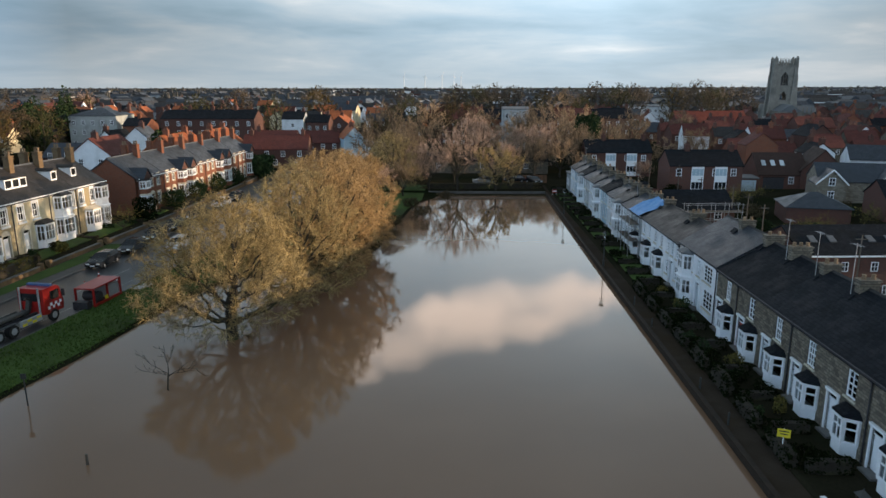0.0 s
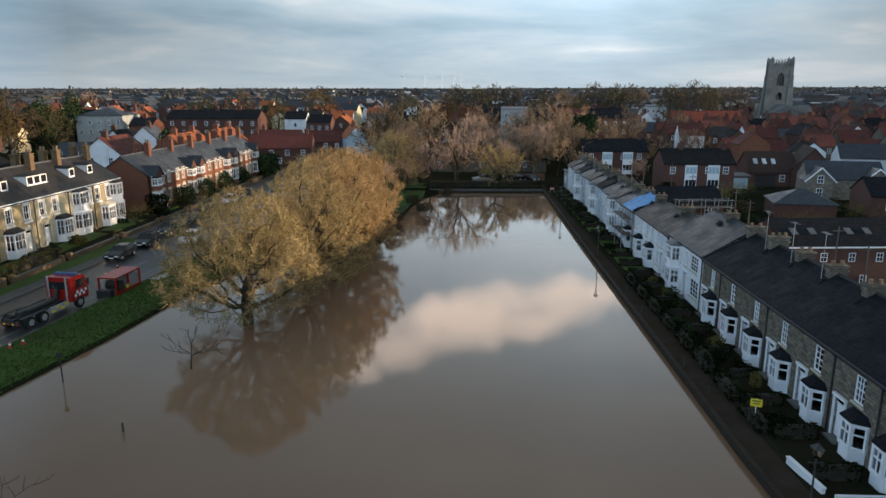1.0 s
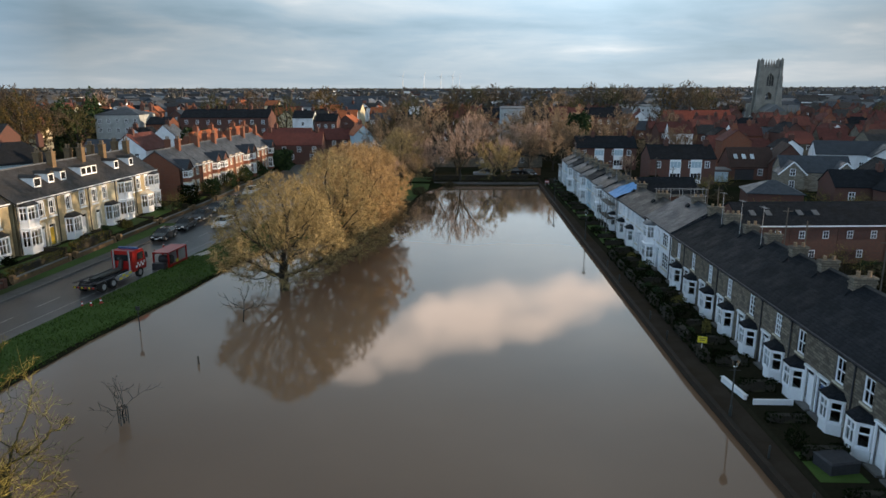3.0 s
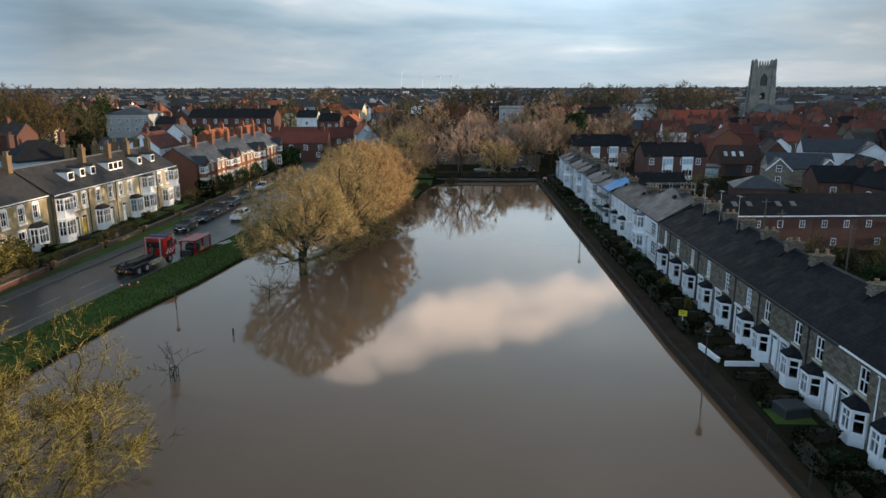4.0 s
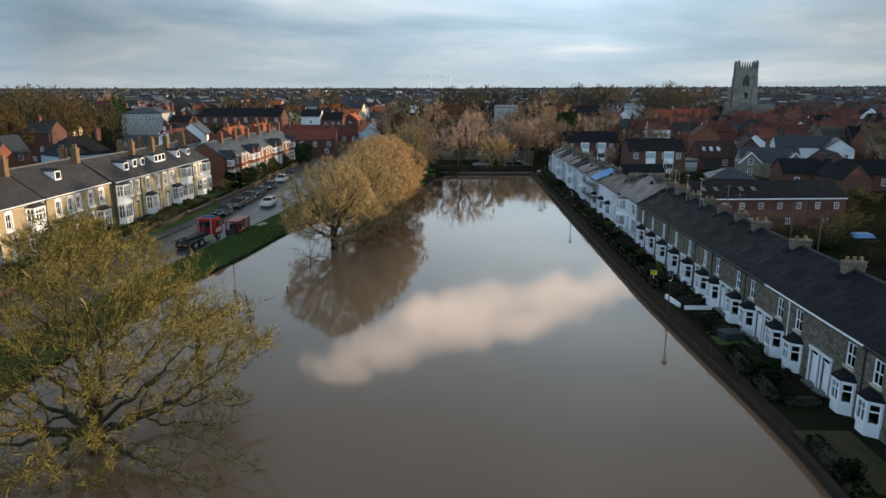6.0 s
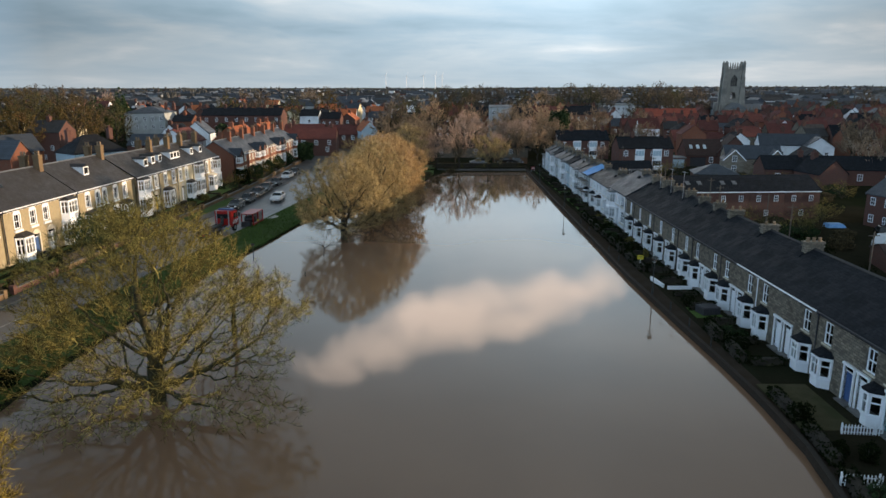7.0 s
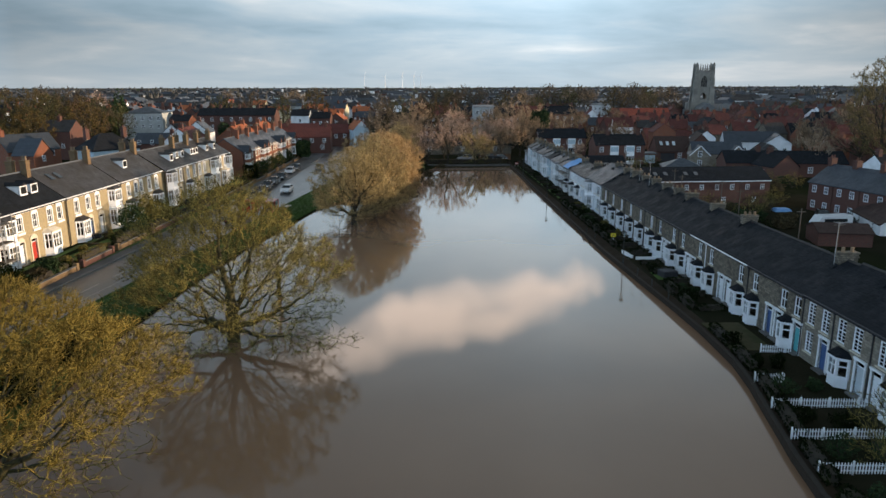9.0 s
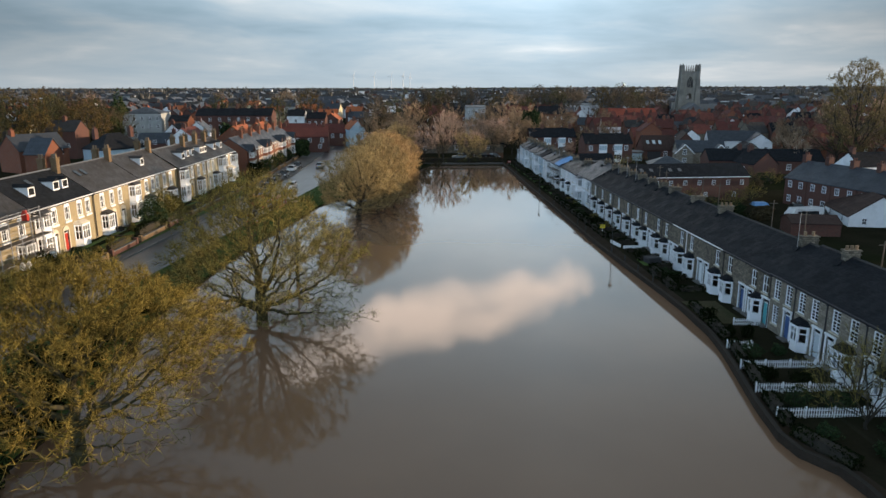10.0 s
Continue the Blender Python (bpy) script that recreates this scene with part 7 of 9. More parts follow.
def build_town():
    """Rows of plain houses out to the middle distance."""
    taken = [(-126, 150, -92, 222), (-150, 60, -62, 128), (60, 60, 104, 118), (-64, -60, 22, 172), (-100, 96, -62, 160), (20, -60, 66, 180), (56, 112, 100, 162), (-114, 186, -52, 262), (-66, 118, -14, 262), (75, 270, 112, 385), (-12, 150, 62, 250), (118, 300, 165, 375), (64, 28, 76, 70)]
    free = lambda x, y: not any(a < x < c and b < y < d for a, b, c, d in taken)
    # mostly dark_brick on the right: its depth stands in for shade there
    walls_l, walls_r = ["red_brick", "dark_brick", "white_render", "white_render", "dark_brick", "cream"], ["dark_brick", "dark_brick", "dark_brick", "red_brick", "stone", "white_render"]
    roofs_l, roofs_r = ["slate", "slate_blue", "pantile", "slate_brown", "pantile_orange", "slate"], ["pantile", "pantile", "pantile", "slate", "slate_brown", "pantile", "slate_blue"]
    names = {"red_brick": "red brick", "dark_brick": "dark brick", "white_render": "white rendered", "buff": "buff brick", "cream": "cream rendered", "stone": "stone"}
    rn = {"slate": "dark slate", "slate_blue": "blue slate", "pantile": "red pantile", "slate_brown": "brown slate", "pantile_orange": "orange pantile"}
    n = 0
    for right in (True, False):
        y = 62.0
        while y < 380:
            half = 0.66 * (y + 50) + 10
            x = 0.0
            while x < half:
                gap = (RW.uniform(6.6, 9.2) if right else RW.uniform(8.2, 12.5)) + y * 0.012
                xx, yy = (x if right else -x) + RW.uniform(-1.2, 1.2), y + RW.uniform(-2.5, 2.5)
                if free(xx, yy) and abs(xx) > (24 if y < 240 else 0) and n < (215 if right else 350) and RW.random() < (0.95 if right else 0.8):
                    near = y < 175
                    wall = RW.choice((walls_r if y > 150 else walls_r[:5]) if right else walls_l)
                    roof = RW.choice(roofs_r if right else (("slate", "slate_blue", "slate", "slate_brown") if near else roofs_l))
                    rot = RW.choice((0, 0, 0, 90, 0, -90) if right else (0, 0, 90, -90, 0))
                    turned = rot != 0
                    rot += RW.uniform(-8, 8)
                    w, d = (RW.uniform(5.6, 8.8), RW.uniform(5.6, 7.0)) if right else (RW.uniform(6.2, 10.5), RW.uniform(5.8, 7.6))
                    e = RW.choice((4.6, 5.0, 5.4, 5.8, 7.6)) if not right else RW.choice((3.4, 4.8, 5.2, 5.6, 6.6))
                    wins = ((2, 3.1 if e > 4.4 else 1.0),) + (((1, 0.8),) if e > 4.4 and y < 200 else ())
                    sw = ((-1 if rot > 45 else 1, 2 if y < 150 else 1, 3.0 if e > 4.4 else 0.9),) if turned else ()
                    wins = () if turned and y > 110 else wins
                    town_house(xx, yy, rot, w, d, e, d * RW.uniform(0.36, 0.46), wall, roof, "%s town house with %s roof" % (names[wall], rn[roof]), wins=wins, side_wins=sw,
                               stacks=RW.choice(((0.08,), (0.08, 0.92), (0.92,), (0.5,))), win_scale=0.85 if y < 200 else 1.0)
                    n += 1
                x += gap
            y += (10.5 + y * 0.02) if right else (13 + y * 0.028)
    # roofs too far off to tell apart
    def far_mesh(seed, walls, roof):
        rng = np.random.default_rng(seed)
        a, b = MB(), MB()
        for k in range(430):
            yy = 375 + 1700 * rng.random() ** 1.6
            xx = rng.uniform(-0.72, 0.72) * (yy + 60)
            w, d, e, r = rng.uniform(8, 22), rng.uniform(7, 10), rng.uniform(4, 7.5), rng.uniform(2.2, 3.6)
            zz = ground_z(xx, yy) - 0.3
            if rng.random() < 0.5:
                w, d = d, w
                a.box(xx - w / 2, yy, zz, xx + w / 2, yy + d, zz + e)
                b.prism_y([(xx - w / 2 - 0.3, zz + e), (xx + w / 2 + 0.3, zz + e), (xx, zz + e + r)], yy - 0.3, yy + d + 0.3)
            else:
                a.box(xx - w / 2, yy, zz, xx + w / 2, yy + d, zz + e)
                b.prism_x([(yy - 0.3, zz + e), (yy + d + 0.3, zz + e), (yy + d / 2, zz + e + r)], xx - w / 2 - 0.3, xx + w / 2 + 0.3)
        t = solid("far_houses", a, M[walls], "distant low houses at the edge of town", "houses", kind="stuff")
        part("roofs", b, M[roof], t)["kind"] = "stuff"
    # mostly greyed walls and roofs, so the colour carries the distance haze
    far_mesh(5, "grey_render", "slate_blue"), far_mesh(6, "dark_brick", "slate_brown"), far_mesh(7, "grey_render", "slate_blue"), far_mesh(8, "white_render", "slate_brown")


def build_town_trees():
    bank = [("b1", "twig_brown", 71), ("b2", "twig_russet", 72), ("b3", "twig_brown", 73), ("b4", "twig_pink", 74), ("b5", "twig_wood", 75), ("b6", "twig_wood", 76)]
    for key, tw, sd in bank:
        tree_meshes(key, tw, seed=sd, height=14.0, spread=7.0, trunk_h=3.0, trunk_r=0.35, limb_sides=4, limbs=8, kids=(6, 5, 4, 0), lift=0.2, tip_lift=0.2, limb_angle=(10, 78), twig_r=0.050, lens=(0.52, 0.52, 0.7, 0.5))
    for key, tw, sd in (("c1", "twig_russet", 81), ("c2", "twig_pink", 82), ("c3", "twig_brown", 83)):
        tree_meshes(key, tw, seed=sd, height=14.0, spread=7.0, trunk_h=3.0, trunk_r=0.35, limbs=8, limb_sides=5, kids=(6, 6, 4, 4), lift=0.3, tip_lift=0.3, limb_angle=(10, 70), twig_r=0.024, lens=(0.5, 0.5, 0.6, 0.7))
    r = random.Random(5)
    labs = {"b1": "bare brown winter tree", "b2": "bare russet winter tree", "b3": "bare brown winter tree", "b4": "bare pinkish winter tree", "b5": "bare olive winter tree", "b6": "dark bare winter tree", "c1": "bare russet winter tree", "c2": "bare pinkish winter tree", "c3": "bare brown winter tree"}
    put = lambda k, x, y, s, zs=1.0: plant(k, x, y, ground_z(x, y) - 0.1, labs[k] + " among the houses", s, r.uniform(0, 360), "town trees", zscale=zs)
    # tall group behind the far end
    for k, x, y, s in (("c1", 21, 186, 1.3), ("c1", 31, 192, 1.05), ("b5", -7, 215, 1.25), ("c3", -15, 175, 0.85), ("c2", 2, 180, 0.95), ("c2", 12, 168, 0.8), ("c3", 26, 172, 0.85), ("c3", -14, 150, 0.85), ("b3", -20, 160, 0.9),
                       ("b1", 36, 181, 0.8), ("b1", 66, 225, 0.8), ("b3", 4, 205, 1.05), ("c3", 14, 200, 1.0), ("b3", -24, 205, 1.1), ("b5", -22, 186, 0.9), ("b2", -12, 198, 1.1), ("b1", 44, 200, 0.9)):
        put(k, x, y, s)
    for k, x, y, sc in (("c2", -11, 147, 0.62), ("c3", -3, 150, 0.6), ("c2", 8, 154, 0.62), ("c3", 14, 157, 0.66), ("c1", 20, 160, 0.72), ("c3", 25, 164, 0.75), ("c2", 17, 170, 0.85), ("c1", 9, 176, 0.9), ("c3", -12, 133, 0.5), ("c2", -15, 127, 0.5), ("c3", -17, 119, 0.62), ("c1", 44, 166, 0.6), ("c3", 52, 170, 0.7), ("c2", 36, 150, 0.35), ("c3", 45, 149, 0.4)):
        put(k, x, y, sc)
    # old wood behind the villas, its crowns still part in leaf
    for key, tw, sd, pr in (("w1", "leaf_gold", 91, [(3, 3), (6, 6), (10, 7), (14, 5.6), (17, 3.2), (18.5, 0.8)]), ("w2", "leaf_olive", 92, [(2, 3), (5, 5.5), (9, 6.4), (13, 5.6), (16, 3.6), (17.5, 0.8)]),
                            ("w3", "leaf_brown", 93, [(3, 2.5), (7, 6.5), (11, 7.2), (14.5, 5.2), (17, 2.6), (18, 0.8)])):
        tree_meshes(key, tw, limb_sides=5, seed=sd, profile=pr, trunk_h=3.5, trunk_r=0.4, points=640, step=0.8, sprays=4, spray_len=(0.7, 1.5), twig_r=0.05, lift=0.1, lumps=0.2)
    labs.update(w1="old tree with golden brown leaves", w2="old ivy-green winter tree", w3="old tree with dark brown twigs")
    for k, x, y, sc in (("w1", -105, 152, 0.92), ("w2", -113, 148, 1.0), ("w1", -120, 156, 1.04), ("w3", -109, 164, 1.0), ("w2", -127, 150, 1.0), ("w1", -133, 162, 1.05), ("w3", -118, 170, 1.05), ("w2", -106, 176, 0.8), ("w1", -140, 152, 1.0),
                        ("w3", -128, 176, 1.08), ("w1", -112, 138, 0.8), ("w2", -122, 136, 0.85), ("w3", -134, 140, 0.9), ("w2", -146, 170, 1.1), ("w1", -150, 150, 1.0), ("w2", -92, 240, 0.9), ("w3", -82, 250, 0.95), ("w2", -72, 262, 0.85), ("w1", -64, 300, 1.0)):
        put(k, x, y, sc)
    # tall trees across the town behind the far end
    for k, x, y, sc in (("w3", -7, 338, 1.12), ("w2", 2, 344, 1.14), ("w3", 11, 336, 1.16), ("w3", 20, 345, 1.10), ("w1", 33, 330, 1.0), ("w3", 60, 350, 1.15), ("w2", 69, 342, 1.14), ("w3", 78, 352, 1.1), ("w1", 99, 356, 1.08), ("w3", 108, 350, 1.18), ("w2", 116, 358, 1.08),
                        ("w2", 110, 326, 1.0), ("w3", 119, 322, 1.02), ("w3", 103, 314, 0.9), ("w2", 46, 300, 0.85), ("w3", -30, 300, 0.9), ("w2", -18, 212, 0.95), ("w2", 176, 300, 0.7), ("w3", 208, 330, 0.9)):
        put(k, x, y, sc)
    plant("great", 93, 106, 0.9, "tall bare tree with a broad crown behind the yards", 1.0, 20, "town trees", twig="twig_great", limb_sides=5, seed=87, profile=[(5, 3), (9, 5.4), (14, 6.2), (19, 6.4), (22.5, 5.4), (25.0, 3.3), (26.4, 0.9)], trunk_h=5.0, trunk_r=0.5, points=2200, step=0.6, sprays=9, spray_len=(0.6, 1.3), twig_r=0.022, lift=0.3, lumps=0.2)
    plant("pale_birch", 82, 112, 0.9, "pale slender birch behind the yards", 1.0, 50, "town trees", twig="twig_pale", seed=88, height=11.0, spread=4.0, trunk_h=2.0, trunk_r=0.2, limbs=8, limb_sides=4,
          kids=(6, 5, 4, 0), lift=0.35, tip_lift=0.35, limb_angle=(8, 50), twig_r=0.03)
    put("c3", 86, 122, 0.9), put("b1", 98, 120, 1.2), put("b3", 104, 104, 1.3)
    for i in range(26):
        y = r.uniform(170, 620)
        x = r.uniform(-0.68, 0.68) * (y + 50)
        if -118 < x < -50 and y < 270 or -10 < x < 60 and y < 245:
            continue
        put(r.choice(("b1", "b3", "b1", "b5", "b4")), x, y, r.uniform(0.6, 1.15))
    for i in range(12):
        put(r.choice(("b1", "b3", "b5")), r.uniform(-30, 190), r.uniform(400, 520), r.uniform(0.95, 1.25))
    # distant woods to the horizon
    rng = np.random.default_rng(9)
    segs = []
    for i in range(1500):
        y = 640 + 2600 * rng.random() ** 1.5
        x = rng.uniform(-0.75, 0.75) * (y + 60)
        hgt, n = rng.uniform(6, 13), 9
        z = ground_z(x, y)
        for k in range(n):
            a = rng.uniform(0, 6.28)
            t = rng.uniform(0.1, 0.8)
            q = (x + math.cos(a) * hgt * 0.55 * t, y + math.sin(a) * hgt * 0.5 * t, z + hgt * rng.uniform(0.55, 1.0))
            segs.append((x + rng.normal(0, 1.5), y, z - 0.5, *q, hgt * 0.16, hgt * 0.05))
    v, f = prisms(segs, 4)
    solid("distant_woods", mesh_np("distant_woods", v, f, M["hazed_twig"], False), None, "distant bare woods and hedges to the horizon", "woods", kind="stuff")
    # evergreens
    for i, (x, y, w, h) in enumerate(((28.5, 178, 3.0, 6.5), (-128, 206, 4.5, 7.0), (-121, 212, 4.0, 7.6), (-137, 200, 5.0, 7.2), (-112, 182, 3.5, 5.5), (-64, 152, 3.2, 4.0), (-44, 150, 3.0, 2.4))):
        me = leaf_clump(200 + i, 2600, w, w, h, 0.42, M["ever"])
        t = thing("evergreen", "dark evergreen tree between the houses", "tree", pose(x, y, ground_z(x, y) + 0.6), "evergreens")
        part("crown", me, None, t)
        tk = MB()
        tk.tube((0, 0, -1.0), (0, 0, h), 0.25, 0.12, 7)
        part("trunk", tk, M["bark"], t)


build_landmarks()
build_tower()
build_town()
build_town_trees()

# ---- vehicles ----
def wheel(parent, x, y, r, wd, name="wheel"):
    w = MB()
    s = -1 if x < 0 else 1
    w.tube((x - s * wd, y, r), (x, y, r), r, r, 16)
    t = part(name, w, M["rubber"], parent)
    h = MB()
    h.tube((x - s * 0.02, y, r), (x + s * 0.012, y, r), r * 0.62, r * 0.55, 12)
    part("rim", h, M["steel"], t)


def car(x, y, rot, paint, label, length=4.4, width=1.8, height=1.48, tall=False):
    """Front towards +y before turning; z 0 is the road."""
    z = 0.89 if x > road_l(y) else 1.05
    c = thing("car", label, "car", pose(x, y, z, 0, 0, rot), "cars along the road")
    L, W, H = length / 2, width / 2, height
    b = MB()
    prof = [(-L, 0.42), (-L + 0.06, 0.30), (L - 0.1, 0.30), (L, 0.45), (L - 0.04, 0.66), (L - 0.25, 0.76), (L * 0.42, 0.92), (-L + 0.12, 0.95), (-L, 0.80)]
    if tall:
        prof = [(py, pz * 1.12 if pz > 0.5 else pz) for py, pz in prof]
    n = len(prof)
    for k, (xs, sh) in enumerate(((-W, 0.94), (-W + 0.12, 1.0), (W - 0.12, 1.0), (W, 0.94))):
        b.v += [(xs, py * (0.985 if k in (0, 3) else 1.0), 0.3 + (pz - 0.3) * sh) for py, pz in prof]
    for k in range(3):
        for i in range(n):
            j = (i + 1) % n
            b.f.append((k * n + i, k * n + j, (k + 1) * n + j, (k + 1) * n + i)), b.m.append(0)
    b.f.append(tuple(reversed(range(n)))), b.m.append(0)
    b.f.append(tuple(range(3 * n, 4 * n))), b.m.append(0)
    body = part("body", b, M[paint], c)
    zt = 0.93 * (1.12 if tall else 1.0)
    rear = -L + (0.10 if tall else 0.35)
    g = MB()
    g.hexa([(-W + 0.08, rear, zt - 0.02), (W - 0.08, rear, zt - 0.02), (W - 0.08, L * 0.45, zt - 0.04), (-W + 0.08, L * 0.45, zt - 0.04),
            (-W + 0.26, rear + 0.42, H - 0.04), (W - 0.26, rear + 0.42, H - 0.04), (W - 0.26, L * 0.06, H - 0.04), (-W + 0.26, L * 0.06, H - 0.04)])
    part("glasshouse", g, M["dark_glass"], c)
    r = MB()
    r.hexa([(-W + 0.245, rear + 0.40, H - 0.05), (W - 0.245, rear + 0.40, H - 0.05), (W - 0.245, L * 0.075, H - 0.05), (-W + 0.245, L * 0.075, H - 0.05),
            (-W + 0.32, rear + 0.55, H), (W - 0.32, rear + 0.55, H), (W - 0.32, L * 0.0, H), (-W + 0.32, L * 0.0, H)])
    part("roof_panel", r, M[paint], c)
    for s in (-1, 1):
        p = MB()
        for y0, y1 in ((rear + 0.02, rear + 0.43), (-0.15, -0.1), (L * 0.43, L * 0.07)):
            p.beam((s * (W - 0.07), y0, zt - 0.02), (s * (W - 0.25), y1, H - 0.04), 0.06, 0.06)
        part("side_trim", p, M[paint], c)
        wheel(c, s * W, L * 0.62, 0.32, 0.2), wheel(c, s * W, -L * 0.6, 0.32, 0.2)
        hl = MB()
        hl.box(s * W * 0.62 - 0.2, L - 0.22, 0.60, s * W * 0.62 + 0.2, L - 0.0, 0.72)
        part("headlight", hl, M["white"], c)
        tl = MB()
        tl.box(s * W * 0.75 - 0.14, -L - 0.012, 0.68, s * W * 0.75 + 0.14, -L + 0.1, 0.88)
        part("tail_light", tl, M["door_red"], c)
        mr = MB()
        mr.box(s * (W + 0.0), L * 0.33, zt, s * (W + 0.17), L * 0.33 + 0.1, zt + 0.13)
        part("mirror", mr, M[paint], c)
    pl = MB()
    pl.box(-0.26, L - 0.01, 0.42, 0.26, L + 0.012, 0.53)
    part("plate", pl, M["white"], c)
    pr = MB()
    pr.box(-0.26, -L - 0.012, 0.5, 0.26, -L + 0.01, 0.61)
    part("plate", pr, M["hi_yellow"], c)
    return c


def build_truck():
    t = thing("truck", "red fire service truck with bare black hook-lift chassis", "truck", pose(-36.1, 60.4, 0.88, 0, 0, -9))
    ch = MB()
    for s in (-0.42, 0.42):
        ch.box(s - 0.09, -4.4, 0.75, s + 0.09, 3.2, 1.02)
    for y in (-4.3, -3.2, -2.0, -0.8, 0.4):
        ch.box(-0.5, y - 0.08, 0.78, 0.5, y + 0.08, 0.98)
    part("chassis", ch, M["dark"], t)
    hk = MB()
    hk.beam((0, -3.4, 1.15), (0, 0.9, 1.2), 0.5, 0.28), hk.beam((0, 0.9, 1.2), (0, 1.2, 2.1), 0.34, 0.3), hk.beam((0, 1.2, 2.1), (0, 0.75, 2.3), 0.2, 0.2)
    for s in (-0.75, 0.75):
        hk.tube((s * 0.6, -2.8, 1.25), (s * 0.6, 0.2, 1.3), 0.1, 0.1, 8)
    part("hook_arm", hk, M["iron"], t)
    for s in (-1, 1):
        lk = MB()
        lk.box(s * 1.2 - 0.12, -1.2, 0.55, s * 1.2 + 0.12, 0.9, 1.05)
        part("locker", lk, M["steel"], t)
        for k in range(4):
            ck = MB()
            a = -1.15 + 0.5 * k
            ck.box(s * 1.325 - 0.004, a, 0.6 + 0.22 * (k % 2), s * 1.325 + 0.004, a + 0.46, 0.8 + 0.22 * (k % 2))
            part("marking", ck, M["hi_yellow"], t)
        mg = MB()
        mg.box(s * 1.2 - 0.28, -4.3, 1.02, s * 1.2 + 0.05, -1.5, 1.08)
        part("mudguard", mg, M["dark"], t)
        wheel(t, s * 1.25, 2.35, 0.5, 0.3), wheel(t, s * 1.25, -1.95, 0.5, 0.5), wheel(t, s * 1.25, -3.35, 0.5, 0.5)
    bk = MB()
    bk.box(-1.2, -4.55, 0.6, 1.2, -4.4, 0.8)
    rb = part("rear_bar", bk, M["dark"], t)
    for k in range(6):
        m = MB()
        m.box(-1.15 + 0.4 * k, -4.565, 0.62, -0.95 + 0.4 * k, -4.548, 0.78)
        part("marking", m, M["door_red"] if k % 2 else M["hi_yellow"], rb)
    cb = MB()
    cb.prism_x([(1.35, 0.75), (3.45, 0.75), (3.55, 1.3), (3.45, 1.9), (3.2, 2.75), (3.0, 2.95), (1.35, 2.95)], -1.22, 1.22)
    cab = part("cab", cb, M["truck_red"], t)
    ws = MB()
    ws.hexa([(-1.08, 3.40, 1.85), (1.08, 3.40, 1.85), (1.08, 3.49, 1.87), (-1.08, 3.49, 1.87), (-1.02, 3.18, 2.65), (1.02, 3.18, 2.65), (1.02, 3.26, 2.67), (-1.02, 3.26, 2.67)])
    part("windscreen", ws, M["dark_glass"], cab)
    for s in (-1, 1):
        sw = MB()
        sw.box(s * 1.222 - 0.006, 2.1, 1.85, s * 1.222 + 0.006, 3.1, 2.6)
        part("side_window", sw, M["dark_glass"], cab)
        for k in range(3):
            for j in range(2):
                m = MB()
                m.box(s * 1.226 - 0.006, 1.75 + 0.52 * k + 0.26 * j, 1.1 + 0.26 * j, s * 1.226 + 0.006, 2.01 + 0.52 * k + 0.26 * j, 1.36 + 0.26 * j)
                part("marking", m, M["white"], cab)
        ex = MB()
        ex.tube((s * 0.9, 1.2, 0.9), (s * 0.9, 1.2, 3.1), 0.08, 0.08, 8)
        part("exhaust_pipe", ex, M["steel"], t)
        mr = MB()
        mr.box(s * 1.3, 3.3, 1.9, s * 1.55, 3.4, 2.5)
        part("mirror", mr, M["dark"], cab)
    rw = MB()
    rw.box(-0.95, 1.338, 1.9, 0.95, 1.352, 2.55)
    part("rear_window", rw, M["dark_glass"], cab)
    lb = MB()
    lb.box(-1.1, 2.3, 2.96, 1.1, 2.65, 3.14)
    part("light_bar", lb, M["door_blue"], cab)
    # pump unit standing ahead of the truck
    p = thing("pump_unit", "red fire service pump module with open side", "fire pump", pose(-33.6, 67.9, 0.88, 0, 0, -4) @ Matrix.Diagonal((0.86, 0.78, 0.8, 1)))
    fr = MB()
    for s in (-1, 1):
        for y in (-2.6, 0.0, 2.6):
            fr.box(s * 1.0 - 0.09, y - 0.09, 0.2, s * 1.0 + 0.09, y + 0.09, 2.1)
        fr.box(s * 1.0 - 0.1, -2.7, 0.1, s * 1.0 + 0.1, 2.7, 0.4)
    fr.box(-1.1, -2.7, 2.1, 1.1, 2.7, 2.25)
    part("casing", fr, M["truck_red"], p)
    pn = MB()
    pn.box(-0.9, 0.3, 0.4, 0.9, 2.4, 1.75)
    part("engine", pn, M["steel"], p)
    rl = MB()
    rl.tube((-0.85, -1.2, 1.0), (0.85, -1.2, 1.0), 0.55, 0.55, 14)
    part("hose_reel", rl, M["dark"], p)
    yb = MB()
    yb.box(1.0, -0.6, 0.45, 1.12, -0.1, 0.85)
    part("marking", yb, M["hi_yellow"], p)
    pb = MB()
    pb.box(-0.8, -3.6, 0.0, 0.8, -2.75, 0.9)
    part("drawbar_box", pb, M["dark"], p)
    # hoses on the verge
    hs = MB()
    for k in range(4):
        hs.tube((-32.4 + 0.25 * k, 71.5, 0.95), (-31.7 + 0.22 * k, 74.0 - 0.3 * k, 0.93), 0.07, 0.07, 6)
    solid("hose", hs, M["curtain"], "pale flat hoses lying on the wet verge", "hose")
    for x, y in ((-35.1, 52.4), (-34.4, 52.6), (-33.9, 53.4), (-37.6, 72.5), (-38.1, 76.0), (-35.0, 73.8)):
        c = MB()
        c.tube((0, 0, 0.03), (0, 0, 0.5), 0.13, 0.035, 10), c.box(-0.16, -0.16, 0.0, 0.16, 0.16, 0.04)
        cn = solid("traffic_cone", c, M["door_red"], "orange and white traffic cone on the road", "cone", pose(x, y, 0.885), "cones")
        b = MB()
        b.tube((0, 0, 0.24), (0, 0, 0.36), 0.092, 0.066, 10)
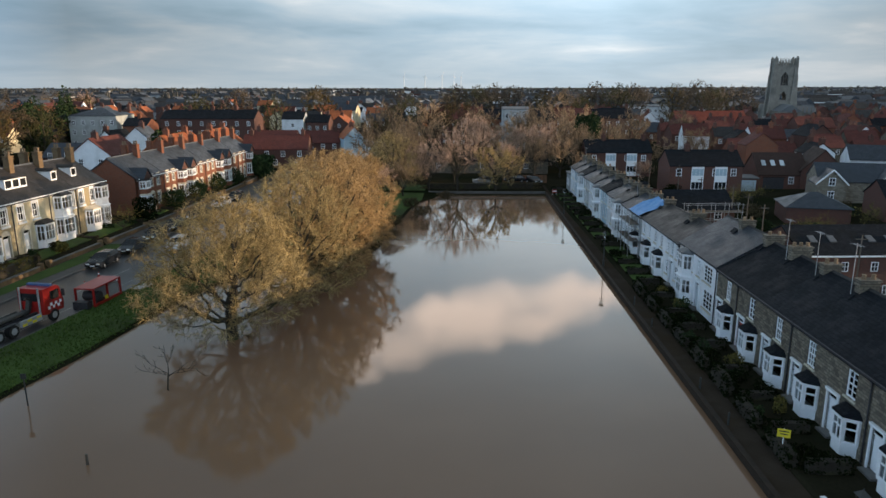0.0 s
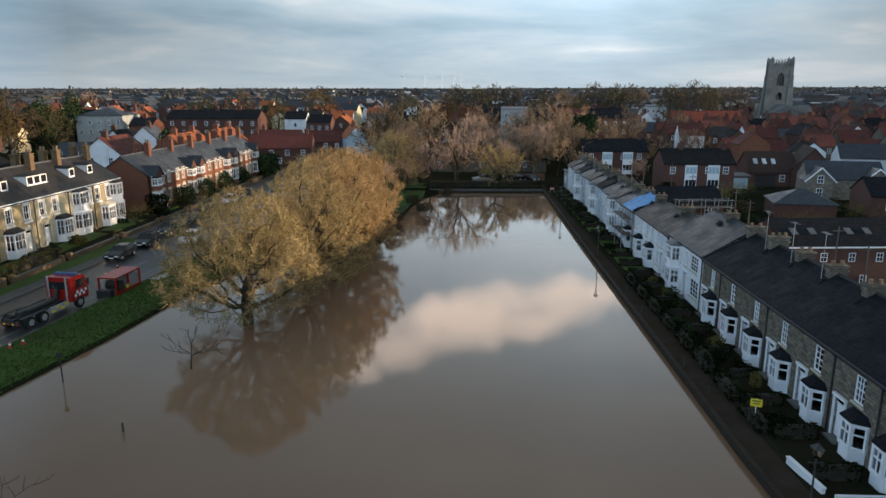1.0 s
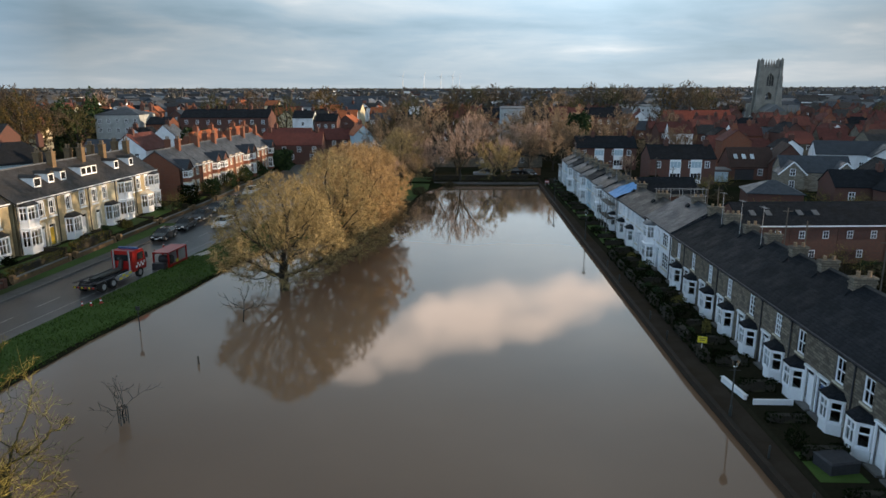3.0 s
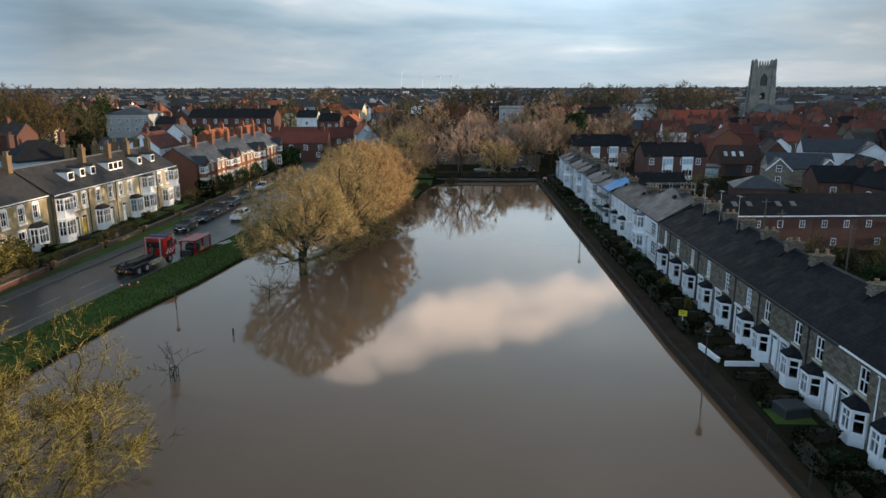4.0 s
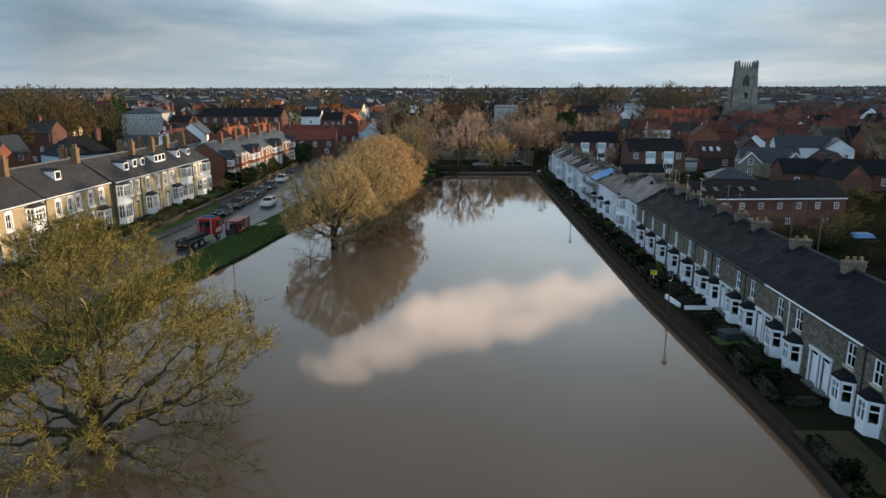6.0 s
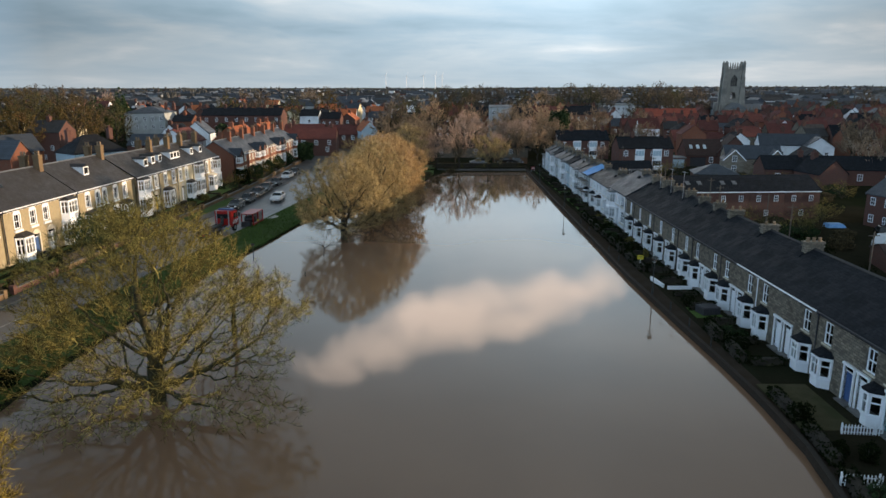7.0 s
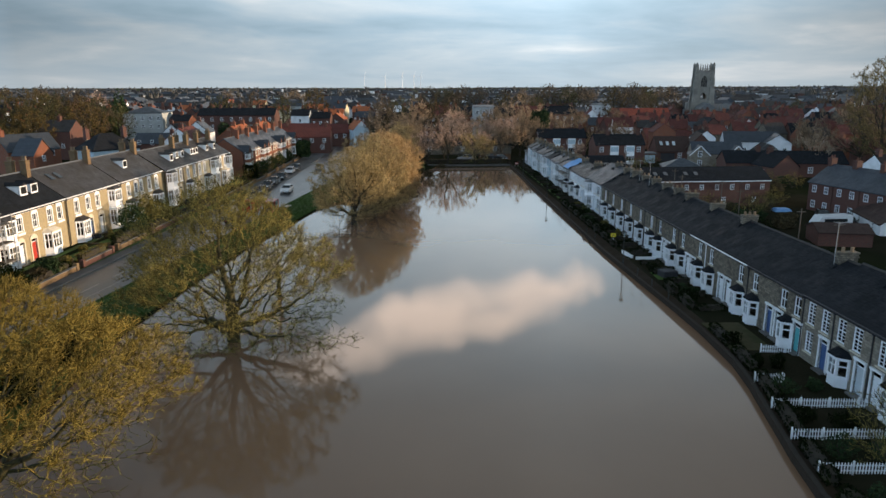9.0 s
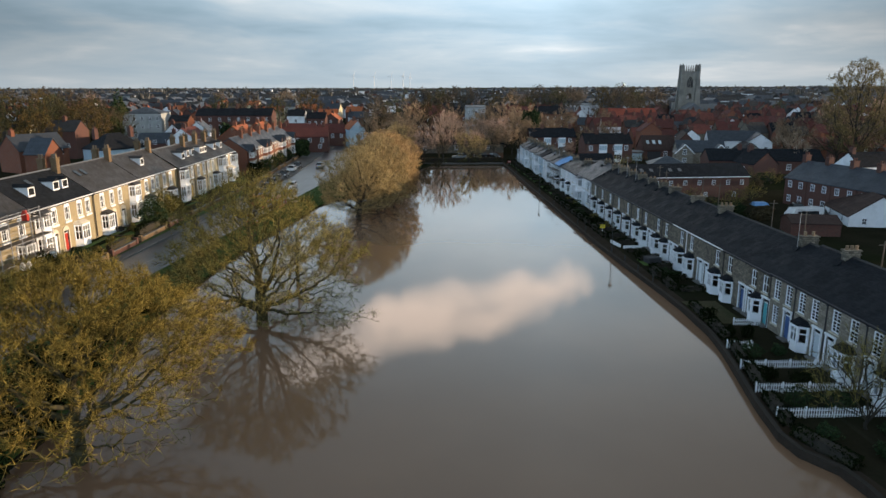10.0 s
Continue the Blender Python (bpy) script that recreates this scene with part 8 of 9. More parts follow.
        part("sleeve", b, M["white"], cn)


def build_vehicles():
    build_truck()
    dark = "dark parked car by the garden walls"
    for y, p, l, tall in ((80.5, "car_black", dark, True), (87.2, "car_black", dark, False), (93.4, "car_black", dark, False), (99.5, "car_black", dark, True), (107.0, "car_black", dark, False), (124.0, "car_black", dark, False)):
        car(-40.0, y, 180, p, l, tall=tall)
    car(-40.2, 117.5, 180, "car_white", "white parked car by the garden walls")
    car(-35.0, 88.5, 180, "car_white", "white car on the wet road", tall=True)
    car(-31.0 - 3.4, 126.0, 0, "car_silver", "silver car further along the road")
    car(3.0, 147.0, 90, "car_silver", "silver car parked behind the far bank")
    car(9.5, 149.0, 90, "car_black", "dark car parked behind the far bank")
    car(13.2, 147.0, 200, "car_black", "dark car parked at the lane's end", tall=True)
    car(-52.0, 43.0, 90, "car_black", "dark car in a villa's front drive")
    for x, y, r in ((54.5, 58.5, 160), (55.5, 53.5, 165)):
        c = car(x, y, r, "car_black", "dark car parked in the yard behind the terrace")
        c.location.z = 0.83


# ---- gardens and street things ----
def hedge(x0, y0, x1, y1, w, h, z, label, mat="hedge", seed=0, dens=170):
    L = math.hypot(x1 - x0, y1 - y0)
    n = int(max(300, dens * (L * w + 2 * L * h)))
    me = leaf_clump(300 + seed, n, L / 2, w / 2, h / 2, 0.085, M[mat], 0.82, True)
    t = thing("hedge", label, "hedge", pose((x0 + x1) / 2, (y0 + y1) / 2, z, 0, 0, math.degrees(math.atan2(y1 - y0, x1 - x0))), "garden hedges")
    part("leaves", me, None, t)
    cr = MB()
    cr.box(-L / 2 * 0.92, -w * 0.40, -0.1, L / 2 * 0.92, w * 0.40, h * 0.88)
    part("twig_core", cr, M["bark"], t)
    return t


def shrub(x, y, z, r, h, label, mat="hedge", seed=0, n=900, leaf=0.09, hollow=0.5):
    me = leaf_clump(500 + seed, n, r, r, h / 2, leaf, M[mat], hollow)
    t = thing("shrub", label, "shrub", pose(x, y, z), "garden shrubs")
    part("leaves", me, None, t)
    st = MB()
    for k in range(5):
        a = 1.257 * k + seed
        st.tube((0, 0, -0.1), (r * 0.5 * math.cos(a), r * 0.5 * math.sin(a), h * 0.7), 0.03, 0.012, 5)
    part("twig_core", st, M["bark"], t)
    return t


def picket_fence(x0, y0, x1, y1, z, h=0.74):
    f = thing("picket_fence", "white painted picket fence across a front garden", "fence", group="picket fences")
    L = math.hypot(x1 - x0, y1 - y0)
    f.matrix_basis = pose(x0, y0, z, 0, 0, math.degrees(math.atan2(y1 - y0, x1 - x0)))
    rl = MB()
    rl.box(0, -0.02, 0.18, L, 0.02, 0.23)
    part("rail", rl, M["white"], f)
    rl = MB()
    rl.box(0, -0.02, h - 0.24, L, 0.02, h - 0.19)
    part("rail", rl, M["white"], f)

    def make():
        p = MB()
        p.prism_y([(-0.034, 0.03), (0.034, 0.03), (0.034, h - 0.07), (0.0, h), (-0.034, h - 0.07)], -0.045, -0.021)
        return p.mesh("picket", M["white"])
    pm = shared(("picket", h), make)
    n = int(L / 0.17)
    for k in range(n + 1):
        part("picket", pm, None, f, at=(L * k / n, 0, 0))
    for k in range(int(L / 1.9) + 1):
        po = MB()
        a = min(L, 1.9 * k)
        po.box(a - 0.04, 0.02, -0.3, a + 0.04, 0.10, h + 0.03)
        part("post", po, M["white"], f)


def lamp_post(x, y, z, h=4.0, label="black heritage lamp post on the lane's edge"):
    t = thing("street_lamp", label, "street lamp", pose(x, y, z), "lane lamps")
    p = MB()
    p.tube((0, 0, 0), (0, 0, 0.7), 0.11, 0.09, 8), p.tube((0, 0, 0.7), (0, 0, h - 0.7), 0.055, 0.04, 8), p.tube((-0.35, 0, h - 0.95), (0.35, 0, h - 0.95), 0.02, 0.02, 6)
    part("post", p, M["iron"], t)
    hd = MB()
    hd.frustum(0, 0, h - 0.7, h - 0.22, 0.11, 0.11, 0.21, 0.21)
    part("lantern", hd, M["glass"], t)
    cp = MB()
    cp.frustum(0, 0, h - 0.22, h, 0.25, 0.25, 0.04, 0.04), cp.tube((0, 0, h), (0, 0, h + 0.12), 0.03, 0.01, 6)
    part("cap", cp, M["iron"], t)


def scaffold(x0, y0, x1, y1, z, lifts, name_label):
    """Tube scaffold along the line from (x0, y0) to (x1, y1), 1.2 m deep to the left of it."""
    t = thing("scaffold", name_label, "scaffold")
    d = Vector((x1 - x0, y1 - y0, 0))
    L = d.length
    t.matrix_basis = pose(x0, y0, z, 0, 0, math.degrees(math.atan2(d.y, d.x)))
    top = lifts * 1.95 + 1.1
    n = max(2, round(L / 2.0))
    for k in range(n + 1):
        for yy in (0.0, 1.2):
            p = MB()
            p.tube((L * k / n, yy, 0), (L * k / n, yy, top), 0.03, 0.03, 6)
            part("standard", p, M["steel"], t)
        for j in range(1, lifts + 1):
            p = MB()
            p.tube((L * k / n, -0.15, 1.95 * j - 0.08), (L * k / n, 1.35, 1.95 * j - 0.08), 0.026, 0.026, 6)
            part("transom", p, M["steel"], t)
    for j in range(1, lifts + 1):
        for yy in (0.0, 1.2):
            for dz in (0.0, 0.95):
                p = MB()
                p.tube((-0.3, yy, 1.95 * j + dz), (L + 0.3, yy, 1.95 * j + dz), 0.026, 0.026, 6)
                part("ledger", p, M["steel"], t)
        for b in range(4):
            p = MB()
            p.box(-0.2, 0.06 + 0.27 * b, 1.95 * j + 0.03, L + 0.2, 0.31 + 0.27 * b, 1.95 * j + 0.08)
            part("board", p, M["timber"], t)


def brick_wall(x0, y0, x1, y1, z, h, mat, label):
    L = math.hypot(x1 - x0, y1 - y0)
    t = thing("garden_wall", label, "garden wall", pose(x0, y0, z, 0, 0, math.degrees(math.atan2(y1 - y0, x1 - x0))), "front garden walls")
    w = MB()
    w.box(0, -0.14, -0.4, L, 0.14, h)
    part("wall", w, M[mat], t)
    c = MB()
    c.box(-0.02, -0.19, h, L + 0.02, 0.19, h + 0.08)
    part("coping", c, M["kerb"], t)
    for a in (0.0, L):
        p = MB()
        p.box(a - 0.24, -0.24, -0.4, a + 0.24, 0.24, h + 0.22)
        p.frustum(a, 0, h + 0.22, h + 0.36, 0.28, 0.28, 0.2, 0.2)
        part("pier", p, M[mat], t)


def build_left_gardens():
    r = random.Random(4)
    y = -14.0
    k = 0
    while y < 150:
        L = r.uniform(7.5, 11.5)
        lit = y < 52
        if not 99 < y + L / 2 < 104:
            brick_wall(garden_x(y), y, garden_x(y + L - 1.4), y + L - 1.4, 1.05, r.uniform(0.45, 0.7), "dark_brick" if lit and k % 2 else "stack", "low brick garden wall with stone coping" if lit else "low brown brick garden wall beside the pavement")
            if r.random() < 0.6:
                hedge(garden_x(y) - 0.65, y + 0.5, garden_x(y + L) - 0.65, y + L - 2.0, 0.8, r.uniform(0.8, 1.4), 1.45, "clipped dark hedge behind a garden wall", "hedge" if r.random() < 0.7 else "shrub_gold", seed=k, dens=70)
        lw = MB()
        x1, x2 = left_x(y) + (1.6 if y > 66 else 1.1), garden_x(y) - 1.2
        lw.hexa([(x1, y + 0.3, 1.80), (x2, y + 0.3, 1.62), (x2, y + L - 0.6, 1.62), (x1, y + L - 0.6, 1.80), (x1, y + 0.3, 2.0), (x2, y + 0.3, 1.80), (x2, y + L - 0.6, 1.80), (x1, y + L - 0.6, 2.0)])
        solid("lawn", lw, M["grass"], "small damp front lawn", "lawn", kind="structure")
        hedge(left_x(y) + 1.4, y - 0.1, garden_x(y) - 0.9, y - 0.1, 0.5, r.uniform(0.4, 0.8), 1.65, "dividing hedge between front gardens", "shrub_brown", seed=100 + k, dens=70)
        for j in range(r.randint(1, 3)):
            shrub(garden_x(y) - r.uniform(0.6, 3.2), y + r.uniform(0.5, L - 1), 1.7, r.uniform(0.4, 0.8), r.uniform(0.6, 1.4), "winter shrub in a front garden", r.choice(("hedge", "shrub_brown", "shrub_gold", "shrub_brown", "ever")), seed=200 + 7 * k + j, n=700, leaf=0.11)
        y += L
        k += 1
    for i, (x, yy, rr, h, m) in enumerate(((-46.5, 51.5, 2.0, 4.6, "shrub_gold"), (-47.2, 47.5, 2.2, 4.0, "ever"), (-45.8, 55.0, 1.5, 3.6, "shrub_gold"), (-45.5, 102.5, 1.6, 3.4, "hedge"), (-44.8, 112.0, 1.5, 3.2, "ever"),
                                          (-44.5, 121.0, 1.7, 3.2, "ever"), (-44.4, 130.0, 1.8, 3.0, "ever"), (-44.0, 139.0, 2.0, 3.0, "ever"), (-47.0, 20.0, 1.6, 2.6, "hedge"), (-48.0, 26.5, 1.1, 1.8, "ever"))):
        shrub(min(x, garden_x(yy) - 0.6 - rr * 0.4), yy, 1.6, rr, h, "large garden shrub behind the roadside wall", m, seed=400 + i, n=2600, leaf=0.13)
    # bare garden bushes before the red brick row
    for i, (x, yy) in enumerate(((-45.5, 96.0), (-45.8, 107.5), (-45.3, 116.5), (-45.6, 125.5))):
        plant("thicket", x, yy, 1.5, "bare twiggy garden bush by the road", 0.6, 77 * i, "garden trees")
    scaffold(left_x(12) + 2.4, 11.6, left_x(24) + 2.4, 24.6, 1.75, 3, "tube scaffold with boards before a villa front")
    rd = MB()
    rd.box(-0.3, -0.2, 0.0, 0.3, 0.2, 0.7)
    rd.frustum(0, 0, 0.7, 1.1, 0.24, 0.16, 0.16, 0.12)
    solid("sack", rd, M["door_red"], "red rubble sack on the scaffold boards", "sack", pose(left_x(21) + 1.7, 21.2, 1.75 + 5.93))


def build_right_gardens():
    r = random.Random(9)
    # hedges along the lane and between the plots
    y = 16.0
    k = 0
    while y < 143:
        x0, x1 = wall_x(y) - 3.8, wall_x(y) - 1.2
        if not (24 < y < 41 or y > 72):
            hedge(x0, y + 0.3, x0, y + 3.4, 0.7, r.uniform(0.7, 1.2), 0.44, "dark clipped hedge along the lane", seed=600 + k, dens=110)
        hedge(x0 + 0.4, y, x1 + 0.2, y, 0.55, r.uniform(0.5, 0.9), 0.46, "dark hedge between two front gardens", seed=700 + k, dens=110)
        for j in range(r.randint(2, 4) if not (24 < y < 41 or y > 72) else r.randint(0, 1)):
            shrub(r.uniform(x0 + 0.3, x1), y + r.uniform(0.6, 3.4), 0.45, r.uniform(0.35, 0.75), r.uniform(0.5, 1.4), "dark winter shrub in a front garden", r.choice(("hedge", "hedge", "ever", "shrub_gold")), seed=800 + 5 * k + j, n=500, leaf=0.075)
        y += 4.3
        k += 1
    lw = MB()
    lw.box(wall_x(28) - 3.5, 26.6, 0.3, wall_x(28) - 1.0, 29.6, 0.505)
    solid("lawn", lw, M["grass"], "small green lawn before the terrace", "lawn", kind="structure")
    for a, b in ((76, 80), (80.6, 84.4), (85, 88.8), (89.4, 93.4), (98, 103), (103.4, 109), (110, 118), (119, 128), (129, 137)):
        lw = MB()
        lw.box(wall_x(a) - 3.3, a, 0.3, wall_x(a) - 0.9, b, 0.515)
        solid("lawn", lw, M["grass"], "strip of grass before the terrace", "lawn", kind="structure")
    lw = MB()
    lw.box(wall_x(9) - 4.6, 6.0, 0.3, wall_x(9) - 1.2, 12.6, 0.505)
    solid("lawn", lw, M["worn_lawn"], "pale worn lawn before the terrace", "lawn", kind="structure")
    hb = MB()
    hb.box(-0.85, -0.7, 0.0, 0.85, 0.7, 0.62), hb.frustum(0, 0, 0.62, 0.70, 0.9, 0.75, 0.8, 0.65)
    solid("storage_box", hb, M["dark"], "low dark covered garden box on the lawn", "garden box", pose(19.9, 28.0, 0.50, 0, 0, 12))
    bn = MB()
    bn.box(-0.10, -1.5, 0.0, 0.10, 1.5, 0.36), bn.box(-0.13, -1.55, 0.36, 0.13, 1.55, 0.41)
    solid("planter", bn, M["white"], "long white planter wall beside the lane", "planter", pose(18.05, 37.6, 0.42, 0, 0, 8))
    wl = MB()
    wl.box(18.5, 35.4, 0.35, 21.0, 35.55, 0.85)
    solid("garden_wall", wl, M["white"], "low white garden wall between two plots", "garden wall")
    # picket fences
    for y, xa in ((5.6, 19.75), (0.2, 16.75), (-3.9, 16.0), (-8.0, 15.2), (-11.8, 14.75)):
        picket_fence(xa + 0.1, y, wall_x(y) - (0.3 if y != 0.2 else 3.7), y - 0.2, 0.42)
    for i, (x, y) in enumerate(((18.3, 7.4), (19.6, 2.4), (18.4, 3.2), (18.0, -1.6), (20.3, -1.4), (17.2, -5.6), (19.4, -6.6), (17.0, -10.2), (19.5, -10.6), (21.0, -14.5), (16.4, -14.8), (18.8, -17.0))):
        shrub(x, y, 0.42, r.uniform(0.5, 1.0), r.uniform(0.7, 1.5), "dark garden shrub behind the water", r.choice(("hedge", "ever")), seed=900 + i, n=800, leaf=0.08)
    for i in range(6):
        hedge(lerp_table(RIGHT_BANK, -18 + 5 * i) + 1.0, -18 + 5 * i, lerp_table(RIGHT_BANK, -14 + 5 * i) + 1.0, -14 + 5 * i, 0.8, 0.7, 0.42, "dark low hedge above the water", seed=950 + i, dens=110)
    # estate agent's board
    sg = thing("sign_board", "yellow estate agent board on a white post", "sign", pose(17.75, 43.4, 0.42, 0, 0, -20) @ Matrix.Diagonal((0.6, 1, 0.80, 1)))
    p = MB()
    p.box(-0.04, -0.04, 0, 0.04, 0.04, 2.1)
    part("post", p, M["white"], sg)
    b = MB()
    b.box(-0.55, -0.07, 1.5, 0.55, -0.042, 2.1)
    bd = part("board", b, M["hi_yellow"], sg)
    for k, (a, c) in enumerate(((-0.4, 0.4), (-0.3, 0.3))):
        q = MB()
        q.box(a, -0.076, 1.9 - 0.2 * k, c, -0.071, 1.98 - 0.2 * k)
        part("lettering_bar", q, M["dark"], bd)
    for y in (34.0, 84.0, 116.0):
        lamp_post(lerp_table(RIGHT_BANK, y) + 0.45, y, 0.40)
    for y in (20, 24.5, 29, 47, 52, 64, 70):
        b = MB()
        b.tube((0, 0, 0), (0, 0, 0.75), 0.06, 0.06, 8), b.tube((0, 0, 0.75), (0, 0, 0.82), 0.06, 0.02, 8)
        solid("bollard", b, M["iron"], "short dark bollard along the lane's edge", "bollard", pose(lerp_table(RIGHT_BANK, y) + 0.5, y, 0.4), "lane bollards")
    for i, (x, yy, rr, hh) in enumerate(((41, 62, 1.8, 2.4), (44, 58, 1.5, 2.0), (47, 63, 1.4, 1.8), (40, 55, 1.6, 2.4), (45, 52, 1.5, 1.8), (43, 66, 1.3, 1.6), (49, 58, 1.2, 1.4), (38, 48, 1.5, 2.2), (43, 112, 1.8, 2.0), (57, 113, 1.6, 1.8), (59, 118, 1.4, 1.6), (46, 100, 1.6, 1.8), (61, 87, 1.8, 2.0), (55, 95, 1.5, 1.7), (64, 97, 1.5, 1.6), (40, 101, 1.4, 1.8), (52, 120, 1.3, 1.4), (68, 96, 1.8, 2.0))):
        shrub(x, yy, 0.7, rr, hh, "overgrown green bush in the yard", "ever" if i % 2 else "shrub_brown", seed=1900 + i, n=1500, leaf=0.12)
    for i, (x, yy) in enumerate(((42, 57), (50, 66), (46, 63), (39, 64), (52, 70), (44, 122), (48, 125), (41, 118), (56, 104), (58, 98), (61, 101), (62, 92), (57, 90), (45, 96), (40, 92), (64, 112), (50, 84), (66, 90))):
        plant("thicket", x, yy, 0.7, "bare twiggy bush in the yards", 0.62, 50 * i, "garden trees")
    # closure board at the lane's end
    rb = thing("road_barrier", "small red and white road closure board on legs", "road barrier", pose(15.9, 134.6, 0.42, 0, 0, 8))
    b = MB()
    b.box(-0.45, -0.02, 0.55, 0.45, 0.02, 1.05)
    bd = part("board", b, M["door_red"], rb)
    b = MB()
    b.box(-0.4, -0.026, 0.72, 0.4, -0.021, 0.88)
    part("band", b, M["white"], bd)
    for a in (-0.36, 0.36):
        b = MB()
        b.beam((a, -0.25, 0), (a, 0.0, 1.0), 0.04, 0.04)
        part("leg", b, M["steel"], rb)
        b = MB()
        b.beam((a, 0.3, 0), (a, 0.03, 1.0), 0.04, 0.04)
        part("leg", b, M["steel"], rb)
    # repairs
    a, b = REPAIR
    scaffold(wall_x(b) - 1.5, b, wall_x(a) - 1.5, a, 0.45, 2, "tube scaffold with boards before a terraced house")
    tp = MB()
    pz = TERR_Z + 4.9
    n = 8
    pts = []
    for i in range(n + 1):
        row = []
        for j in range(5):
            yy = a + 0.2 + (b - a - 0.4) * i / n
            f = j / 4
            row.append((wall_x(yy) - 0.45 + 3.4 * f, yy, pz - 0.3 + 1.55 * f + 0.26 + 0.10 * math.sin(i * 2.1 + 1.7 * j) + 0.06 * math.sin(i * 4.3 - j)))
        pts.append(row)
    solid("tarpaulin", sheet(pts, 0), M["tarp"], "bright blue tarpaulin over a stripped roof", "tarpaulin")
    ext = thing("extension", "flat-roofed pale rendered extension at the terrace's end", "outbuilding", pose(wall_x(TERR_END) - 0.2, TERR_END + 0.02, 0.5))
    b = MB()
    b.box(0, 0, -0.2, 5.0, 4.2, 3.2)
    part("wall", b, M["grey_render"], ext)
    b = MB()
    b.box(-0.2, -0.004, 3.2, 5.2, 4.4, 3.42)
    part("roof", b, M["lead"], ext)
    for yy in (0.7, 2.3):
        put_window(ext, pose(0, yy + 0.6, 0.9, 0, 0, -90))
    scaffold(27.8, 94.6, 34.8, 95.2, 0.7, 2, "tube scaffold round a roof behind the terrace")
    town_house(30.2, 96.6, 4, 8.6, 7.0, 3.9, 2.0, "dark_brick", "slate", "brick house under repair behind the terrace", z=0.7, wins=((2, 2.6),), stacks=())
    bt = MB()
    bt.frustum(51.6, 65.6, 0.7, 1.35, 1.5, 1.1, 1.0, 0.7)
    solid("covered_heap", bt, M["tarp"], "bright blue sheet over a heap in the yard", "tarpaulin")
    vn = MB()
    vn.prism_x([(-2.6, 0.35), (2.6, 0.35), (2.7, 1.2), (2.0, 2.2), (-2.6, 2.3)], -0.98, 0.98)
    v = thing("van", "white camper van parked in the yard", "van", pose(51.0, 50.3, 0.83, 0, 0, 95))
    part("body", vn, M["car_white"], v)
    for s in (-1, 1):
        g = MB()
        g.box(s * 0.985 - 0.006, -1.8, 1.35, s * 0.985 + 0.006, 1.7, 1.85)
        part("window", g, M["dark_glass"], v)
        wheel(v, s * 1.0, 1.7, 0.34, 0.22), wheel(v, s * 1.0, -1.7, 0.34, 0.22)
    # yards behind the terrace: walls, poles, scrub
    for i in range(18):
        y = 4 + 7.5 * i
        w = MB()
        w.box(wall_x(y) + 8.6, y, 0.5, wall_x(y) + 15.5, y + 0.24, 2.2)
        solid("yard_wall", w, M["dark_brick"], "brick wall between back yards", "wall", group="yard walls")
        if r.random() < 0.7:
            p = MB()
            p.tube((0, 0, 0), (0, 0, 7.2), 0.08, 0.06, 7), p.box(-0.5, -0.04, 6.8, 0.5, 0.04, 6.88)
            solid("telegraph_pole", p, M["timber"], "wooden service pole in the back lane", "pole", pose(wall_x(y) + 11 + 3 * r.random(), y + 3, 0.6), "poles")
        if r.random() < 0.75:
            sx, sy = wall_x(y) + r.uniform(10, 13.5), y + r.uniform(1.5, 4.5)
            sh = thing("shed", "weathered timber shed with felt roof in a back yard", "shed", pose(sx, sy, 0.6, 0, 0, r.uniform(-15, 15)), "back yard sheds")
            b = MB()
            b.box(-1.3, -0.9, 0, 1.3, 0.9, 1.9)
            part("wall", b, M["timber"], sh)
            b = MB()
            b.prism_x([(-1.05, 1.9), (1.05, 1.9), (0, 2.4)], -1.45, 1.45)
            part("roof", b, M["slate"], sh)
            b = MB()
            b.box(-0.4, -0.93, 0.05, 0.4, -0.89, 1.75)
            part("door", b, M["fence_brown"], sh)
        out = MB()
        out.box(wall_x(y) + 8.3, y + 0.3, 0.4, wall_x(y) + 11.0, y + 3.0, 3.0)
        o2 = thing("outhouse", "brick rear extension with lean-to slate roof", "outbuilding", None, "rear extensions")
        part("wall", out, M["dark_brick"], o2)
        out = MB()
        xo = wall_x(y)
        out.hexa([(xo + 8.2, y + 0.2, 3.9), (xo + 11.2, y + 0.2, 2.95), (xo + 11.2, y + 3.1, 2.95), (xo + 8.2, y + 3.1, 3.9), (xo + 8.2, y + 0.2, 4.05), (xo + 11.2, y + 0.2, 3.1), (xo + 11.2, y + 3.1, 3.1), (xo + 8.2, y + 3.1, 4.05)])
        part("roof", out, M["slate"], o2)
        for j in range(4):
            shrub(wall_x(y) + r.uniform(9.5, 19), y + r.uniform(1, 6), 0.6, r.uniform(0.7, 1.4), r.uniform(1.2, 2.8), "dark overgrown shrub in a back yard", r.choice(("hedge", "ever", "hedge")), seed=1200 + 3 * i + j, n=800, leaf=0.12)


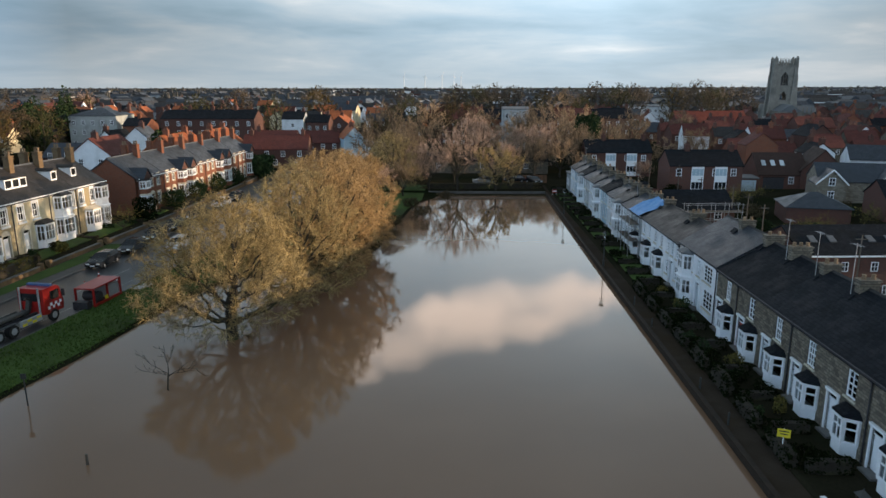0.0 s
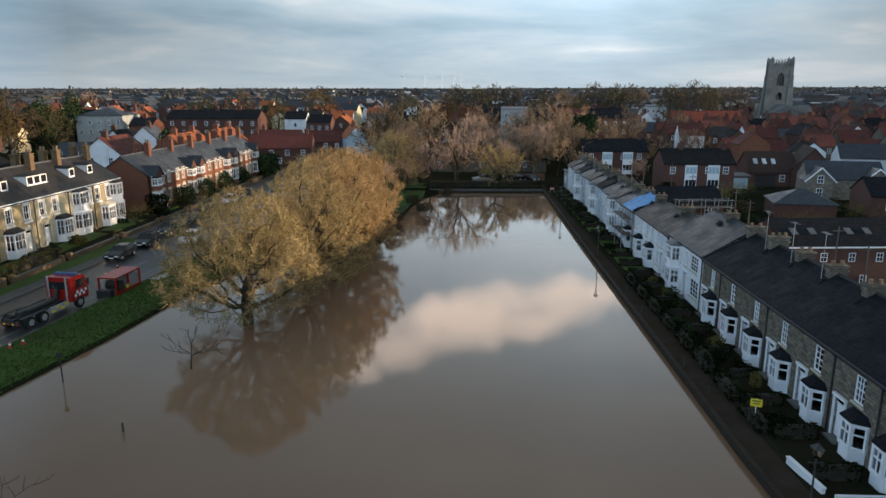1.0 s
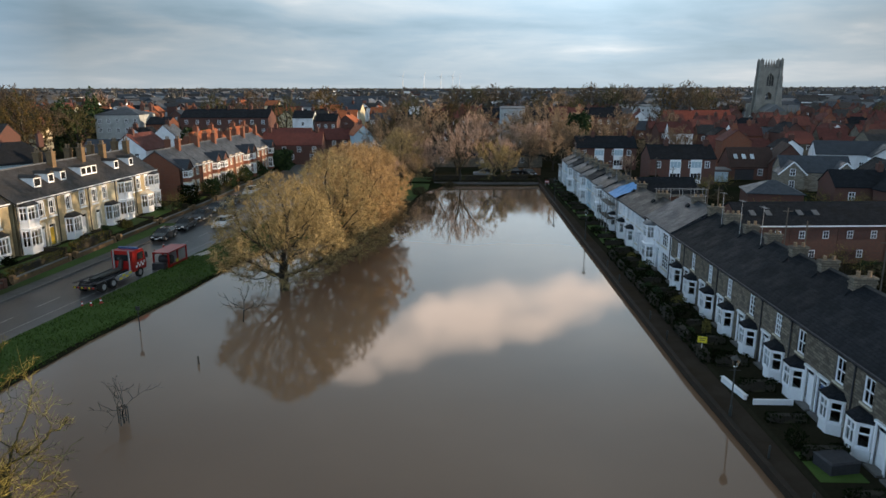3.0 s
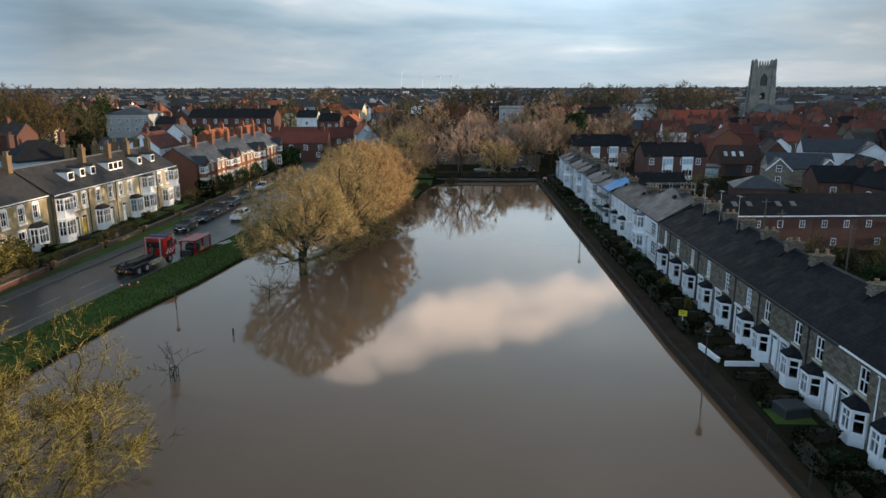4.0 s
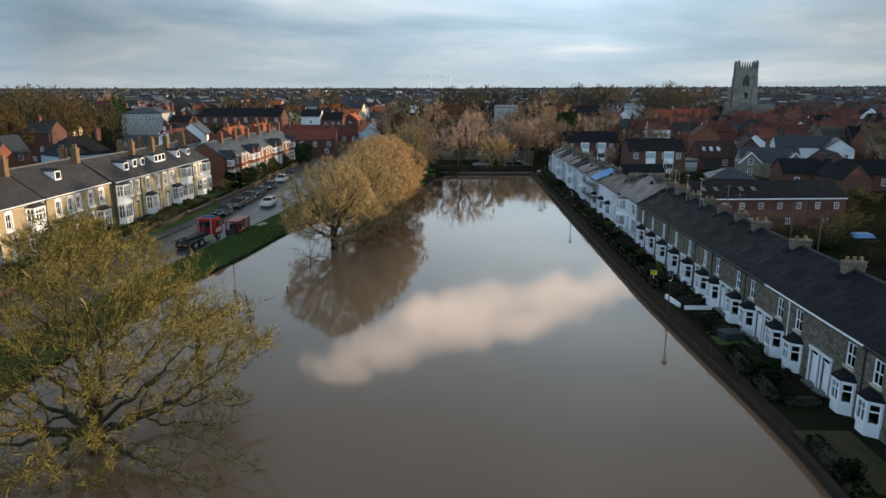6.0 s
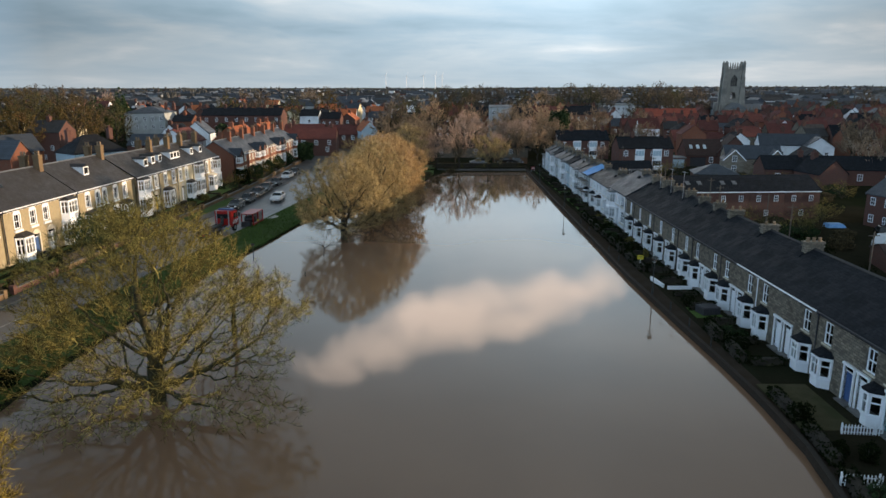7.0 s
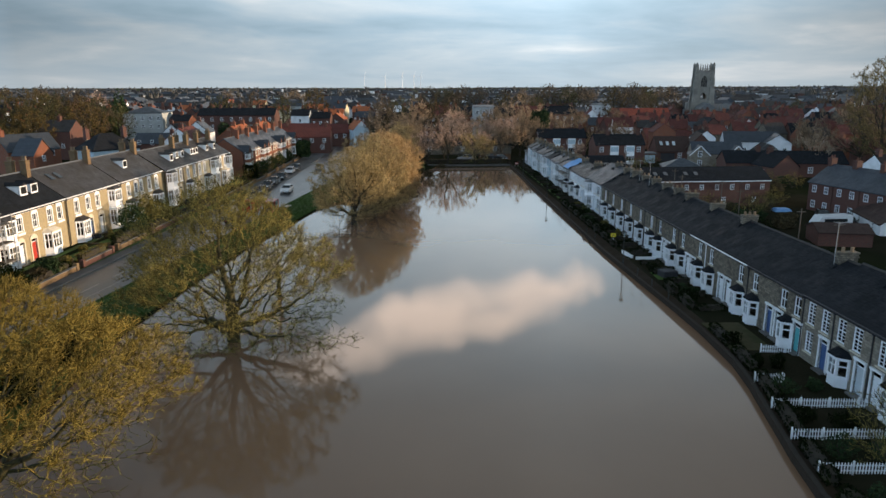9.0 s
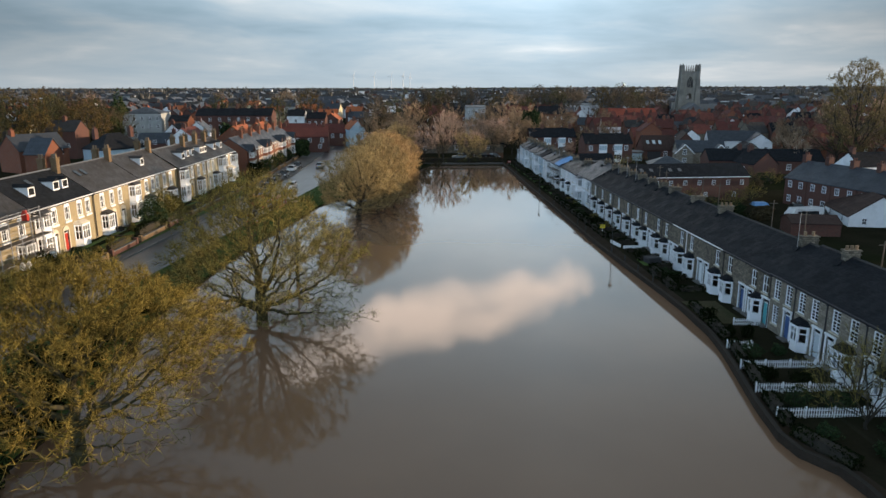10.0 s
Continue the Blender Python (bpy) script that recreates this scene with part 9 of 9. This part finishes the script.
def build_water_things():
    p = MB()
    p.tube((0, 0, -0.8), (0, 0, 0.62), 0.08, 0.07, 8)
    solid("post", p, M["timber"], "short dark post standing in the flood water", "post", pose(-20.2, 41.8, 0))
    p = MB()
    p.tube((0, 0, -0.8), (0.05, 0, 2.2), 0.05, 0.04, 8), p.box(-0.14, -0.02, 1.9, 0.24, 0.02, 2.25)
    solid("marker_pole", p, M["iron"], "thin dark pole leaning in the flood water", "pole", pose(-28.0, 48.6, 0, 2, 0, 0))
    # low wall and railing along the far bank
    w = MB()
    w.box(-7.5, 137.2, -0.8, 14.5, 137.6, 0.7)
    solid("bank_wall", w, M["paving"], "low dark wall along the far bank", "wall", kind="structure")
    fn = thing("timber_fence", "brown close-boarded timber fence behind the far bank", "fence")
    for k in range(46):
        b = MB()
        b.box(7.0 + 0.2 * k, 151.0, 0.45, 7.19 + 0.2 * k, 151.03, 2.1 + 0.02 * (k % 3))
        part("board", b, M["fence_brown"], fn)
    for z in (0.8, 1.8):
        b = MB()
        b.box(7.0, 151.03, z, 16.2, 151.09, z + 0.09)
        part("rail", b, M["timber"], fn)
    hedge(-9.0, 141.5, 13.5, 142.5, 1.4, 1.2, 0.5, "brown winter hedge behind the far bank", "shrub_brown", seed=990, dens=60)
    for i in range(6):
        shrub(-12 + 1.6 * i * (1 if i % 2 else 0.4), 90 + 8.0 * i, 0.35, 1.3, 1.6, "brown scrub at the water's edge", "shrub_brown", seed=1500 + i, n=900, leaf=0.12)
    # dark scrub added to stand in for the black shade on this bank
    for i, (x, y, rr, hh) in enumerate(((-33.5, -9.0, 1.3, 1.8), (-34.6, -12.5, 1.6, 2.2), (-33.8, -16.5, 1.5, 2.0), (-35.0, -20.0, 1.7, 2.2), (-33.6, -22.5, 1.4, 1.6), (-36.5, -10.5, 1.8, 2.4), (-37.2, -15.0, 2.0, 2.6), (-37.5, -19.5, 2.0, 2.4), (-32.6, -12.0, 1.3, 1.3), (-32.4, -18.5, 1.4, 1.4), (-34.5, -6.0, 1.2, 1.3), (-35.8, -25.0, 2.0, 2.2), (-33.0, -27.5, 1.6, 1.6), (-39.8, -13.0, 1.7, 2.2), (-39.9, -18.0, 1.8, 2.2), (-34.6, -2.0, 1.5, 1.4), (-35.8, 1.5, 1.6, 1.5), (-34.9, 5.0, 1.4, 1.3), (-36.6, 8.0, 1.5, 1.4), (-35.2, 11.5, 1.3, 1.1), (-37.6, 4.0, 1.6, 1.5), (-37.8, -1.5, 1.6, 1.6), (-36.8, -5.0, 1.6, 1.7))):
        shrub(x, y, 0.4, rr, hh, "dark scrub added to deepen the shade below the roadside trees", "hedge", seed=1600 + i, n=1500, leaf=0.12)
    # far wind turbines
    for x, y in ((-330, 3350), (-150, 3400), (-90, 3300), (-240, 3500), (-60, 3450)):
        t = thing("wind_turbine", "far white wind turbine on the horizon", "wind turbine", pose(x, y, ground_z(x, y)), "wind turbines")
        m = MB()
        m.tube((0, 0, 0), (0, 0, 62), 2.0, 1.2, 8)
        part("mast", m, M["white"], t)
        for k in range(3):
            a = 0.4 + 2.094 * k
            b = MB()
            b.tube((0, -1.5, 62), (24 * math.sin(a), -1.5, 62 + 24 * math.cos(a)), 1.0, 0.3, 5)
            part("blade", b, M["white"], t)


build_vehicles()
build_left_gardens()
build_right_gardens()
build_water_things()
